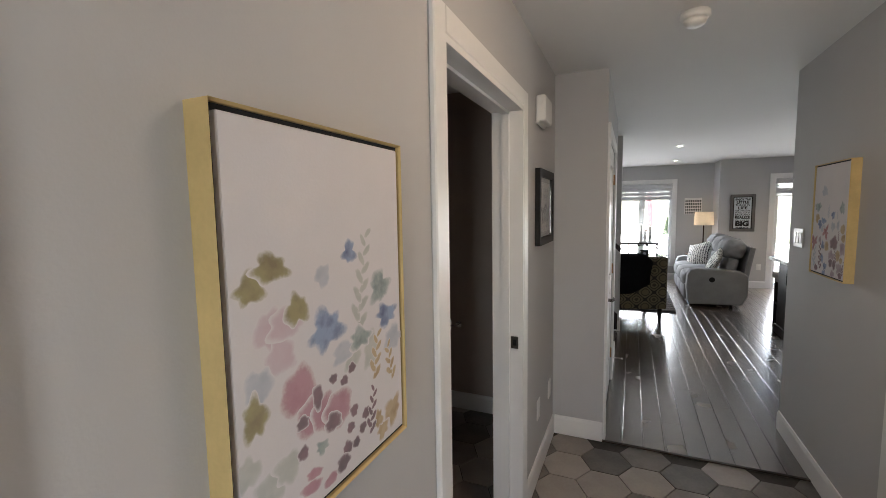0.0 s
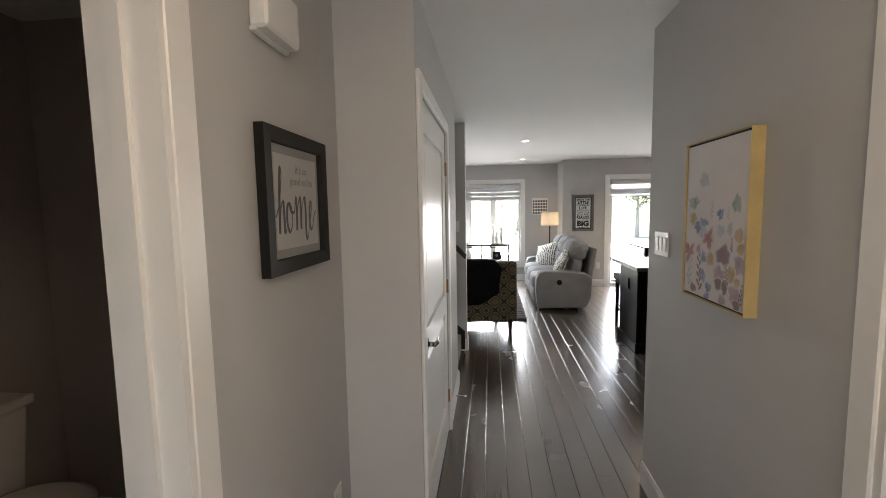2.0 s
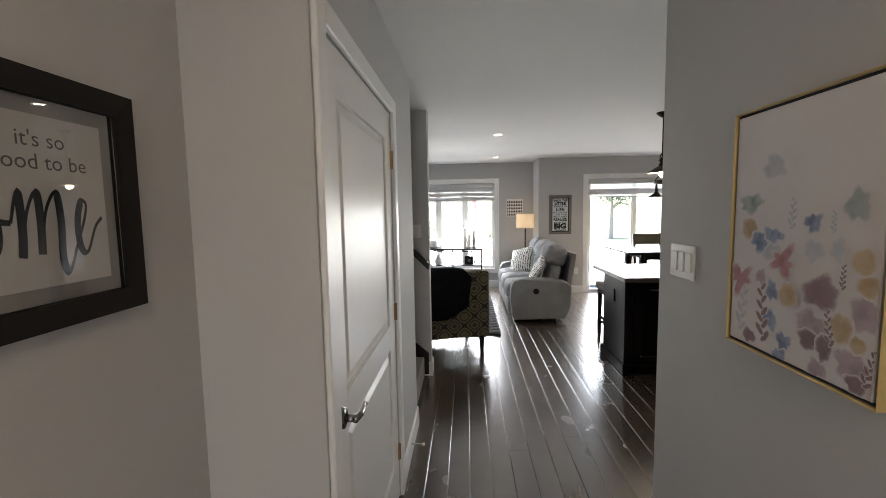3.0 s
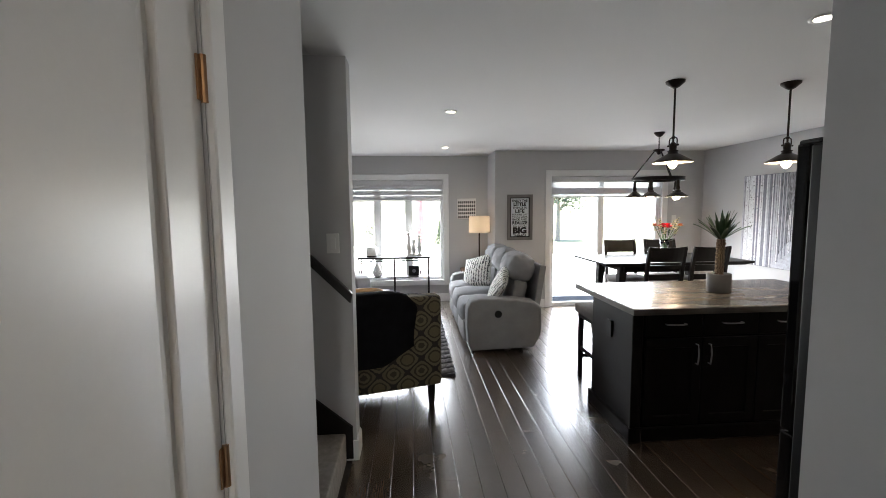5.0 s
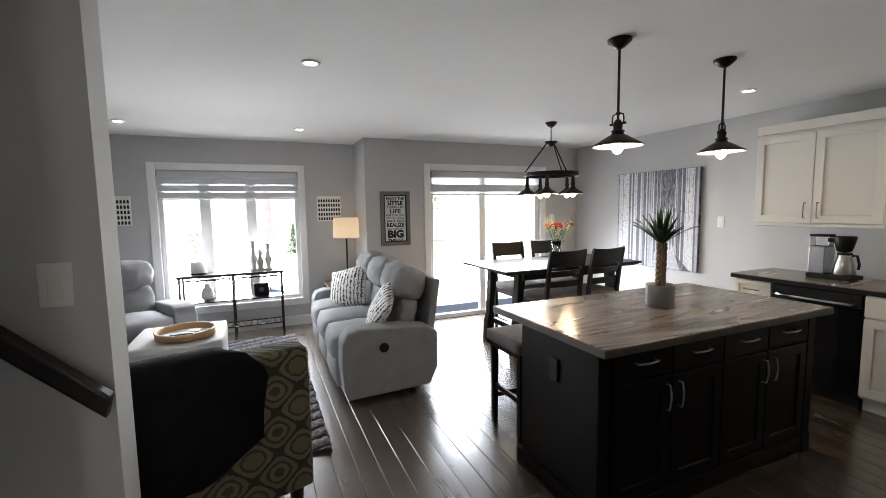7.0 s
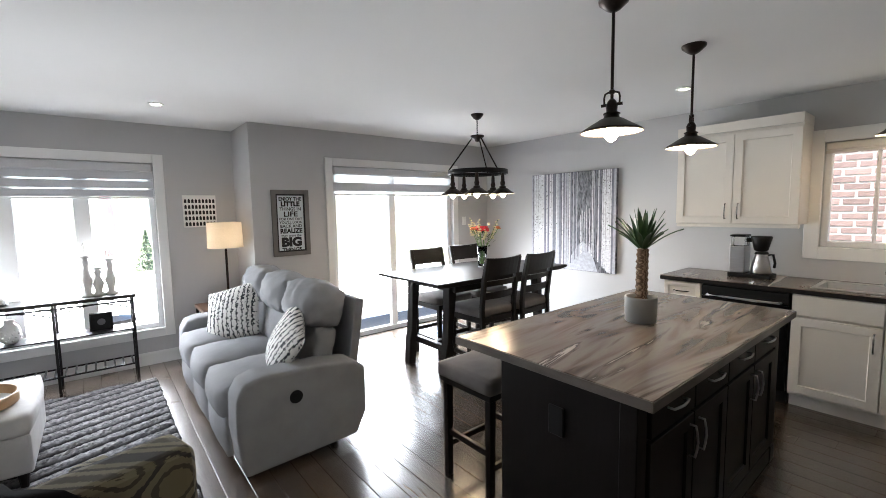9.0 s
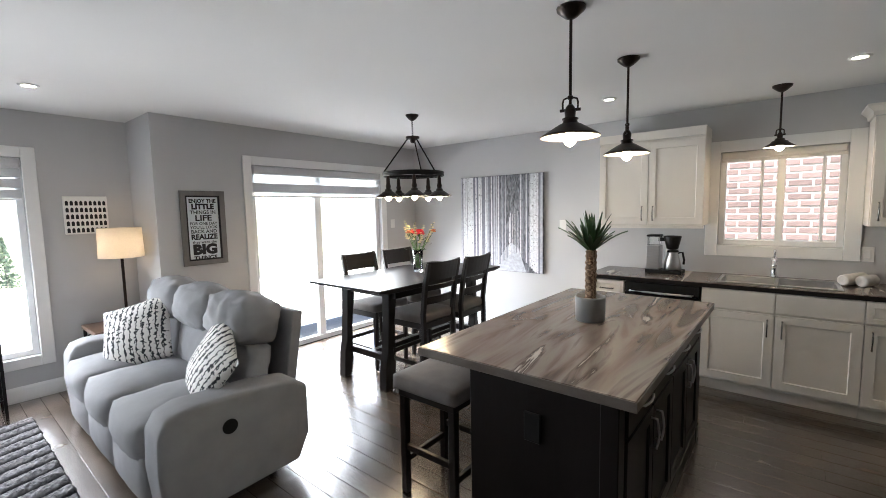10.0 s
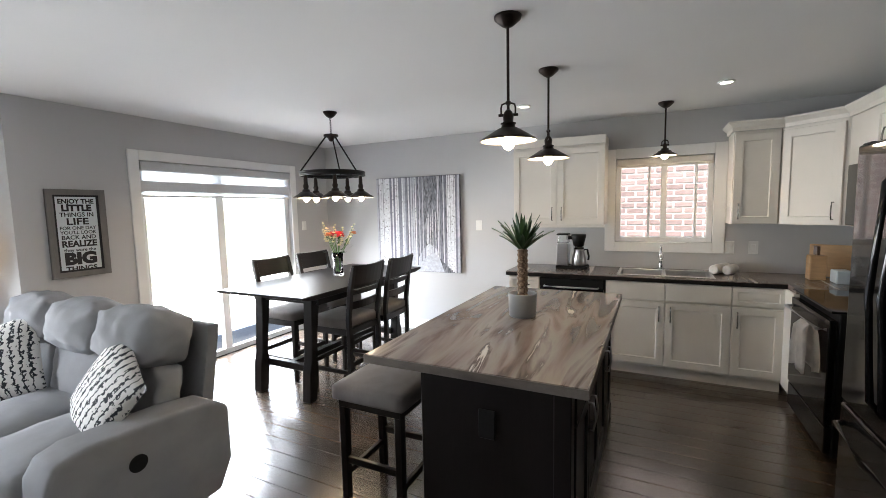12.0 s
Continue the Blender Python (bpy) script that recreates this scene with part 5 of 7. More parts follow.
CW, CH = 0.435, 0.60
fa = floral_canvas("gold framed canvas of loose watercolour flowers", -0.49, 0.438, 1.405, 90, CW, CH)
paint(fa, CW, CH, "pinkwash", [(0.167, 0.481, 0.116, 0.088), (0.211, 0.549, 0.122, 0.091), (0.24, 0.478, 0.152, 0.077)])
paint(fa, CW, CH, "greenwash", [(0.062, 0.774, 0.092, 0.069), (0.146, 0.841, 0.136, 0.087), (0.22, 0.824, 0.123, 0.076), (0.716, 0.651, 0.102, 0.117), (0.581, 0.642, 0.108, 0.073)], 0.3, [(0.623, 0.576, 0.703, 0.28)], 11)
paint(fa, CW, CH, "paleblue", [(0.423, 0.385, 0.08, 0.061), (0.529, 0.613, 0.137, 0.063), (0.896, 0.646, 0.143, 0.084), (0.115, 0.6, 0.109, 0.085)])
paint(fa, CW, CH, "olive", [(0.105, 0.379, 0.108, 0.071), (0.186, 0.343, 0.142, 0.067), (0.289, 0.454, 0.112, 0.073), (0.096, 0.663, 0.096, 0.092)], 0.35)
paint(fa, CW, CH, "teal", [(0.795, 0.459, 0.149, 0.101), (0.64, 0.595, 0.137, 0.064), (0.384, 0.837, 0.065, 0.037)], 0.4)
paint(fa, CW, CH, "blue", [(0.584, 0.334, 0.08, 0.066), (0.436, 0.53, 0.181, 0.106), (0.846, 0.558, 0.155, 0.074)], 0.45)
paint(fa, CW, CH, "pink", [(0.282, 0.657, 0.164, 0.126), (0.346, 0.739, 0.171, 0.098), (0.406, 0.748, 0.136, 0.101), (0.485, 0.762, 0.164, 0.105), (0.321, 0.921, 0.111, 0.035), (0.337, 0.89, 0.084, 0.029), (0.424, 0.945, 0.08, 0.034)], 0.15)
paint(fa, CW, CH, "gold", [(0.876, 0.893, 0.131, 0.092), (0.789, 0.933, 0.087, 0.061), (0.757, 0.887, 0.068, 0.06)], 0.4, [(0.729, 0.752, 0.771, 0.603), (0.884, 0.791, 0.847, 0.658)], 7)
paint(fa, CW, CH, "plum", [(0.37, 0.696, 0.052, 0.069), (0.45, 0.79, 0.095, 0.052), (0.29, 0.739, 0.059, 0.035), (0.458, 0.671, 0.048, 0.028), (0.524, 0.694, 0.051, 0.029), (0.575, 0.67, 0.05, 0.031), (0.58, 0.8, 0.054, 0.037), (0.555, 0.843, 0.053, 0.033), (0.662, 0.835, 0.054, 0.038), (0.636, 0.872, 0.053, 0.034), (0.53, 0.896, 0.062, 0.043), (0.286, 0.816, 0.053, 0.038), (0.5, 0.929, 0.083, 0.049), (0.588, 0.901, 0.051, 0.033), (0.115, 0.911, 0.12, 0.071), (0.199, 0.954, 0.067, 0.063)], 0.2, [(0.688, 0.916, 0.728, 0.772)], 8)
fb = floral_canvas("gold framed canvas of muted watercolour flowers", 0.97, 2.735, 1.487, -90, CW, CH)
paint(fb, CW, CH, "paleblue", [(0.348, 0.246, 0.165, 0.092), (0.345, 0.57, 0.231, 0.073), (0.639, 0.551, 0.12, 0.076), (0.77, 0.538, 0.074, 0.081)], 0.3, [(0.484, 0.486, 0.501, 0.371), (0.739, 0.488, 0.742, 0.416), (0.119, 0.938, 0.157, 0.733)], 8)
paint(fb, CW, CH, "mauve", [(0.927, 0.725, 0.171, 0.113), (0.642, 0.815, 0.186, 0.119), (0.694, 0.953, 0.116, 0.063), (0.87, 0.899, 0.163, 0.111), (0.288, 0.68, 0.081, 0.063)], 0.3)
paint(fb, CW, CH, "gold", [(0.173, 0.489, 0.132, 0.092), (0.898, 0.568, 0.117, 0.086), (0.928, 0.64, 0.114, 0.07), (0.81, 0.789, 0.124, 0.1), (0.493, 0.727, 0.126, 0.092), (0.897, 0.825, 0.079, 0.057)], 0.15)
paint(fb, CW, CH, "teal", [(0.852, 0.396, 0.122, 0.098), (0.178, 0.385, 0.189, 0.081)], 0.3)
paint(fb, CW, CH, "blue", [(0.267, 0.537, 0.136, 0.088), (0.365, 0.508, 0.151, 0.055), (0.627, 0.454, 0.101, 0.065), (0.376, 0.725, 0.088, 0.079), (0.368, 0.844, 0.127, 0.073), (0.477, 0.906, 0.107, 0.067), (0.454, 0.972, 0.1, 0.066)], 0.4)
paint(fb, CW, CH, "red", [(0.447, 0.607, 0.142, 0.106), (0.109, 0.705, 0.17, 0.107)], 0.8)
paint(fb, CW, CH, "plum", [(0.691, 0.69, 0.211, 0.116), (0.635, 0.862, 0.122, 0.076), (0.729, 0.871, 0.093, 0.093), (0.211, 0.939, 0.116, 0.058), (0.9, 0.948, 0.111, 0.057)], 0.25, [(0.324, 0.948, 0.299, 0.716), (0.804, 0.667, 0.809, 0.585), (0.932, 0.949, 0.982, 0.825), (0.762, 0.864, 0.737, 0.746)], 9)

# ---- bathroom ----
wc = thing("toilet", "white porcelain toilet with a closed lid", "toilet", -2.00, 2.42, 0)
bm = box(fresh(), 0.005, -0.205, 0.40, 0.19, 0.205, 0.76, 0.025, 3)
for v in bm.verts:
    v.co.y *= 0.80 + 0.20 * (v.co.z - 0.40) / 0.36
part("tank", bm, PORCELAIN, wc, smooth=True)
part("tank_lid", box(fresh(), 0.0, -0.218, 0.762, 0.205, 0.218, 0.805, 0.012, 2), PORCELAIN, wc)
part("flush_lever", tube(fresh(), [(0.19, -0.15, 0.68), (0.215, -0.15, 0.68), (0.218, -0.09, 0.675)], 0.007, 8), CHROME, wc)
part("bowl", lathe(fresh(), [(0.12, 0.0), (0.125, 0.04), (0.10, 0.14), (0.13, 0.28), (0.175, 0.38), (0.185, 0.42)], 0.40, 0, 0, 28, 0.85), PORCELAIN, wc, smooth=True)
part("neck", rbox(0.05, -0.10, 0.02, 0.35, 0.10, 0.385, 0.03, 3), PORCELAIN, wc)
bm = lathe(fresh(), [(0.185, 0.423), (0.198, 0.432), (0.196, 0.448), (0.16, 0.46), (0.001, 0.463)], 0, 0, 0, 32, 0.88)
bmesh.ops.scale(bm, vec=(1.12, 1, 1), verts=bm.verts)
bmesh.ops.translate(bm, vec=(0.405, 0, 0), verts=bm.verts)
part("seat_lid", bm, PORCELAIN, wc, "closed white seat lid", True)
va = thing("topiary_vase", "silver vase with a dark round topiary ball on the toilet tank", "vase", -1.90, 2.43, 0.805)
part("vase", lathe(fresh(), [(0.045, 0), (0.06, 0.03), (0.055, 0.07), (0.038, 0.12), (0.05, 0.155)]), STEEL, va, smooth=True)
bm = fresh()
rnd = random.Random(4)
for k in range(260):
    d = Vector((rnd.gauss(0, 1), rnd.gauss(0, 1), rnd.gauss(0, 1))).normalized()
    c = Vector((0, 0, 0.235)) + d * rnd.uniform(0.06, 0.085)
    u_, v_ = d.orthogonal().normalized() * 0.012, d.cross(d.orthogonal()).normalized() * 0.008
    bm.faces.new([bm.verts.new(c + q) for q in (u_, v_ + d * 0.008, -u_, -v_ + d * 0.008)])
part("leaves", bm, shader("dark_foliage", (0.03, 0.045, 0.02), 0.7, var=0.4, scale=40), va)
tp = thing("toilet_roll_holder", "chrome toilet roll holder with a white roll", "toilet roll holder", -1.33, 2.92, 0.68)
part("bracket", tube(fresh(), [(0.10, 0, 0), (0.10, -0.06, 0), (0.06, -0.07, 0), (-0.06, -0.07, 0)], 0.008, 8), CHROME, tp)
part("rosette", cyl(fresh(), (0.10, 0, 0), (0.10, -0.012, 0), 0.025, None, 20), CHROME, tp)
part("roll", cyl(fresh(), (-0.06, -0.07, 0), (0.045, -0.07, 0), 0.052, None, 24), PAPER, tp, "white paper roll", True)
bpic = thing("bathroom_picture", "small framed picture of a dark urn", "framed picture", -1.998, 2.47, 1.42, 90)
part("frame", frame_bm(0.30, 0.27, 0.02, 0.02), GREYFRAME, bpic)
part("paper", rbox(-0.13, -0.006, -0.115, 0.13, -0.002, 0.115, 0), PAPER, bpic)
part("print", prism(fresh(), [(-0.025, -0.07), (0.025, -0.07), (0.02, -0.04), (0.04, 0.02), (0.045, 0.07), (-0.045, 0.07), (-0.04, 0.02), (-0.02, -0.04)], -0.0068, -0.0062, "y"), GREYINK, bpic)
vt = thing("exhaust_vent", "square slatted bathroom ceiling vent", "vent", -1.48, 2.53, 2.44)
part("frame", rbox(-0.13, -0.13, -0.012, 0.13, 0.13, 0, 0.004), PLASTICW, vt)
for k in range(7):
    part("slat", rbox(-0.11, -0.10 + k * 0.033, -0.018, 0.11, -0.085 + k * 0.033, -0.0125, 0.001), PLASTICW, vt)
st = thing("strike_plate", "small metal strike plate on the door jamb", "strike plate", -0.515, 1.852, 0.93)
part("plate", rbox(-0.018, -0.004, -0.03, 0.018, 0, 0.03, 0.001), NICKEL, st)
# No opening is cut: a black patch paints the dark inside of the latch hole.
part("hole", rbox(-0.008, -0.0052, -0.014, 0.008, -0.0042, 0.014, 0), INK, st)
ds = thing("door_stop", "small spring door stop on the baseboard", "door stop", -0.146, 4.30, 0.09)
part("rod", cyl(fresh(), (0, 0, 0), (0.07, 0, 0), 0.006, None, 10), CHROME, ds)
part("tip", cyl(fresh(), (0.07, 0, 0), (0.085, 0, 0), 0.009, None, 10), PLASTICW, ds)

# ---- living room ----


def lattice(name, wx, wz, colors):
    """Nested diamonds on a woven cloth."""
    m = bpy.data.materials.new(name)
    m.use_nodes = True
    n, l = m.node_tree.nodes, m.node_tree.links
    b = principled(m)
    b.inputs["Roughness"].default_value = 0.9
    tc, sp = n.new("ShaderNodeTexCoord"), n.new("ShaderNodeSeparateXYZ")
    l.new(tc.outputs["Object"], sp.inputs[0])

    def math_node(op, a, b_):
        q = n.new("ShaderNodeMath")
        q.operation = op
        for i, v in enumerate((a, b_)):
            if isinstance(v, (int, float)):
                q.inputs[i].default_value = v
            elif v is not None:
                l.new(v, q.inputs[i])
        return q.outputs[0]
    hx = math_node("ADD", sp.outputs["X"], math_node("MULTIPLY", sp.outputs["Y"], 0.9))
    cx = math_node("COSINE", math_node("MULTIPLY", hx, 2 * math.pi / wx), None)
    cz = math_node("COSINE", math_node("MULTIPLY", sp.outputs["Z"], 2 * math.pi / wz), None)
    nz = n.new("ShaderNodeTexNoise")
    nz.inputs["Scale"].default_value = 60
    v = math_node("ADD", math_node("MULTIPLY", math_node("ADD", cx, cz), 0.25), math_node("MULTIPLY", nz.outputs["Fac"], 0.14))
    v = math_node("ADD", v, 0.43)
    r = n.new("ShaderNodeValToRGB")
    r.color_ramp.interpolation = "CONSTANT"
    stops = (0.0, 0.06, 0.18, 0.28, 0.445, 0.555, 0.72, 0.82)
    for i, s in enumerate(stops):
        e = r.color_ramp.elements[i] if i < 2 else r.color_ramp.elements.new(s)
        e.position = s
        e.color = (*colors[i % len(colors)], 1)
    l.new(v, r.inputs["Fac"])
    l.new(r.outputs["Color"], b.inputs["Base Color"])
    bpn = n.new("ShaderNodeBump")
    bpn.inputs["Strength"].default_value, bpn.inputs["Distance"].default_value = 0.3, 0.002
    l.new(nz.outputs["Fac"], bpn.inputs["Height"])
    l.new(bpn.outputs["Normal"], b.inputs["Normal"])
    return m


DIAMOND = lattice("diamond_weave", 0.225, 0.20, [(0.050, 0.040, 0.024), (0.135, 0.115, 0.068), (0.045, 0.036, 0.022), (0.115, 0.098, 0.058), (0.026, 0.022, 0.016), (0.130, 0.110, 0.066), (0.048, 0.038, 0.023), (0.120, 0.10, 0.056)])


def recliner(name, label, x, y, rz, seats, category):
    """A reclining sofa facing -x; seats side by side along y."""
    sw, arm = 0.555, 0.21
    half = seats * sw / 2
    th = thing(name, label, category, x, y, 0, rz)
    for s in (-1, 1):
        y0, y1 = sorted((s * half, s * (half + arm)))
        o = [(-0.42, 0.10), (-0.44, 0.30), (-0.43, 0.50), (-0.39, 0.575), (-0.30, 0.60), (0.10, 0.585), (0.30, 0.555), (0.375, 0.50), (0.375, 0.20), (0.30, 0.05), (-0.40, 0.03)]
        a = part("arm", prism(fresh(), o, y0, y1, "y", 0.028, 4), SOFA, th, smooth=True)
        if s < 0:
            bm = fresh()
            cyl(bm, (-0.10, y0 - 0.004, 0.43), (-0.10, y0 + 0.02, 0.43), 0.04, None, 24)
            part("recline_button", bm, BLACKMATT, a, "dark recessed recline button")
    part("base", rbox(-0.36, -half + 0.005, 0.04, 0.30, half - 0.005, 0.28, 0.01), BLACKMATT, th)
    for k in range(seats):
        y0 = -half + k * sw + 0.004
        y1 = y0 + sw - 0.008
        part("seat_cushion", cushion(-0.45, y0 + 0.004, 0.27, 0.14, y1 - 0.004, 0.50, 0.04, 10, 0.6, 0.007), SOFA, th, smooth=True)
        part("leg_rest", cushion(-0.45, y0, 0.07, -0.31, y1, 0.33, 0.025, 8, 0.5, 0.003), SOFA, th, smooth=True)
        b = part("back_cushion", cushion(-0.06, y0 + 0.008, -0.17, 0.09, y1 - 0.008, 0.15, 0.03, 12, 0.6, 0.014), SOFA, th, smooth=True)
        b.matrix_basis = pose(0.17, 0, 0.60, 0, 12, 0)
        b = part("headrest_cushion", cushion(-0.145, y0 + 0.012, -0.105, 0.11, y1 - 0.012, 0.145, 0.05, 16, 0.7, 0.015), SOFA, th, smooth=True)
        b.matrix_basis = pose(0.235, 0, 0.86, 0, 14, 0)
    b = part("back_panel", rbox(-0.035, -half - 0.02, -0.42, 0.035, half + 0.02, 0.42, 0.012, 2), SOFA, th)
    b.matrix_basis = pose(0.385, 0, 0.505, 0, 9, 0)
    for sx in (-0.36, 0.18):
        for sy in (-half - 0.1, half + 0.1):
            part("foot", cyl(fresh(), (sx, sy, 0.0), (sx, sy, 0.06), 0.022, 0.028, 12), BLACKMATT, th)
    return th


recliner("reclining_sofa", "grey microfibre three-seat reclining sofa with plump headrests", 1.245, 8.54, 0, 3, "sofa")
recliner("recliner_chair", "grey microfibre recliner chair beside the window", -1.0, 9.42, 118, 1, "armchair")


def pillow(x, y, z, rx, ry, rz):
    th = thing("throw_pillow", "white throw pillow with dark dashed stripes on the sofa", "pillow", x, y, z, group="sofa pillows")
    bm = fresh()
    n = 14
    grid = {}
    for side in (-1, 1):
        for i in range(n + 1):
            for j in range(n + 1):
                u, v = 2 * i / n - 1, 2 * j / n - 1
                edge = max(abs(u), abs(v))
                t = 0.075 * (1 - u * u) ** 0.55 * (1 - v * v) ** 0.55
                pin = 1 - 0.06 * (1 - u * u) - 0.0 * edge
                pin2 = 1 - 0.06 * (1 - v * v)
                key = (i, j, 0 if edge > 0.999 else side)
                if key not in grid:
                    grid[key] = bm.verts.new((side * t, u * 0.265 * pin2, v * 0.265 * pin))
    for side in (-1, 1):
        for i in range(n):
            for j in range(n):
                vs = []
                for a, b in ((i, j), (i + 1, j), (i + 1, j + 1), (i, j + 1)):
                    e = a in (0, n) or b in (0, n)
                    vs.append(grid[(a, b, 0 if e else side)])
                try:
                    bm.faces.new(vs)
                except ValueError:
                    pass
    bmesh.ops.recalc_face_normals(bm, faces=bm.faces)
    c = part("cover", bm, STRIPE, th, smooth=True)
    c.matrix_basis = pose(0, 0, 0.20, rx, ry, rz)


STRIPE = two_tone("dashed_stripe_cloth", (0.02, 0.025, 0.03), (0.66, 0.65, 0.62), 7.2, "wave", 0.9, 5.5, 0.16, 0.30, (0.3, 1.0, 1.0), 0.1, 4)
for nd in STRIPE.node_tree.nodes:
    if nd.bl_idname == "ShaderNodeTexWave":
        nd.bands_direction = "Y"
        nd.inputs["Detail Scale"].default_value = 6.0
pillow(1.15, 8.98, 0.475, -20, 32, 34)
pillow(1.22, 7.89, 0.455, 30, 26, -6)

# armchair by the stairs
ac = thing("armchair", "armchair in olive and cream diamond cloth", "armchair", -0.05, 6.63, 0, 15)
b = part("back", box(fresh(), -0.42, -0.40, 0.16, 0.42, -0.24, 0.885, 0.035, 3), DIAMOND, ac, smooth=False)
for s in (-1, 1):
    x0, x1 = sorted((s * 0.28, s * 0.41))
    part("arm", box(fresh(), x0, -0.26, 0.16, x1, 0.36, 0.62, 0.035, 3), DIAMOND, ac)
part("seat_base", rbox(-0.29, -0.26, 0.16, 0.29, 0.34, 0.33, 0.01), DIAMOND, ac)
part("seat_cushion", cushion(-0.275, -0.24, 0.33, 0.275, 0.38, 0.49, 0.03, 8, 0.35), DIAMOND, ac, smooth=True)
for sx in (-0.34, 0.34):
    for sy in (-0.36, 0.30):
        part("leg", lathe(fresh(), [(0.02, 0.0), (0.024, 0.02), (0.03, 0.10), (0.034, 0.17)], sx, sy, 0, 14), BLACKW, ac)
bl = thing("throw_blanket", "black fleece blanket draped over the armchair back", "blanket", -0.045, 6.303, 0.885, 15)
bm = fresh()
rows = []
for i in range(25):
    s = -0.30 + i * 0.036
    row = []
    for j in range(17):
        a = -0.42 + (0.54 + 0.16 * min(1.0, max(0.0, (s - 0.10) / 0.16))) * j / 16
        if s < -0.02:
            yy, zz = 0.10 + 0.006 * math.sin(20 * a), 0.02 + (s + 0.02) * 0.9
        elif s < 0.18:
            f = (s + 0.02) / 0.20
            yy, zz = 0.10 - 0.20 * f, 0.02 + 0.012 * math.sin(math.pi * f)
        else:
            f = (s - 0.18) / 0.384
            yy, zz = -0.104 - 0.012 * math.sin(9 * a + 2) * f - 0.01 * f, 0.02 - f * max(0.06, 0.52 - 0.55 * max(0.0, a - 0.04))
        row.append(bm.verts.new((a + 0.02 * math.sin(s * 9), yy, zz)))
    rows.append(row)
for a, b in zip(rows, rows[1:]):
    for j in range(16):
        bm.faces.new((a[j], a[j + 1], b[j + 1], b[j]))
bmesh.ops.recalc_face_normals(bm, faces=bm.faces)
bmesh.ops.solidify(bm, geom=bm.faces[:], thickness=-0.014)
part("cloth", bm, BLANKET, bl, smooth=True)

# ottoman, tray, rug
ot = thing("ottoman", "pale grey upholstered ottoman on dark feet", "ottoman", -0.43, 8.60, 0.03)
part("body", box(fresh(), -0.35, -0.40, 0.09, 0.35, 0.38, 0.32, 0.025, 3), shader("pale_linen", (0.55, 0.54, 0.53), 0.95, var=0.08, scale=15, bump=0.3, fine=300), ot)
part("top_cushion", cushion(-0.355, -0.405, 0.31, 0.355, 0.385, 0.425, 0.018, 9, 0.3), shader("pale_linen_top", (0.58, 0.57, 0.56), 0.95, var=0.08, scale=15, bump=0.3, fine=300), ot, smooth=True)
for sx in (-0.30, 0.30):
    for sy in (-0.35, 0.33):
        part("foot", cyl(fresh(), (sx, sy, 0), (sx, sy, 0.10), 0.018, 0.03, 12), BLACKW, ot)
tr = thing("serving_tray", "round wooden tray with pale inside on the ottoman", "tray", -0.37, 8.47, 0.472)
part("rim", lathe(fresh(), [(0.225, 0.0), (0.23, 0.0), (0.235, 0.06), (0.222, 0.06), (0.218, 0.006)], seg=36, caps=(False, False)), BOARD, tr, smooth=True)
part("base", lathe(fresh(), [(0.001, 0.0), (0.224, 0.0), (0.22, 0.006), (0.001, 0.006)], seg=36), PAPER, tr)
bk = thing("remote_control", "black remote controls lying in the tray", "remote", -0.40, 8.46, 0.4785)
part("body", rbox(-0.09, -0.022, 0, 0.09, 0.022, 0.018, 0.005, 2), BLACKMATT, bk)
cs = thing("coaster", "small white square coaster in the tray", "coaster", -0.32, 8.57, 0.4785)
part("slab", rbox(-0.05, -0.05, 0, 0.05, 0.05, 0.012, 0.003), PAPER, cs)

bm = fresh()
nx, ny = 150, 180
grid = []
for i in range(nx + 1):
    col = []
    for j in range(ny + 1):
        x, y = -1.7 + 2.33 * i / nx, 6.90 + 2.80 * j / ny
        fold = abs(((x + 0.97) % 1.6) - 0.8)
        v = (y * 0.95 - fold * 0.30) / 0.125
        ridge = abs(math.sin(math.pi * v)) ** 0.6
        lump = 0.5 + 0.5 * noise.noise(Vector((x * 38, y * 38, 0)))
        z = 0.006 + 0.034 * ridge * (0.50 + 0.7 * lump)
        if i in (0, nx) or j in (0, ny):
            z = 0.0
            x += 0.012 * noise.noise(Vector((x * 20, y * 20, 3)))
            y += 0.012 * noise.noise(Vector((x * 20, y * 20, 9)))
        col.append(bm.verts.new((x, y, z)))
    grid.append(col)
for i in range(nx):
    for j in range(ny):
        bm.faces.new((grid[i][j], grid[i + 1][j], grid[i + 1][j + 1], grid[i][j + 1]))
RUGM = two_tone("shaggy_grey_wool", (0.08, 0.08, 0.088), (0.36, 0.35, 0.36), 40, "noise", 1.0, 0.6, 0.30, 0.72, bump=0.7, detail=6)
rn, rl = RUGM.node_tree.nodes, RUGM.node_tree.links
# Shade between the ridges is painted in: the wool darkens towards low heights.
gp, gs, gr, groove_shade = rn.new("ShaderNodeNewGeometry"), rn.new("ShaderNodeSeparateXYZ"), rn.new("ShaderNodeMapRange"), rn.new("ShaderNodeMixRGB")
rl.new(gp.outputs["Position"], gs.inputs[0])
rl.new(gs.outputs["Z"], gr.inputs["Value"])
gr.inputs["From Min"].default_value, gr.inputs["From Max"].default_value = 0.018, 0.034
groove_shade.inputs["Color1"].default_value = (0.03, 0.03, 0.034, 1)
rl.new(gr.outputs["Result"], groove_shade.inputs["Fac"])
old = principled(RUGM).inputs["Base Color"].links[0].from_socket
rl.new(old, groove_shade.inputs["Color2"])
rl.new(groove_shade.outputs["Color"], principled(RUGM).inputs["Base Color"])
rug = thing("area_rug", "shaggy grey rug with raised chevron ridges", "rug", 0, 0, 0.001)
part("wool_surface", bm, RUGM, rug)

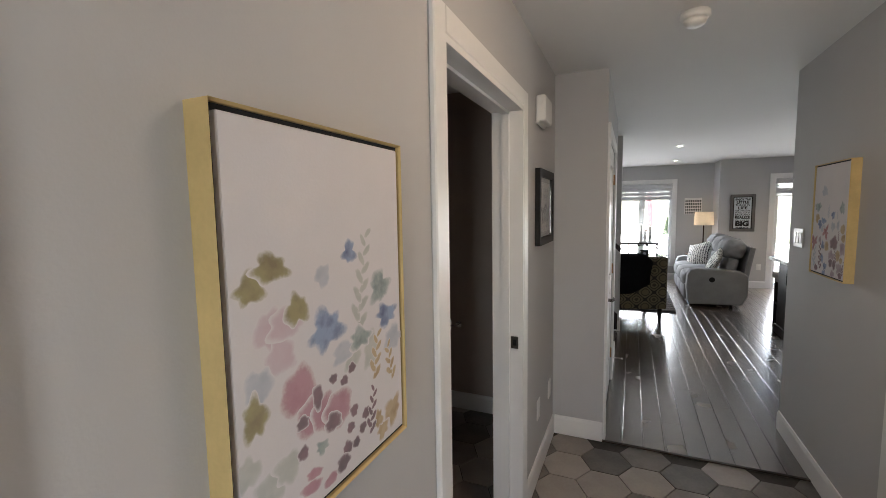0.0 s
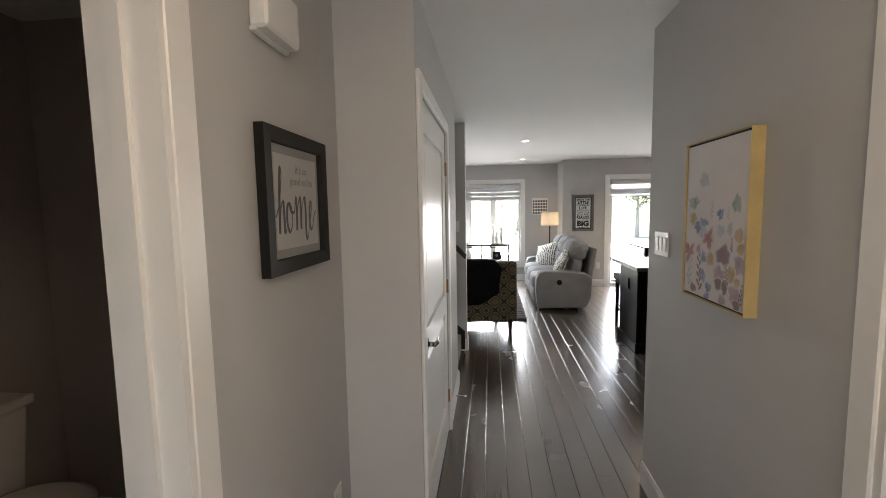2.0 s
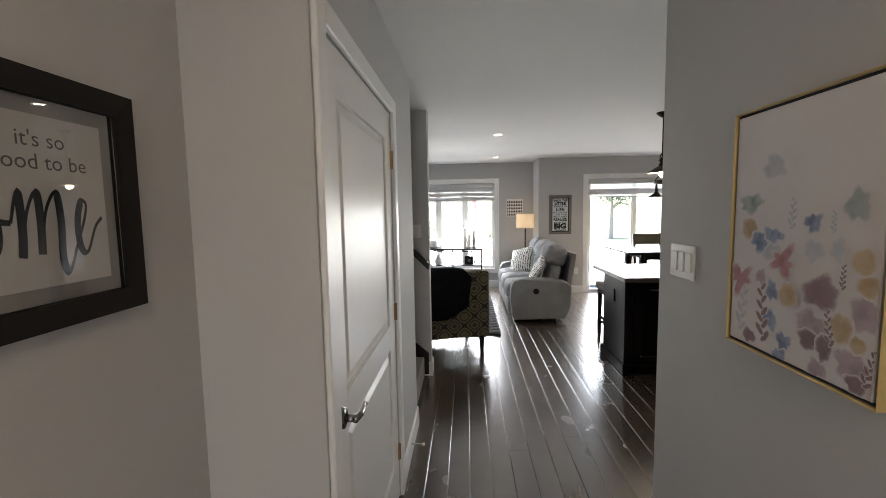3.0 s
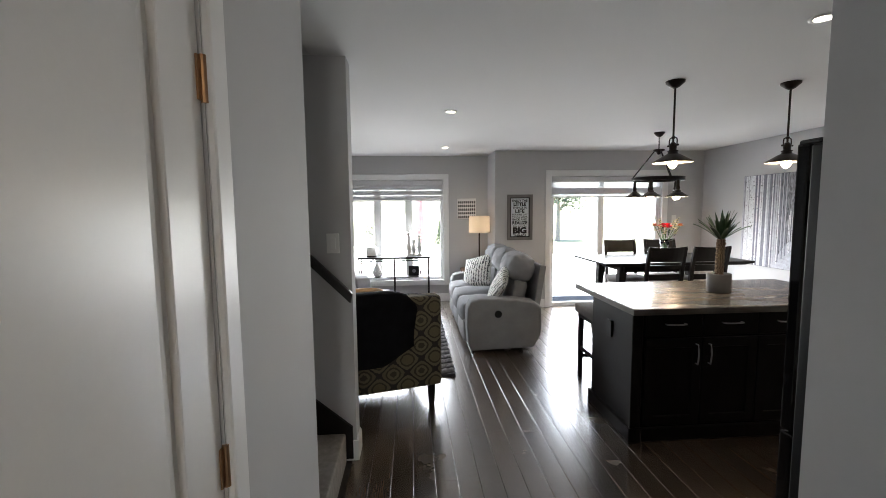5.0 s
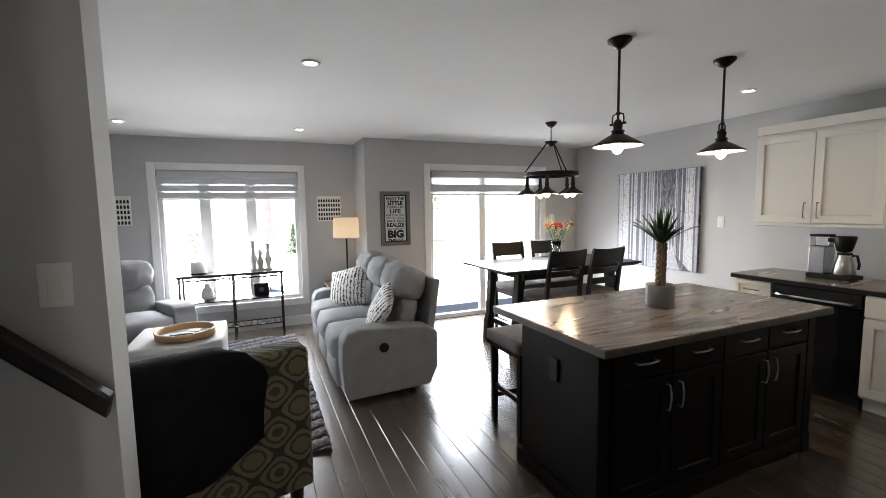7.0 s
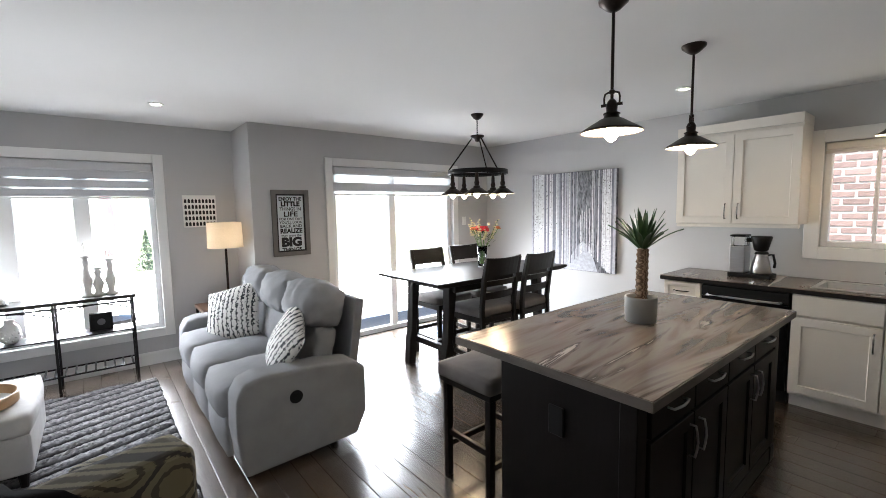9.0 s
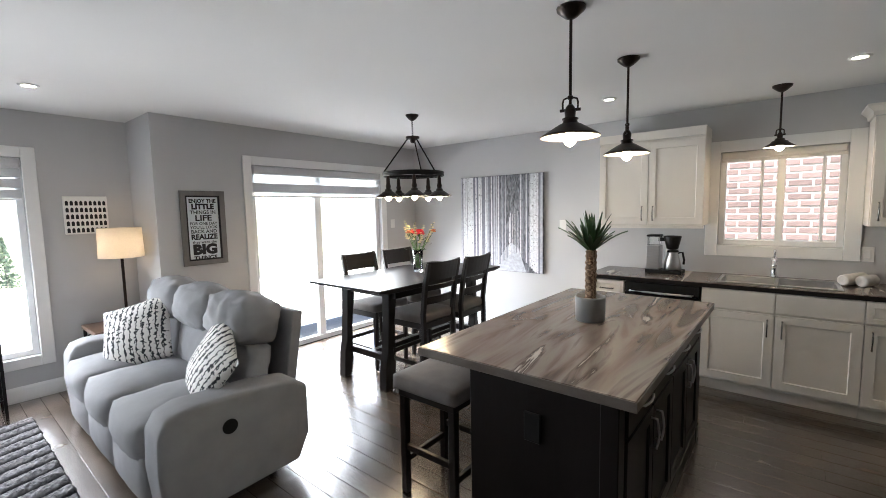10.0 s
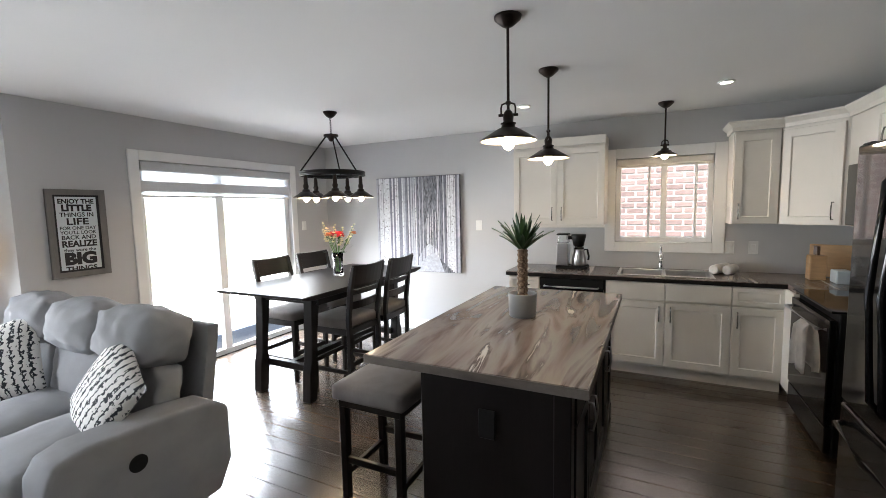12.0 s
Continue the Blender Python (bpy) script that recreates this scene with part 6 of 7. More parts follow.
# console table by the window
ct = thing("console_table", "wood and black iron console table under the window", "console table", -0.055, 10.02, 0)
part("top", rbox(-0.58, -0.16, 0.775, 0.58, 0.16, 0.805, 0.004), BLACKW, ct)
part("shelf", rbox(-0.56, -0.14, 0.47, 0.56, 0.14, 0.482, 0.002), IRON, ct)
for sx in (-0.555, 0.0, 0.555):
    for sy in (-0.14, 0.14):
        part("leg", box(fresh(), sx - 0.010, sy - 0.010, 0, sx + 0.010, sy + 0.010, 0.775, 0.002), IRON, ct)
for sy in (-0.14, 0.14):
    for z in (0.14, 0.74):
        part("rail", rbox(-0.545, sy - 0.007, z, 0.545, sy + 0.007, z + 0.014, 0.001), IRON, ct)
    for s0 in (-0.555, 0.0):
        part("arch", tube(fresh(), [(s0 + 0.555 * k / 10, sy, 0.675 + 0.07 * math.sin(math.pi * k / 10)) for k in range(11)], 0.006, 6), IRON, ct)
for k in range(16):
    part("slat", rbox(-0.52 + k * 0.069, -0.13, 0.147, -0.505 + k * 0.069, 0.13, 0.155, 0.001), IRON, ct)


def on_console(name, label, cat, x, z, profile, mat, seg=24):
    t = thing(name, label, cat, x, 10.02, z)
    part("body", lathe(fresh(), profile, seg=seg), mat, t, smooth=True)
    return t


CER = shader("white_ceramic", (0.66, 0.65, 0.63), 0.4, var=0.06, scale=20, bump=0.05)
for x, h in ((0.185, 0.49), (0.265, 0.34), (0.355, 0.44)):
    t = on_console("candlestick", "distressed white turned candlestick on the console", "candlestick", x, 0.806, [(0.05, 0), (0.05, 0.018), (0.026, 0.035), (0.034, h * 0.22), (0.046, h * 0.32), (0.034, h * 0.40), (0.019, h * 0.55), (0.032, h * 0.64), (0.018, h * 0.69), (0.040, h * 0.74), (0.036, h * 0.765), (0.014, h * 0.78)], CER)
    for k in range(4):
        a = k * math.pi / 2
        part("finial_leaf", tube(fresh(), [(0, 0, h * 0.78), (0.022 * math.cos(a), 0.022 * math.sin(a), h * 0.84), (0.018 * math.cos(a), 0.018 * math.sin(a), h * 0.92), (0, 0, h)], 0.004, 6), CER, t)
t = on_console("planter", "white planter pot with an orchid sprig", "plant pot", -0.42, 0.806, [(0.07, 0), (0.085, 0.02), (0.09, 0.15), (0.08, 0.15), (0.075, 0.13)], CER)
part("saucer", lathe(fresh(), [(0.088, 0.0), (0.092, 0.012), (0.088, 0.02)]), IRON, t)
part("stem", tube(fresh(), [(0, 0, 0.12), (-0.01, 0, 0.3), (-0.03, 0, 0.42), (-0.06, 0, 0.47)], 0.004, 6), LEAF, t)
bm = fresh()
rnd = random.Random(2)
for k in range(12):
    c = Vector((-0.03 + rnd.uniform(-0.05, 0.05), rnd.uniform(-0.04, 0.04), rnd.uniform(0.34, 0.50)))
    for q in range(4):
        a = q * math.pi / 2 + rnd.random()
        d = Vector((math.cos(a), rnd.uniform(-0.3, 0.3), math.sin(a))) * 0.022
        s_ = Vector((-d.z, 0.004, d.x)) * 0.4
        bm.faces.new([bm.verts.new(c + v) for v in (Vector(), d * 0.6 + s_, d, d * 0.6 - s_)])
part("blossom", bm, PAPER, t, "small white blossoms")
t = on_console("pineapple_vase", "white ceramic pineapple shaped vase on the shelf", "vase", -0.34, 0.483, [(0.04, 0), (0.065, 0.03), (0.072, 0.08), (0.06, 0.14), (0.03, 0.17), (0.038, 0.19), (0.028, 0.20)], CER)
bm = fresh()
for r_ in range(5):
    for c_ in range(10):
        a = (c_ + 0.5 * (r_ % 2)) * math.pi / 5
        rr = (0.066, 0.073, 0.073, 0.066, 0.054)[r_]
        p = Vector((rr * math.cos(a), rr * math.sin(a), 0.03 + r_ * 0.027))
        bmesh.ops.create_cone(bm, cap_ends=True, segments=4, radius1=0.013, radius2=0.002, depth=0.012, matrix=Matrix.Translation(p) @ Vector((math.cos(a), math.sin(a), 0)).to_track_quat("Z", "Y").to_matrix().to_4x4())
part("scales", bm, CER, t)
t = thing("table_clock", "small black square clock on the console shelf", "clock", 0.26, 10.02, 0.483)
part("case", rbox(-0.085, -0.03, 0, 0.085, 0.03, 0.16, 0.004), BLACKMATT, t)
part("dial", cyl(fresh(), (0, -0.0305, 0.08), (0, -0.033, 0.08), 0.03, None, 24), GREYINK, t)

# end table with lamp
et = thing("end_table", "wood topped side table with a black metal frame", "side table", 1.27, 9.92, 0)
part("top", rbox(-0.23, -0.24, 0.545, 0.23, 0.24, 0.58, 0.004), WALNUT, et)
for sx in (-0.21, 0.21):
    for sy in (-0.22, 0.22):
        part("leg", rbox(sx - 0.012, sy - 0.012, 0, sx + 0.012, sy + 0.012, 0.544, 0.002), IRON, et)
part("shelf", rbox(-0.20, -0.21, 0.14, 0.20, 0.21, 0.155, 0.003), WALNUT, et)
for sy in (-0.22, 0.22):
    part("arch", tube(fresh(), [(-0.2 + 0.4 * k / 10, sy, 0.47 + 0.06 * math.sin(math.pi * k / 10)) for k in range(11)], 0.006, 6), IRON, et)
tl = thing("table_lamp", "bronze stick table lamp with a lit cream drum shade", "table lamp", 1.33, 9.93, 0.58)
part("base", rbox(-0.07, -0.07, 0, 0.07, 0.07, 0.025, 0.004), WALNUT, tl)
part("collar", cyl(fresh(), (0, 0, 0.025), (0, 0, 0.065), 0.022, 0.02, 16), CHROME, tl)
part("stem", cyl(fresh(), (0, 0, 0.065), (0, 0, 0.68), 0.012, None, 12), BRONZE, tl)
bm = fresh()
lathe(bm, [(0.172, 0.60), (0.165, 0.865)], seg=40)
for f in [f for f in bm.faces if len(f.verts) > 4]:
    bm.faces.remove(f)
part("shade", bm, LAMPSHADE, tl, "lit cream linen drum shade", True)
part("bulb", lathe(fresh(), [(0.001, 0.67), (0.02, 0.675), (0.032, 0.71), (0.026, 0.75), (0.001, 0.775)], seg=16), glow("warm_bulb", (1.0, 0.76, 0.52), 4), tl, smooth=True)

# ---- dining ----
dt = thing("dining_table", "dark wooden counter-height dining table with flared legs", "dining table", 3.32, 8.19, 0)
part("tabletop", prism(fresh(), [(-0.90, 0.92), (0.90, 0.92), (0.895, 0.898), (0.78, 0.88), (-0.78, 0.88), (-0.895, 0.898)], -0.475, 0.475, "y", 0.003), BLACKW, dt)
for s in (-1, 1):
    part("apron", rbox(-0.62, s * 0.36 - 0.012, 0.80, 0.62, s * 0.36 + 0.012, 0.884, 0.003), BLACKW, dt)
    part("end_apron", rbox(s * 0.60 - 0.012, -0.345, 0.80, s * 0.60 + 0.012, 0.345, 0.884, 0.003), BLACKW, dt)
    part("stretcher", rbox(s * 0.60 - 0.025, -0.27, 0.22, s * 0.60 + 0.025, 0.27, 0.28, 0.004), BLACKW, dt)
    for sy in (-1, 1):
        o = [(-0.05, 0.884), (0.05, 0.884), (0.035, 0.60), (0.03, 0.34), (0.045, 0.25), (0.04, 0.0), (-0.04, 0.0), (-0.055, 0.25), (-0.03, 0.36), (-0.035, 0.60)]
        o2 = [(s * (0.60 + p + 0.075 * (1 - q / 0.884)), q) for p, q in o]
        part("leg", prism(fresh(), o2, sy * 0.28 - 0.045, sy * 0.28 + 0.045, "y", 0.006), BLACKW, dt)
part("long_stretcher", rbox(-0.575, -0.03, 0.225, 0.575, 0.03, 0.275, 0.004), BLACKW, dt)


def dining_chair():
    th = thing("dining_chair", "dark wooden counter-height dining chair with a slatted back", "dining chair", 3.07, 7.86, 0, group="dining chairs")
    for s in (-1, 1):
        o = [(-0.225, 0.0), (-0.185, 0.0), (-0.19, 0.55), (-0.185, 0.66), (-0.215, 0.90), (-0.262, 1.10), (-0.295, 1.10), (-0.255, 0.90), (-0.225, 0.66), (-0.228, 0.5)]
        part("back_post", prism(fresh(), o, s * 0.205 - 0.02, s * 0.205 + 0.02, "x", 0.004), BLACKW, th)
        part("leg", prism(fresh(), [(0.17, 0.0), (0.20, 0.0), (0.21, 0.575), (0.165, 0.575)], s * 0.20 - 0.02, s * 0.20 + 0.02, "x", 0.004), BLACKW, th)
        part("side_rail", rbox(s * 0.205 - 0.012, -0.19, 0.52, s * 0.205 + 0.012, 0.18, 0.575, 0.002), BLACKW, th)
        part("stretcher", rbox(s * 0.205 - 0.01, -0.19, 0.18, s * 0.205 + 0.01, 0.18, 0.215, 0.002), BLACKW, th)
    for yy in (-0.20, 0.185):
        part("seat_rail", rbox(-0.185, yy - 0.012, 0.52, 0.185, yy + 0.012, 0.575, 0.002), BLACKW, th)
        part("stretcher", rbox(-0.185, yy - 0.01, 0.24, 0.185, yy + 0.01, 0.28, 0.002), BLACKW, th)
    for z0, z1, y0, y1 in ((0.945, 1.105, -0.237, -0.272), (0.86, 0.905, -0.212, -0.222), (0.735, 0.80, -0.19, -0.20)):
        n = 8
        bm = fresh()
        rows = []
        for k in range(n + 1):
            u = 2 * k / n - 1
            bow = 0.022 * (u * u - 1)
            xx = u * (0.22 if z0 > 0.9 else 0.186)
            rows.append([bm.verts.new((xx, y0 + bow + dy_, z0)) for dy_ in (0.0, -0.02)] + [bm.verts.new((xx, y1 + bow + dy_, z1 + (0.012 * u * u if z0 > 0.9 else 0))) for dy_ in (-0.02, 0.0)])
        for a, b in zip(rows, rows[1:]):
            for q in range(4):
                bm.faces.new((a[q], a[(q + 1) % 4], b[(q + 1) % 4], b[q]))
        bm.faces.new(rows[0])
        bm.faces.new(rows[-1][::-1])
        bmesh.ops.recalc_face_normals(bm, faces=bm.faces)
        part("back_rail", bm, BLACKW, th)
    part("seat", cushion(-0.225, -0.20, 0.575, 0.225, 0.22, 0.65, 0.014, 8, 0.3), SEATGREY, th, "grey padded seat", True)
    return th


c1 = dining_chair()
for x, y, rz in ((3.57, 7.85, 3), (3.11, 8.50, 180), (3.68, 8.52, 177)):
    copy_thing(c1, pose(x, y, 0, 0, 0, rz))

sto = thing("counter_stool", "dark wooden backless counter stool with a grey padded seat", "stool", 1.95, 6.66, 0)
part("seat", cushion(-0.215, -0.215, 0.60, 0.215, 0.215, 0.675, 0.012, 9, 0.3), SEATGREY, sto, "grey padded seat", True)
part("seat_frame", rbox(-0.19, -0.19, 0.555, 0.19, 0.19, 0.60, 0.004), BLACKW, sto)
for sx in (-1, 1):
    for sy in (-1, 1):
        bm = prism(fresh(), [(-0.02, 0.0), (0.016, 0.0), (0.024, 0.57), (-0.02, 0.57)], -0.02, 0.02, "y", 0.003)
        bmesh.ops.translate(bm, vec=(sx * 0.168, sy * 0.168, 0), verts=bm.verts)
        part("leg", bm, BLACKW, sto)
for s in (-1, 1):
    part("stretcher", rbox(-0.15, s * 0.168 - 0.011, 0.17, 0.15, s * 0.168 + 0.011, 0.205, 0.002), BLACKW, sto)
    part("stretcher", rbox(s * 0.168 - 0.011, -0.15, 0.25, s * 0.168 + 0.011, 0.15, 0.285, 0.002), BLACKW, sto)

# flowers on the table
vs_ = thing("flower_vase", "clear glass vase of red and cream flowers", "flower vase", 3.40, 8.19, 0.921)
part("glass", lathe(fresh(), [(0.045, 0.0), (0.05, 0.02), (0.046, 0.12), (0.055, 0.23), (0.052, 0.23), (0.043, 0.12), (0.046, 0.025), (0.001, 0.02)], seg=24), GLASS, vs_, smooth=True)
rnd = random.Random(11)
bm = fresh()
tips = []
for k in range(15):
    a = k * 2.4
    r_ = 0.03 if k < 3 else rnd.uniform(0.09, 0.17)
    tip = Vector((r_ * math.cos(a), r_ * math.sin(a), rnd.uniform(0.37, 0.42) if k < 6 else rnd.uniform(0.40, 0.52)))
    tips.append(tip)
    tube(bm, [(rnd.uniform(-0.02, 0.02), rnd.uniform(-0.02, 0.02), 0.03), (tip.x * 0.25, tip.y * 0.25, 0.22), tip], 0.003, 5)
part("stems", bm, shader("flower_stem", (0.10, 0.20, 0.06), 0.6, var=0.3, scale=20), vs_)


def rosette(bm, at, big):
    """Rings of cupped petals round a point."""
    for ring in range(4):
        for p_ in range(7):
            a = p_ * 0.9 + ring * 0.4
            d = Vector((math.cos(a), math.sin(a), 0.1 + 0.7 * ring)).normalized()
            s_ = Vector((-math.sin(a), math.cos(a), 0))
            L = big * (1 - 0.16 * ring)
            bm.faces.new([bm.verts.new(at + v) for v in (Vector((0, 0, 0)), d * L * 0.5 + s_ * L * 0.5, d * L + s_ * L * 0.2 + Vector((0, 0, L * 0.2)), d * L - s_ * L * 0.2 + Vector((0, 0, L * 0.2)), d * L * 0.5 - s_ * L * 0.5)])


PETAL = [shader("red_petal", (0.66, 0.05, 0.07), 0.7, var=0.25, scale=60), shader("orange_petal", (0.62, 0.22, 0.10), 0.7, var=0.25, scale=60), shader("cream_petal", (0.74, 0.68, 0.46), 0.7, var=0.2, scale=60)]
for k, tip in enumerate(tips):
    bm = fresh()
    if k < 6:
        rosette(bm, tip, 0.062 if k < 3 else 0.042)
    else:
        for q in range(6):
            rosette(bm, tip * (1 - 0.05 * q) + Vector((rnd.uniform(-0.01, 0.01), rnd.uniform(-0.01, 0.01), 0)), 0.013 + 0.0025 * q)
    part("flower", bm, PETAL[0 if k < 3 else 1 if k < 6 else 2], vs_)
bm = fresh()
for k in range(46):
    a, r_ = rnd.uniform(0, 6.28), rnd.uniform(0.02, 0.13)
    c = Vector((r_ * math.cos(a), r_ * math.sin(a), rnd.uniform(0.20, 0.40)))
    d = Vector((math.cos(a), math.sin(a), rnd.uniform(0.2, 1.0))).normalized() * rnd.uniform(0.03, 0.06)
    s_ = Vector((-math.sin(a), math.cos(a), 0)) * 0.010
    bm.faces.new([bm.verts.new(c + v) for v in (Vector(), d * 0.5 + s_, d, d * 0.5 - s_)])
part("leaves", bm, LEAF, vs_)

# ---- on the island and worktop ----
pl = thing("yucca_plant", "yucca plant in a round grey pot on the island", "potted plant", 2.545, 6.095, 0.915)
part("pot", lathe(fresh(), [(0.074, 0), (0.080, 0.006), (0.083, 0.13), (0.083, 0.138), (0.075, 0.138), (0.073, 0.115)], seg=36), POTGREY, pl, "round grey glazed pot", True)
part("soil", lathe(fresh(), [(0.0745, 0.112), (0.05, 0.118), (0.001, 0.12)], seg=24), SOIL, pl)
bm = fresh()
rows = [(0.030 + 0.003 * math.sin(k * 2.3), 0.115 + 0.0125 * k) for k in range(23)]
lathe(bm, rows + [(0.02, 0.40), (0.001, 0.41)], seg=18)
for v in bm.verts:
    v.co += 0.003 * noise.noise_vector(v.co * 60) + Vector((0.02 * (v.co.z - 0.115), 0, 0))
part("trunk", bm, TRUNK, pl, "rough brown trunk", True)
rnd = random.Random(5)
for k in range(34):
    a = k * 2.399
    up = 1.48 - 0.85 * (k / 33)
    L = rnd.uniform(0.135, 0.215)
    bm = fresh()
    root = Vector((0.004 + 0.016 * math.cos(a), 0.016 * math.sin(a), 0.385 + 0.02 * up))
    flat = Vector((math.cos(a), math.sin(a), 0))
    side = Vector((-math.sin(a), math.cos(a), 0))
    rows = []
    for i in range(7):
        t = i / 6
        e = up - 0.22 * t * t * (1.1 - up * 0.6)
        p = root + flat * L * t * math.cos(max(-1.2, min(1.45, e))) + Vector((0, 0, L * t * math.sin(max(-0.9, min(1.45, e)))))
        w = 0.0150 * (0.55 + 1.6 * t) * (1 - t) ** 0.8 + 0.0012
        nrm = side.cross(flat) * -0.004
        rows.append((bm.verts.new(p - side * w - nrm), bm.verts.new(p + nrm * 0.6), bm.verts.new(p + side * w - nrm)))
    for r0, r1 in zip(rows, rows[1:]):
        for q in (0, 1):
            bm.faces.new((r0[q], r0[q + 1], r1[q + 1], r1[q]))
    part("leaf", bm, LEAF, pl, smooth=True)

cf = thing("coffee_maker", "chrome and black drip coffee maker with a steel carafe", "coffee maker", 4.62, 6.15, 0.916)
part("base", rbox(-0.09, -0.16, 0, 0.09, 0.15, 0.035, 0.006, 2), BLACKMATT, cf)
part("tower", rbox(-0.075, 0.03, 0.036, 0.075, 0.145, 0.26, 0.006, 2), STEEL, cf)
part("water_tank", rbox(-0.07, 0.035, 0.261, 0.07, 0.14, 0.345, 0.004), GLASS, cf)
part("tank_lid", rbox(-0.075, 0.03, 0.346, 0.075, 0.145, 0.362, 0.004), BLACKMATT, cf)
part("filter_basket", lathe(fresh(), [(0.035, 0.225), (0.05, 0.235), (0.075, 0.345), (0.07, 0.352), (0.001, 0.352)], 0, -0.065, 0), BLACKMATT, cf, smooth=True)
part("arm", rbox(-0.02, -0.05, 0.30, 0.02, 0.05, 0.335, 0.003), BLACKMATT, cf)
k_ = part("carafe", lathe(fresh(), [(0.07, 0.037), (0.075, 0.045), (0.062, 0.13), (0.045, 0.185), (0.05, 0.20)], 0, -0.07, 0), STEEL, cf, "steel carafe", True)
part("carafe_lid", lathe(fresh(), [(0.05, 0.201), (0.045, 0.218), (0.001, 0.222)], 0, -0.07, 0), BLACKMATT, k_)
part("carafe_handle", tube(fresh(), [(0, -0.115, 0.195), (0, -0.15, 0.20), (0, -0.165, 0.13), (0, -0.16, 0.09)], 0.01, 8), BLACKMATT, k_)
for k, (x, y, z) in enumerate(((4.66, 4.87, 0.916), (4.66, 4.77, 0.916), (4.755, 4.82, 0.916))):
    t = thing("rolled_towel", "white rolled cloth on the worktop", "towel", x, y, z, group="rolled cloths")
    bm = fresh()
    lathe(bm, [(0.004, -0.078), (0.012, -0.084), (0.020, -0.079), (0.030, -0.085), (0.041, -0.075), (0.044, 0.0), (0.041, 0.075), (0.030, 0.085), (0.020, 0.079), (0.004, 0.084)], seg=16)
    bmesh.ops.rotate(bm, verts=bm.verts, cent=(0, 0, 0), matrix=Matrix.Rotation(math.pi / 2, 3, (0.5, 0.86, 0)))
    bmesh.ops.translate(bm, verts=bm.verts, vec=(0, 0, 0.044))
    part("roll", bm, TOWEL, t, smooth=True)
cb = thing("cutting_board", "maple cutting board leaning on the wall", "cutting board", 4.70, 4.05, 0.916)
q = part("board", rbox(-0.22, -0.012, 0, 0.16, 0.012, 0.27, 0.008, 2), BOARD, cb)
q.matrix_basis = pose(0, 0, 0.005, 0, -0, 62)
kb = thing("knife_block", "wooden knife block with dark handled knives", "knife block", 4.56, 4.20, 0.916)
part("block", rbox(-0.05, -0.055, 0, 0.05, 0.055, 0.20, 0.006), BOARD, kb)
for k in range(4):
    part("knife", rbox(-0.035 + 0.022 * k, -0.012, 0.201, -0.022 + 0.022 * k, 0.012, 0.275, 0.003), WALNUT, kb)
bx_ = thing("storage_tin", "small pale blue tin beside the knife block", "tin", 4.42, 4.08, 0.916)
part("body", rbox(-0.07, -0.05, 0, 0.07, 0.05, 0.10, 0.006), shader("pale_blue_tin", (0.45, 0.52, 0.58), 0.35, var=0.05), bx_)

# ---- outside ----
nh = tagged(new("neighbour_house"), "neighbouring red brick house wall beside the kitchen window", "house")
part("wall", rbox(6.31, 1.5, -0.32, 6.55, 10.0, 5.5, 0), MORTAR, nh)
part("roof", prism(fresh(), [(6.1, 5.5), (9.0, 7.4), (9.0, 5.5)], 1.3, 10.2, "y"), shader("dark_shingle", (0.06, 0.055, 0.05), 0.9, var=0.3, scale=20, bump=0.4), nh)
bm = fresh()
box(bm, 0, -0.101, -0.030, 0.02, 0.101, 0.030, 0.003)
brick_me = bpy.data.meshes.new("brick")
bm.to_mesh(brick_me)
bm.free()
brick_me.materials.append(BRICKM)
rest = fresh()
for row in range(44):
    z = -0.25 + row * 0.075
    for c in range(28):
        y = 2.4 + c * 0.222 + (0.111 if row % 2 else 0)
        if 4.3 < y < 6.4 and 0.7 < z < 2.7:
            o = new("brick", brick_me)
            o.parent = nh
            o.location = (6.308 + 0.0006 * ((row * 7 + c * 3) % 3 - 1), y, z)
        elif z < 3.0:
            box(rest, 6.308, y - 0.099, z - 0.029, 6.313, y + 0.099, z + 0.029)
tagged(part("far_bricks", rest, BRICKM, nh), kind="stuff")

um = thing("patio_umbrella", "closed red patio umbrella on a pole", "umbrella", 0.42, 13.0, -0.06)
part("pole", cyl(fresh(), (0, 0, 0), (0, 0, 2.35), 0.02, None, 10), IRON, um)
# Outdoor glare is put into the canopy colour as a paler red.
part("canopy", lathe(fresh(), [(0.02, 2.32), (0.05, 2.1), (0.09, 1.6), (0.12, 1.05), (0.08, 0.85), (0.03, 0.8)], seg=10), shader("pale_red_canvas", (0.62, 0.24, 0.24), 0.9, var=0.2, scale=8), um)
part("base", lathe(fresh(), [(0.25, 0.0), (0.25, 0.05), (0.05, 0.10)]), IRON, um)


BARK = shader("bark", (0.24, 0.21, 0.18), 0.95, var=0.3, scale=10, bump=0.4)


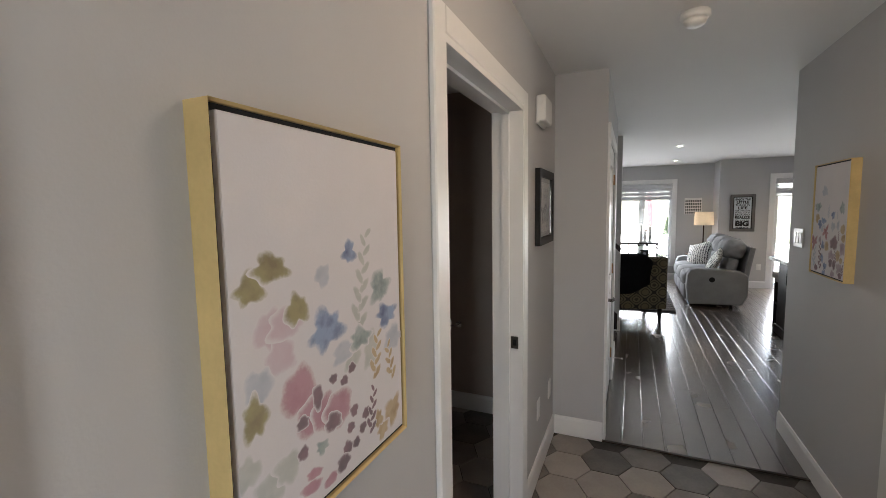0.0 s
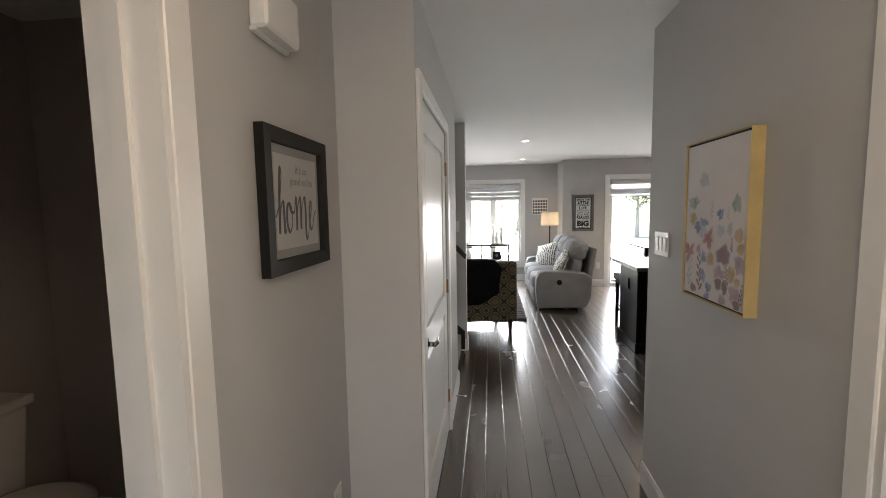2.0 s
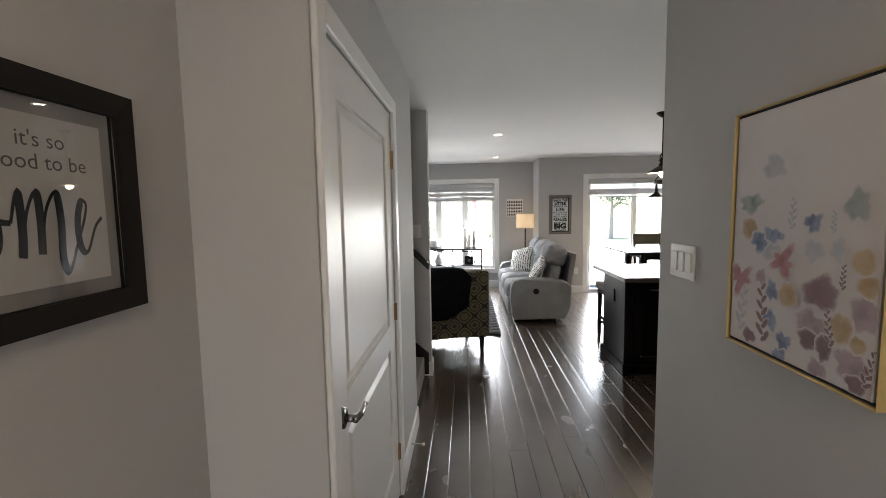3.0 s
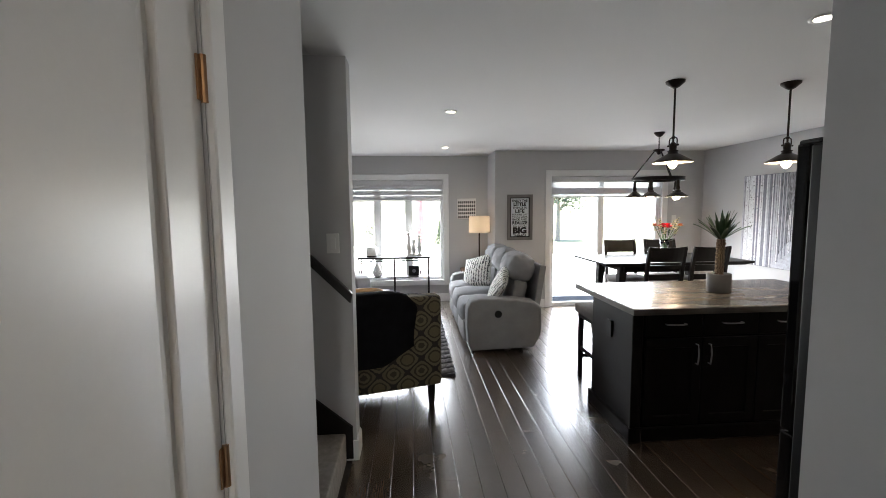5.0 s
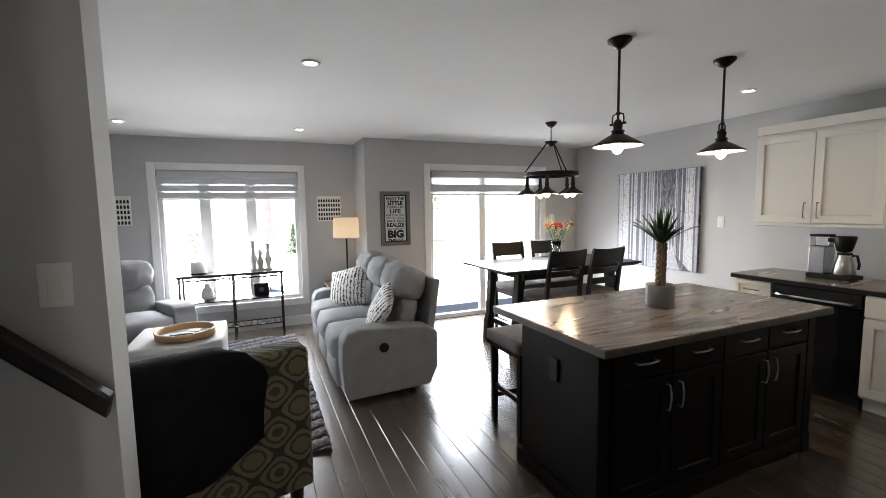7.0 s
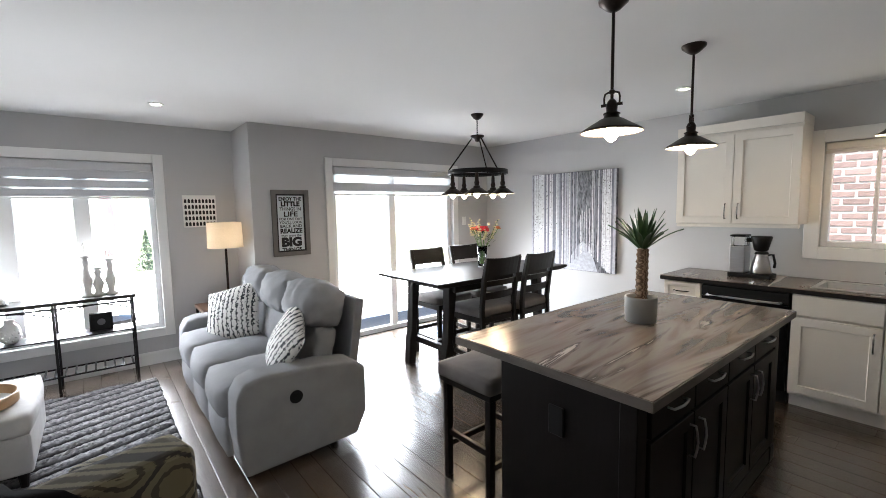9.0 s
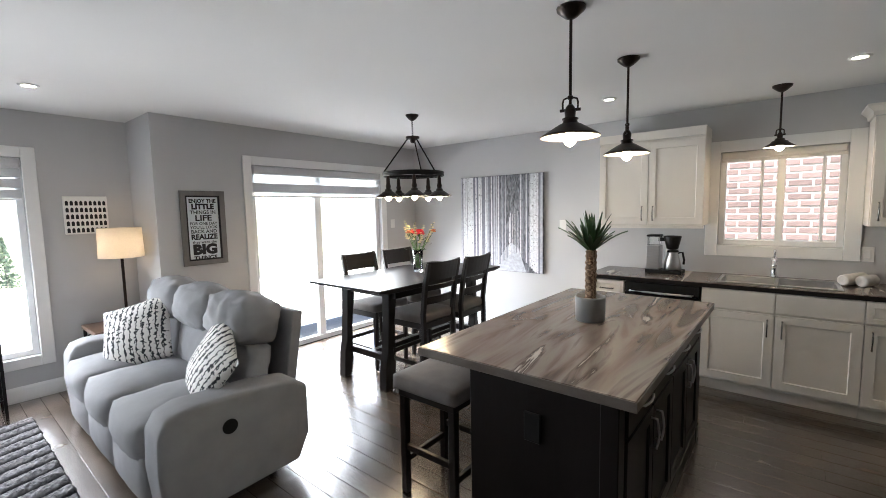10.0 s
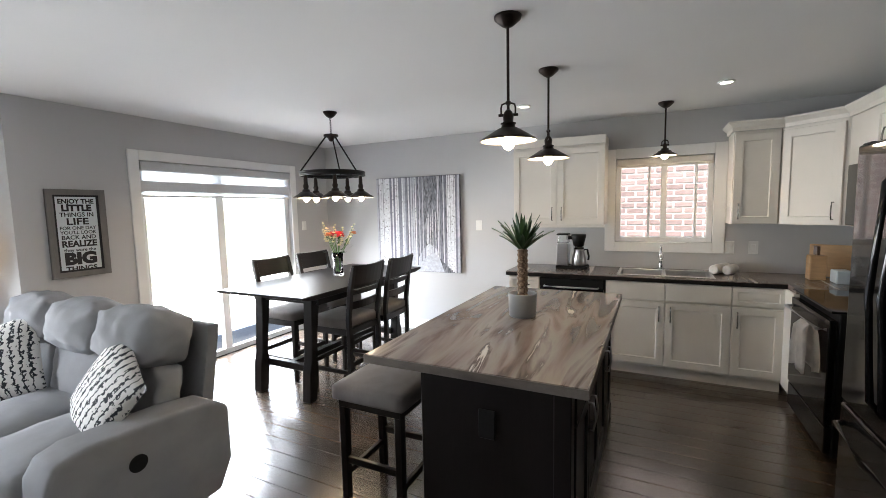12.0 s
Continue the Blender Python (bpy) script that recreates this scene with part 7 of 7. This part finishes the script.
def tree(name, label, x, y, h, seed, conifer):
    th = thing(name, label, "tree", x, y, -0.30)
    r = random.Random(seed)
    part("trunk", tube(fresh(), [(0, 0, -0.05), (0.03, 0, h * 0.4), (0, 0.02, h * 0.9)], [h * 0.03, h * 0.02, h * 0.006], 8), BARK, th)
    bm = fresh()
    for k in range(1500):
        if conifer:
            t = r.random() ** 1.4
            rad = h * 0.26 * (1 - t) * math.sqrt(r.random())
            a = r.uniform(0, 6.283)
            c = Vector((rad * math.cos(a), rad * math.sin(a), h * (0.08 + 0.92 * t) - rad * 0.3))
        else:
            q = k % 14
            base = Vector((math.cos(q * 2.4), math.sin(q * 2.4), 0)) * h * 0.22 * (0.3 + 0.7 * ((q * 5) % 14) / 14)
            c = base + Vector((0, 0, h * (0.5 + 0.42 * ((q * 3) % 14) / 14))) + Vector((r.gauss(0, 1), r.gauss(0, 1), r.gauss(0, 0.8))) * h * 0.075
        u_ = Vector((r.gauss(0, 1), r.gauss(0, 1), r.gauss(0, 1))).normalized() * h * 0.022
        v_ = u_.orthogonal().normalized() * h * 0.013
        bm.faces.new([bm.verts.new(c + w) for w in (u_, v_, -u_, -v_)])
    part("crown", bm, FOL, th)
    if not conifer:
        for q in range(5):
            a = q * 1.3
            part("limb", tube(fresh(), [(0, 0, h * (0.35 + 0.05 * q)), (h * 0.10 * math.cos(a), h * 0.10 * math.sin(a), h * (0.5 + 0.05 * q)), (h * 0.2 * math.cos(a), h * 0.2 * math.sin(a), h * (0.62 + 0.05 * q))], [h * 0.012, h * 0.008, h * 0.003], 6), BARK, th)


FOL = shader("tree_foliage", (0.12, 0.15, 0.09), 0.8, var=0.4, scale=2)
tree("spruce_tree", "small young spruce at the edge of the patio", 1.12, 16.4, 1.5, 1, True)
tree("garden_tree", "broad leafy tree behind the garden", 8.6, 27.0, 4.6, 2, False)

# ---- floor pieces ----
fl_ob = [o for o in scene.objects if o.name == "floor"][0]
bm = fresh()
prism(bm, [(-0.0622, -0.011), (0.0622, -0.011), (0.0620, -0.0016), (0.0604, -0.0003), (0.045, -0.00005), (0.0, 0.0001), (-0.045, -0.00005), (-0.0604, -0.0003), (-0.0620, -0.0016)], -0.5, 0.5, "y")
board_me = bpy.data.meshes.new("floor_board")
bm.to_mesh(board_me)
bm.free()
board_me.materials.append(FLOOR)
rnd = random.Random(21)
W_ = 0.127
for k in range(-19, 39):
    x = 0.03 + k * W_
    if x < -2.4 or x > 4.86:
        continue
    y0 = 5.79 if x < -0.22 else 2.83 if x < 0.99 else 3.46 if x < 1.47 else 3.80
    y1 = 10.23 if x < 1.54 else 9.60
    y = y0
    first = True
    while y < y1 - 0.02:
        L = rnd.uniform(0.9, 1.9)
        if first:
            L *= rnd.uniform(0.35, 1.0)
            first = False
        e = min(y + L, y1)
        if y1 - e < 0.25:
            e = y1
        o = new("floor_board", board_me)
        o.parent = fl_ob
        o.location = (x, (y + e) / 2, 0)
        o.scale = (1.008, e - y - 0.0015, 1)
        y = e
strip = structure("threshold", rbox(-0.16, 2.81, -0.004, 0.97, 2.835, 0.005, 0.003), BRONZE, "dark metal transition strip between tile and wood")
S = 0.150
bm = fresh()
o = [(S * 0.975 * math.cos(math.radians(60 * i)), S * 0.975 * math.sin(math.radians(60 * i))) for i in range(6)]
prism(bm, o, -0.011, -0.003, "z")
hex_me = bpy.data.meshes.new("hex_tile")
bm.to_mesh(hex_me)
bm.free()
hex_me.materials.append(HEX)
for i in range(-10, 7):
    for j in range(-8, 14):
        x = 0.10 + i * 1.5 * S
        y = 0.12 + j * math.sqrt(3) * S + (math.sqrt(3) * S / 2 if i % 2 else 0)
        if -2.1 < x < 1.08 and (-1.75 if x > -0.66 else 0.42) < y < (2.83 if x > -0.62 else 3.0):
            o = new("floor_tile", hex_me)
            o.parent = fl_ob
            o.location = (x, y, 0)
